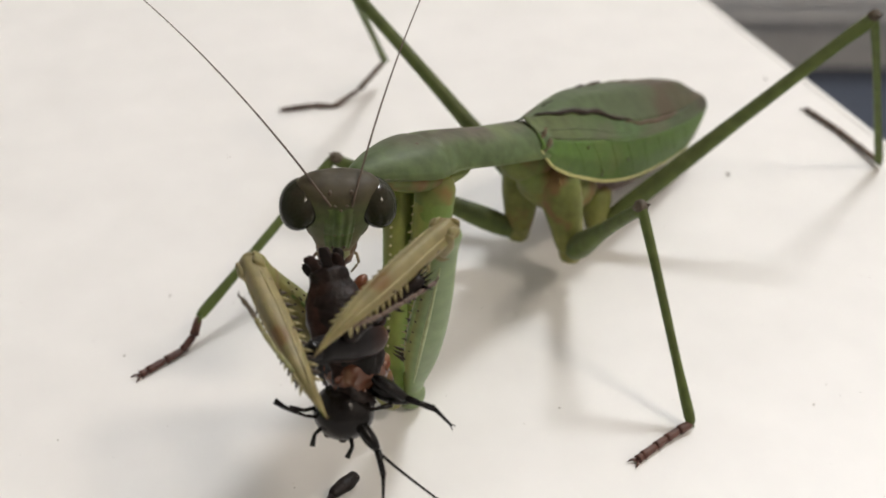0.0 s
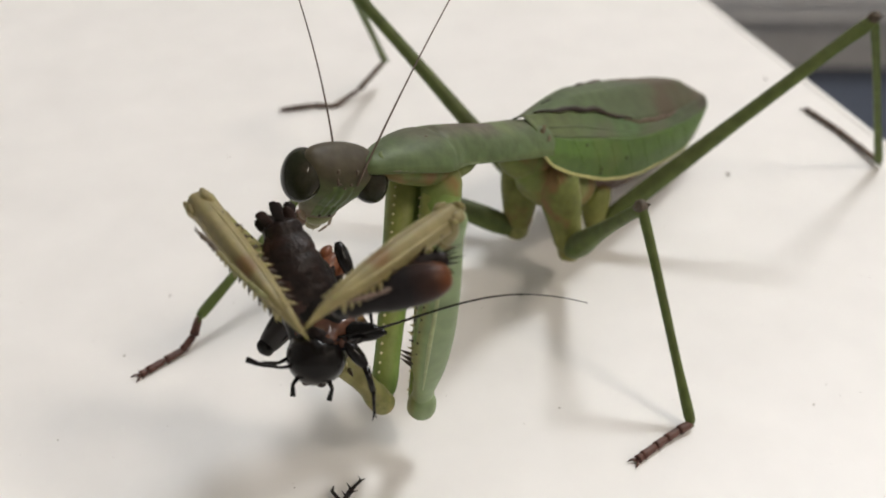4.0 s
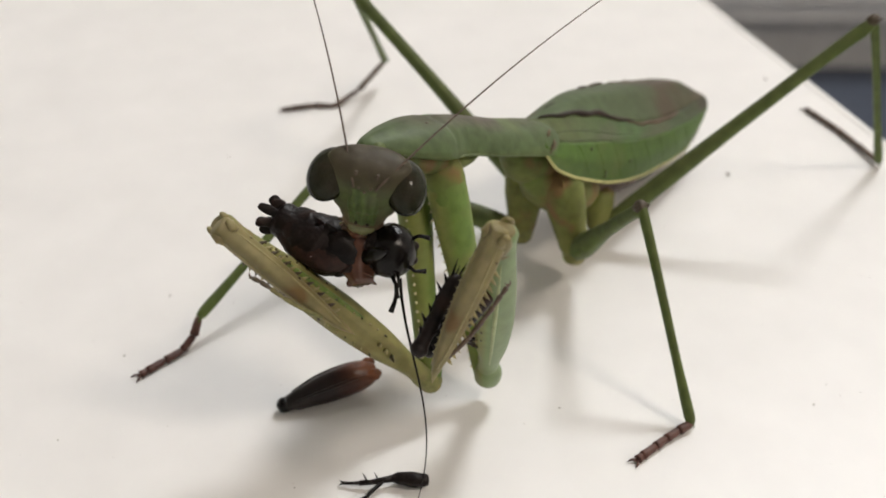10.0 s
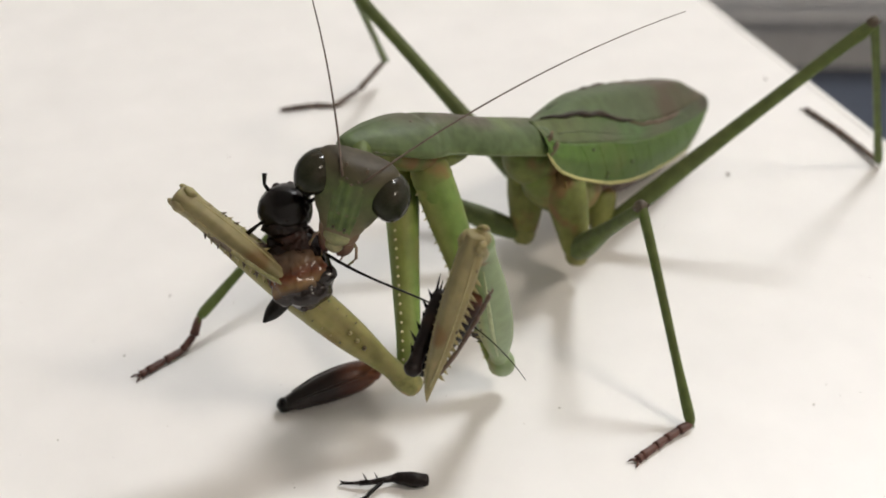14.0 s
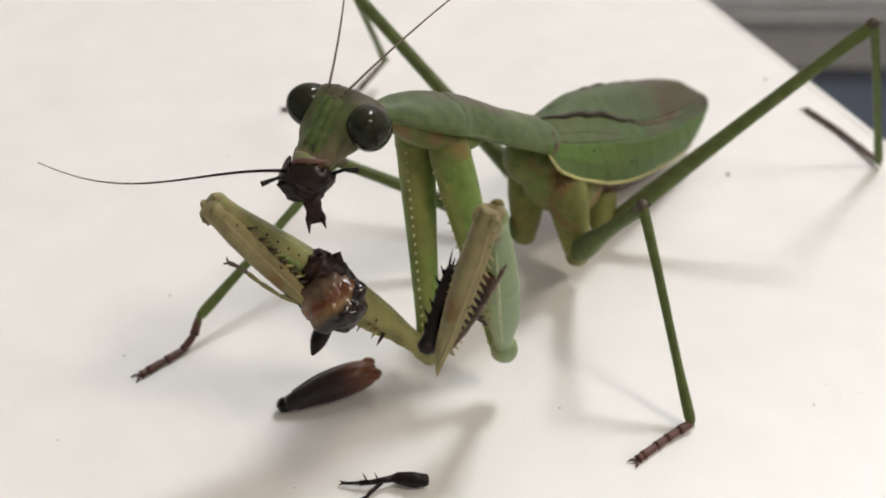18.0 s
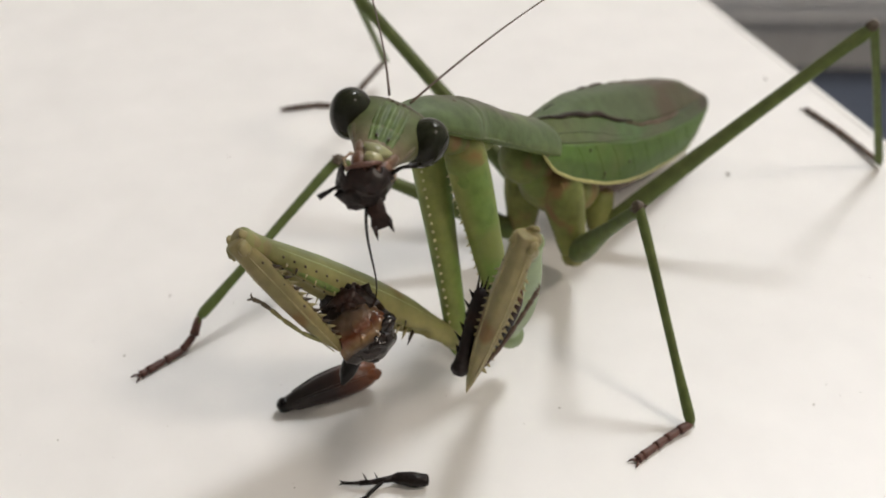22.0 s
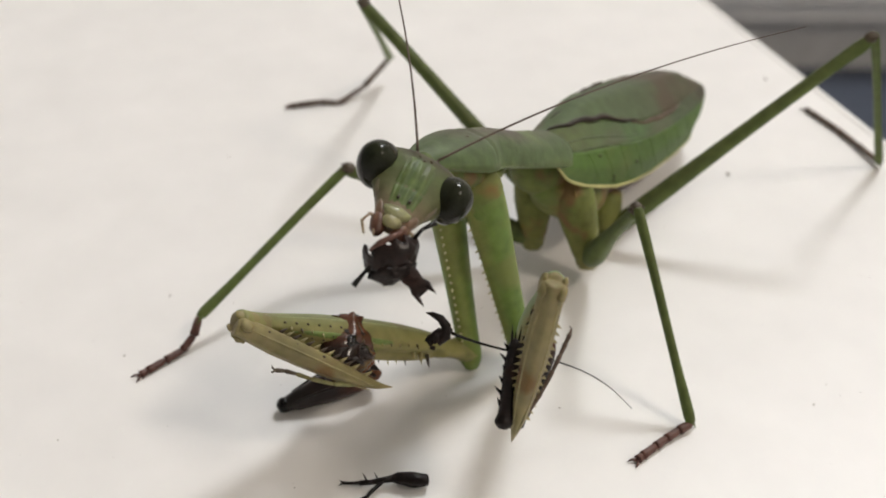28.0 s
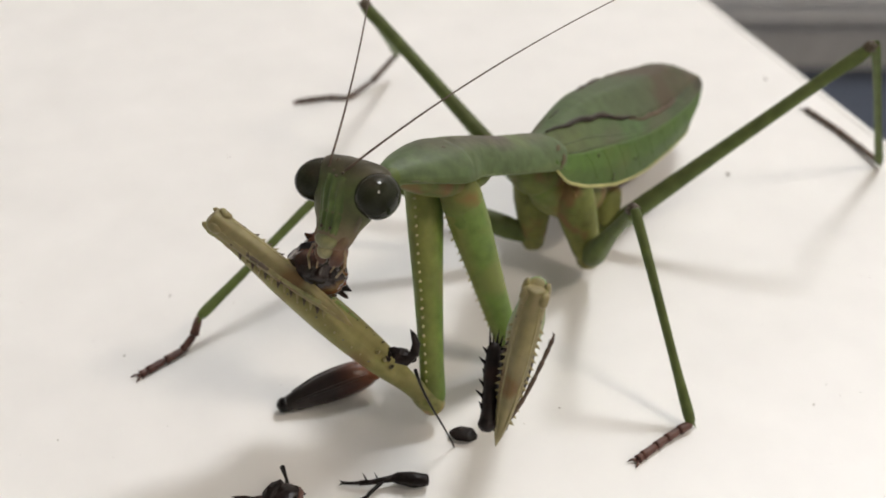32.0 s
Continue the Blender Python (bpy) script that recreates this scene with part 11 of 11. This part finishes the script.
    walk(PART['scrap'], [(0, mm(-6.41, 61.42, 14.58, 54.2, 11.5, -8.2)), (0.5, mm(-6.54, 61.58, 14.80, 54.2, 11.5, -8.2)), (1, mm(-6.89, 61.97, 15.37, 54.2, 11.5, -8.2)), (1.5, mm(-7.34, 62.49, 16.10, 54.2, 11.5, -8.2)), (2, mm(-7.78, 63.00, 16.83, 54.2, 11.5, -8.2)), (2.5, mm(-8.13, 63.40, 17.40, 54.2, 11.5, -8.2)), (3, mm(-8.27, 63.56, 17.62, 54.2, 11.5, -8.2)), (3.5, mm(-8.28, 63.72, 17.86, 54.2, 11.5, -8.2)), (4, mm(-8.38, 64.59, 18.07, 54.2, 11.5, -8.2)), (4.5, mm(-8.52, 65.86, 18.27, 54.2, 11.5, -8.2)), (5, mm(-8.70, 67.46, 18.25, 54.2, 11.5, -8.2)), (5.5, mm(-8.87, 68.96, 18.06, 54.2, 11.5, -8.2)), (6, mm(-8.98, 69.80, 17.81, 54.2, 11.5, -8.2)), (6.5, mm(-9.17, 70.87, 16.88, 54.2, 11.5, -8.2)), (7, mm(-9.30, 70.83, 16.52, 54.2, 11.5, -8.2)), (7.5, mm(-9.46, 70.76, 16.05, 54.2, 11.5, -8.2)), (8, mm(-9.62, 70.64, 15.62, 54.2, 11.5, -8.2)), (8.5, mm(-9.84, 71.19, 14.80, 54.2, 11.5, -8.2)), (9, mm(-10.04, 72.24, 13.84, 54.2, 11.5, -8.2)), (9.5, mm(-7.54, 70.97, 16.57, 54.2, 11.5, -8.2)), (10, mm(-5.43, 73.27, 16.66, 54.2, 11.5, -8.2)), (10.5, mm(-7.34, 72.37, 16.30, 54.2, 11.5, -8.2)), (11, mm(-9.49, 73.51, 14.45, 54.2, 11.5, -8.2)), (11.5, mm(-9.52, 73.03, 14.84, 54.2, 11.5, -8.2)), (12, mm(-9.70, 72.74, 15.15, 54.2, 11.5, -8.2)), (12.5, mm(-10.13, 73.75, 14.53, 54.2, 11.5, -8.2)), (13, mm(-10.56, 74.71, 13.96, 54.2, 11.5, -8.2)), (13.5, mm(-10.74, 74.32, 14.33, 54.2, 11.5, -8.2)), (14, mm(-10.61, 72.83, 15.46, 54.2, 11.5, -8.2)), (14.5, mm(-10.52, 73.01, 15.21, 54.1, 12.3, -8.8)), (15, mm(-10.23, 72.96, 14.97, 53.7, 14.2, -10.2)), (15.5, mm(-9.82, 72.71, 14.78, 53.2, 16.7, -12.1)), (16, mm(-9.41, 72.45, 14.60, 52.6, 19.1, -14.0)), (16.5, mm(-9.10, 72.28, 14.44, 52.1, 20.8, -15.4)), (17, mm(-8.98, 72.32, 14.30, 51.9, 21.5, -16.0)), (17.5, mm(-8.92, 72.65, 13.96, 51.9, 21.5, -16.0)), (18, mm(-8.68, 72.86, 13.57, 51.9, 21.5, -16.0)), (18.5, mm(-8.36, 73.47, 12.77, 51.9, 21.5, -16.0)), (19, mm(-7.97, 73.91, 12.04, 51.9, 21.5, -16.0)), (19.5, mm(-7.46, 73.33, 12.09, 51.9, 21.5, -16.0)), (20, mm(-7.01, 72.77, 12.18, 51.9, 21.5, -16.0)), (20.5, mm(-6.72, 72.56, 12.11, 51.9, 21.5, -16.0)), (21, mm(-6.66, 73.14, 11.56, 51.9, 21.5, -16.0)), (21.5, mm(-6.69, 73.10, 11.53, 51.9, 21.5, -16.0)), (22, mm(-6.77, 73.02, 11.44, 51.9, 21.5, -16.0)), (22.5, mm(-6.89, 73.06, 11.22, 51.9, 21.5, -16.0)), (23, mm(-7.00, 73.08, 11.01, 51.9, 21.5, -16.0)), (23.5, mm(-7.10, 73.20, 10.77, 51.9, 21.5, -16.0)), (24, mm(-7.15, 73.37, 10.57, 51.9, 21.5, -16.0)), (24.5, mm(-9.94, 73.57, 12.30, 50.2, 26.3, -20.2)), (25, mm(-12.42, 72.20, 15.16, 47.7, 31.6, -25.5)), (25.5, mm(-11.56, 74.27, 13.19, 49.3, 28.3, -22.2)), (26, mm(-8.43, 72.45, 13.54, 51.9, 21.7, -16.2)), (26.5, mm(-4.96, 72.06, 12.63, 53.4, 15.7, -11.4)), (27, mm(-2.04, 72.05, 11.60, 54.1, 11.9, -8.5)), (27.5, mm(-0.81, 72.14, 11.09, 54.3, 10.6, -7.5)), (28, mm(-0.52, 73.13, 9.94, 54.2, 11.5, -8.2)), (28.5, mm(0.12, 72.45, 10.49, 51.1, 24.0, -18.1)), (29, mm(-0.01, 69.85, 11.42, 45.3, 35.4, -29.8)), (29.3, mm(0.11, 70.65, 11.67, 52.7, 18.7, -13.7)), (29.6, mm(-1.33, 69.52, 11.26, 43.2, 38.1, -33.2)), (30, mm(-2.11, 68.08, 12.19, 45.3, 35.4, -29.8)), (30.6, mm(-1.09, 67.68, 12.78, 43.5, 37.8, -32.8)), (31, mm(-0.90, 68.13, 12.15, 47.1, 32.6, -26.7)), (31.5, mm(-2.56, 69.36, 11.13, 34.7, 45.7, -45.9)), (32, mm(-2.80, 70.31, 10.34, 34.7, 45.7, -45.9))])
    walk(PART['cant'], [(0, mm(-5.36, 58.18, 13.09, 44.5, 36.4, -31.1)), (0.25, mm(-6.81, 58.38, 13.37, -8.0, 54.6, -99.7)), (0.5, mm(-8.27, 58.58, 13.66, -49.4, 28.2, -158.0)), (0.75, mm(-6.90, 58.28, 13.23, -17.8, 53.0, -111.9)), (1, mm(-5.54, 57.98, 12.79, 34.5, 45.9, -46.2)), (1.25, mm(-7.18, 58.65, 13.75, -33.5, 46.6, -132.3)), (1.5, mm(-8.82, 59.32, 14.72, -54.8, 5.0, -176.5)), (1.67, mm(-7.54, 59.12, 14.42, -30.5, 48.3, -128.3)), (1.83, mm(-6.27, 58.91, 14.13, 39.5, 42.0, -39.1)), (2, mm(-4.99, 58.71, 13.84, 54.9, -3.9, 2.8)), (2.25, mm(-6.63, 59.91, 15.56, 50.3, 26.2, -20.1)), (2.5, mm(-8.27, 61.12, 17.29, 26.0, 50.3, -57.6)), (3, mm(-6.99, 60.48, 16.37, -19.1, 52.6, -113.6)), (3.25, mm(-7.08, 61.12, 17.28, 44.8, 36.1, -30.7)), (3.5, mm(-7.16, 61.76, 18.19, 54.4, -9.9, 7.0)), (4, mm(-7.33, 62.25, 17.86, 54.7, -6.4, 4.5)), (4.5, mm(-7.67, 63.04, 17.39, 55.0, 1.3, -0.9)), (5, mm(-8.06, 64.15, 16.65, 54.5, 8.8, -6.2)), (5.5, mm(-8.31, 65.23, 15.86, 54.1, 12.0, -8.5)), (6, mm(-7.61, 66.55, 16.30, 53.0, 17.7, -12.9)), (6.5, mm(-6.66, 67.07, 14.60, 48.1, 30.9, -24.8)), (7, mm(-5.60, 66.62, 13.65, 45.3, 35.4, -29.8)), (7.5, mm(-6.51, 65.88, 12.22, 37.5, 43.7, -42.0)), (8, mm(-7.41, 65.09, 10.83, 18.2, 52.9, -67.6)), (8.5, mm(-7.19, 67.16, 12.18, 26.4, 50.2, -57.1)), (9, mm(-7.00, 69.64, 13.27, 35.7, 45.0, -44.5)), (9.5, mm(-4.92, 68.50, 16.18, 15.2, 53.5, -71.4)), (10, mm(-3.11, 70.88, 16.39, 4.7, 54.9, -84.2)), (10.5, mm(-4.69, 71.37, 18.01, 20.7, 52.2, -64.4)), (11, mm(-6.44, 73.94, 18.20, 40.0, 41.5, -38.3)), (11.5, mm(-6.70, 73.69, 18.91, 49.0, 29.1, -22.9)), (11.75, mm(-6.83, 73.64, 19.21, 60.3, 35.1, 24.5)), (12, mm(-6.97, 73.60, 19.51, 73.3, 32.0, 73.0)), (12.5, mm(-7.06, 73.52, 17.34, 90.9, 37.4, 67.6)), (12.75, mm(-7.11, 73.44, 16.26, 66.7, 33.1, 23.4)), (13, mm(-7.15, 73.36, 15.17, 53.1, 17.1, -12.5)), (13.5, mm(-7.83, 73.29, 16.00, 51.7, 22.3, -16.6)), (14, mm(-8.38, 72.12, 17.58, 50.4, 25.9, -19.9)), (14.5, mm(-8.36, 72.65, 17.84, 49.2, 28.6, -22.4)), (15, mm(-8.27, 73.45, 18.80, 45.8, 34.7, -29.0)), (15.5, mm(-7.66, 69.88, 22.90, 40.6, 40.9, -37.3)), (16, mm(-7.61, 71.02, 23.55, 35.7, 45.1, -44.6)), (16.5, mm(-7.56, 71.28, 23.97, 33.5, 46.5, -47.6)), (17, mm(-9.85, 69.83, 22.39, 41.0, 40.6, -36.8)), (17.17, mm(-9.47, 70.28, 23.09, 54.9, -3.7, 2.6)), (17.33, mm(-9.08, 70.73, 23.79, 34.2, -46.1, 46.6)), (17.5, mm(-8.69, 71.18, 24.49, -34.4, -46.0, 133.6)), (18, mm(-10.79, 71.49, 25.09, -55.0, -1.6, 178.9)), (18.17, mm(-9.26, 70.72, 25.16, -38.1, -43.2, 138.9)), (18.33, mm(-7.73, 69.95, 25.22, 27.4, -49.7, 55.8)), (18.5, mm(-6.21, 69.18, 25.29, 54.2, -11.5, 8.2)), (18.75, mm(-6.04, 68.21, 25.68, 53.4, 15.9, -11.5)), (19, mm(-5.87, 67.24, 26.07, 40.6, 40.9, -37.4)), (19.5, mm(-5.72, 67.57, 26.18, 37.7, 43.5, -41.7)), (20, mm(-5.55, 67.66, 26.45, 35.0, 45.5, -45.5)), (20.5, mm(-4.90, 64.74, 27.44, 25.8, 50.4, -57.8)), (20.75, mm(-4.74, 65.45, 26.56, 63.1, 84.7, -29.9)), (21, mm(-4.59, 66.16, 25.68, -155.2, 58.9, 102.6)), (21.5, mm(-4.77, 66.09, 25.62, -157.4, 60.6, 102.2)), (22, mm(-4.92, 65.70, 25.77, -159.4, 62.1, 101.7)), (22.5, mm(-4.81, 66.40, 26.72, -154.6, 66.1, 106.4)), (23, mm(-4.69, 67.01, 27.72, -148.9, 69.6, 112.1)), (23.5, mm(-4.56, 67.61, 25.19, 9.4, 54.5, -78.5)), (24, mm(-4.81, 74.30, 18.45, 16.2, 53.3, -70.0)), (24.5, mm(-8.21, 71.93, 16.92, 10.9, 54.3, -76.6)), (25, mm(-11.50, 69.38, 15.62, -3.4, 54.9, -94.2)), (26.25, mm(-4.78, 70.27, 13.34, 42.9, 58.4, -29.7)), (27.5, mm(1.95, 71.15, 11.07, 68.9, 39.5, 15.4)), (28, mm(0.69, 72.30, 10.14, 60.6, 30.8, 4.3)), (28.5, mm(1.00, 70.82, 9.56, 59.3, 34.7, -1.9)), (29, mm(1.28, 68.00, 10.17, 61.3, 43.3, -3.1)), (29.3, mm(0.92, 69.63, 11.61, 74.4, 35.2, 37.5)), (29.6, mm(-0.50, 67.93, 10.39, 54.0, 58.9, -21.5)), (30, mm(-0.89, 66.56, 11.41, 72.8, 64.0, -0.2)), (30.6, mm(-0.08, 66.23, 12.11, 74.2, 58.2, 5.8)), (31, mm(-0.37, 66.83, 11.70, 75.9, 53.0, 12.7)), (31.5, mm(-0.58, 67.70, 10.15, 59.1, 58.8, -14.6)), (32, mm(-2.05, 68.76, 9.52, 131.1, 75.2, 49.9))])
    walk(PART['fem1'], [(0, hm(-9.85, 64.44, 12.73, 41.5, -40.0, 36.0)), (0.5, hm(-10.05, 64.44, 12.73, 41.5, -40.0, 36.0)), (1, hm(-9.85, 64.33, 12.57, 41.5, -40.0, 36.0)), (1.5, hm(-11.21, 65.78, 14.64, 41.5, -40.0, 36.0)), (2, hm(-10.16, 64.44, 12.73, 41.5, -40.0, 36.0)), (2.5, hm(-11.21, 67.23, 16.71, 41.5, -40.0, 36.0)), (3, hm(-11.40, 66.45, 15.59, 41.5, -40.0, 36.0)), (3.5, hm(-11.21, 66.11, 15.12, 41.5, -40.0, 36.0)), (4, hm(-12.35, 66.06, 14.06, 41.5, -40.0, 36.0)), (4.5, hm(-12.39, 66.97, 13.75, 41.5, -40.0, 36.0)), (5, hm(-12.49, 68.20, 13.19, 41.5, -40.0, 36.0)), (5.5, hm(-12.63, 69.33, 12.47, 41.5, -40.0, 36.0)), (6, hm(-12.88, 70.00, 12.00, 41.5, -40.0, 36.0)), (6.5, hm(-12.43, 70.94, 10.88, 41.5, -40.0, 36.0)), (7, hm(-11.80, 70.92, 10.54, 41.5, -40.0, 36.0)), (7.15, hm(-11.20, 68.80, 7.53, 41.7, -39.8, 35.6)), (7.3, hm(-12.95, 74.58, 0.80, 0.0, -6.7, 24.1)), (32, hm(-12.95, 74.58, 0.80, 0.0, -6.7, 24.1))])
    walk(PART['fallen'], [(0, hm(-7.72, 65.33, 0.75, 0.0, -0.0, -122.7)), (2.2, hm(-7.72, 65.33, 0.75, 0.0, -0.0, -122.7)), (2.3, hm(-7.81, 64.16, 0.75, 0.0, -0.0, -177.8)), (2.4, hm(-7.90, 62.99, 0.75, 0.0, -0.0, 127.1)), (2.5, hm(-7.98, 61.82, 0.75, 0.0, -0.0, 72.0)), (8.6, hm(-7.98, 61.82, 0.75, 0.0, -0.0, 72.0)), (8.75, hm(-5.38, 64.01, 0.75, 0.0, -0.0, 127.0)), (8.9, hm(-2.77, 66.21, 0.75, 0.0, -0.0, -178.0)), (32, hm(-2.77, 66.21, 0.75, 0.0, -0.0, -178.0))])
    walk(PART['stub'], [(0, hm(-1.60, 1.70, -0.30, 0.0, -0.0, 118.0)), (25.5, hm(-1.60, 1.70, -0.30, 0.0, -0.0, 118.0)), (26, hm(-0.50, 1.05, -0.40, 0.0, -0.0, 79.0)), (26.5, hm(0.60, 0.40, -0.50, 0.0, -0.0, 40.0)), (32, hm(0.60, 0.40, -0.50, 0.0, -0.0, 40.0))])
    walk(PART['flake'], [(0, hm(-9.00, 73.92, 19.72, 11.3, 9.5, 7.4)), (0.5, hm(-8.46, 73.15, 19.62, 25.2, 15.0, 0.8)), (1, hm(-9.16, 73.71, 19.92, -1.1, 6.8, 21.1)), (1.5, hm(-8.79, 73.62, 19.54, 29.8, 8.0, 12.6)), (2, hm(-9.33, 73.06, 20.72, 8.7, 8.4, 23.1)), (2.5, hm(-7.12, 75.63, 20.45, 9.6, 17.1, 18.0)), (3, hm(-8.57, 72.29, 22.68, -7.1, 17.7, 25.2)), (3.25, hm(-8.77, 73.38, 22.30, -27.8, 5.2, -7.4)), (3.5, hm(-8.97, 74.47, 21.92, -39.3, -15.7, -34.8)), (3.75, hm(-9.21, 75.39, 21.64, -10.5, 11.5, -9.4)), (4, hm(-9.46, 76.31, 21.36, 29.5, 19.4, 28.3)), (4.5, hm(-9.32, 76.09, 21.21, 22.3, 17.3, 13.1)), (5, hm(-9.01, 75.09, 21.55, 15.2, 12.7, -4.7)), (5.5, hm(-8.83, 74.44, 21.81, 12.9, 11.0, -9.4)), (5.75, hm(-9.47, 74.74, 22.20, -16.5, 0.5, -25.0)), (6, hm(-10.12, 75.03, 22.59, -43.2, -16.1, -34.0)), (6.25, hm(-10.06, 75.24, 22.55, -18.5, 11.1, -5.8)), (6.5, hm(-10.00, 75.45, 22.51, 18.4, 19.8, 33.6)), (7, hm(-9.34, 74.09, 22.71, -5.5, 21.1, 30.6)), (7.5, hm(-8.38, 74.33, 21.97, -5.5, 1.4, -15.1)), (8, hm(-7.39, 72.53, 22.44, 1.9, 4.2, -13.6)), (8.5, hm(-8.02, 73.30, 21.99, 9.0, 7.1, -15.9)), (9, hm(-8.67, 74.02, 21.56, 15.2, 10.7, -17.2)), (9.5, hm(-8.13, 75.04, 23.03, 21.4, 5.2, -14.6)), (10, hm(-6.39, 73.52, 22.67, 18.5, 10.8, -7.2)), (10.5, hm(-8.31, 74.74, 23.58, 8.0, 12.2, -18.8)), (11, hm(-8.15, 74.31, 23.41, 0.2, 12.4, -17.4)), (11.5, hm(-8.25, 74.89, 23.75, -3.0, 11.1, -19.7)), (12, hm(-8.31, 75.42, 24.10, -7.7, 8.2, -24.2)), (12.5, hm(-8.71, 75.70, 23.93, -5.9, 7.9, -36.0)), (13, hm(-9.20, 76.00, 23.73, -7.4, 9.9, -44.6)), (13.5, hm(-8.49, 75.62, 22.58, -2.0, 14.4, -24.9)), (14, hm(-7.53, 73.95, 22.02, -5.4, 14.7, -9.2)), (14.5, hm(-7.78, 74.48, 22.19, -0.2, 15.4, -8.6)), (15, hm(-8.38, 75.64, 22.64, 11.8, 17.7, -3.4)), (15.25, hm(-8.69, 75.34, 23.17, -29.1, 15.4, -7.9)), (15.5, hm(-8.99, 75.05, 23.70, -69.1, 10.9, -9.7)), (16, hm(-9.34, 75.32, 24.38, -51.2, -4.2, -29.5)), (16.5, hm(-9.52, 75.51, 24.66, -51.2, -6.5, -31.9)), (17, hm(-9.06, 75.32, 25.56, -48.0, 0.7, -35.7)), (17.5, hm(-8.79, 75.45, 25.97, -47.4, -0.7, -36.8)), (18, hm(-8.52, 75.61, 26.36, -46.9, -2.1, -37.8)), (18.5, hm(-7.95, 75.39, 26.81, -81.4, 12.1, -11.6)), (19, hm(-7.04, 73.76, 27.86, -85.5, 10.9, -9.1)), (19.5, hm(-6.99, 73.96, 27.82, -82.8, 3.2, -5.4)), (20, hm(-6.90, 73.91, 27.92, -80.3, -4.9, -2.3)), (20.5, hm(-5.20, 72.19, 30.41, -88.5, 1.3, -1.6)), (21, hm(-5.48, 73.07, 28.56, -72.1, 0.8, -10.6)), (21.5, hm(-5.27, 72.78, 28.08, -76.6, 10.5, -10.6)), (22, hm(-5.01, 72.16, 27.79, -81.3, 19.6, -12.1)), (22.5, hm(-5.37, 72.57, 28.05, -84.1, 12.6, -12.2)), (23, hm(-5.71, 72.87, 28.37, -86.8, 5.9, -11.6)), (23.5, hm(-6.32, 73.64, 26.57, -76.8, 3.1, -8.7)), (23.75, hm(-6.70, 74.75, 25.50, -27.6, 13.6, 2.4)), (24, hm(-7.07, 75.86, 24.44, 23.4, 11.8, 17.8)), (24.5, hm(-6.81, 73.36, 21.35, 11.7, 11.9, -5.5)), (25, hm(-6.47, 70.45, 18.43, 2.3, 11.7, -15.4)), (25.5, hm(-6.97, 71.80, 19.22, 10.5, 17.7, -22.0)), (26, hm(-6.68, 72.08, 19.95, 12.6, 19.4, -20.3)), (26.25, hm(-6.41, 71.22, 21.22, -30.2, 20.9, -14.6)), (26.5, hm(-6.14, 70.36, 22.49, -73.8, 25.6, -11.5)), (27, hm(-5.47, 70.84, 24.02, -76.5, 22.6, -15.3)), (27.5, hm(-5.17, 71.04, 24.72, -77.7, 21.2, -16.9)), (28, hm(-3.37, 69.98, 24.79, -74.5, 23.5, -17.1)), (28.5, hm(-1.81, 68.54, 24.19, -75.7, 4.4, -7.0)), (28.75, hm(-1.89, 70.42, 22.43, -37.7, 18.6, -17.0)), (29, hm(-1.98, 72.31, 20.68, 3.0, 35.7, -15.6)), (29.15, hm(-2.35, 71.55, 23.64, -38.2, 19.6, -21.0)), (29.3, hm(-2.72, 70.80, 26.60, -75.6, 4.1, -14.3)), (29.45, hm(-4.57, 71.85, 23.20, -30.0, 5.1, -19.8)), (29.6, hm(-6.42, 72.91, 19.81, 15.6, 9.6, -22.9)), (30, hm(-5.99, 72.12, 22.43, 6.2, 18.7, 20.2)), (30.3, hm(-6.21, 72.33, 22.95, -32.1, 20.9, -2.6)), (30.6, hm(-6.44, 72.54, 23.48, -67.6, 9.5, -21.7)), (31, hm(-5.78, 71.67, 24.84, -80.7, 6.6, -9.2)), (31.15, hm(-2.64, 71.70, 12.62, -40.4, 2.3, -10.7)), (31.3, hm(0.50, 71.73, 0.40, -0.0, -0.0, -14.6)), (32, hm(0.50, 71.73, 0.40, -0.0, -0.0, -14.6))])


motions()
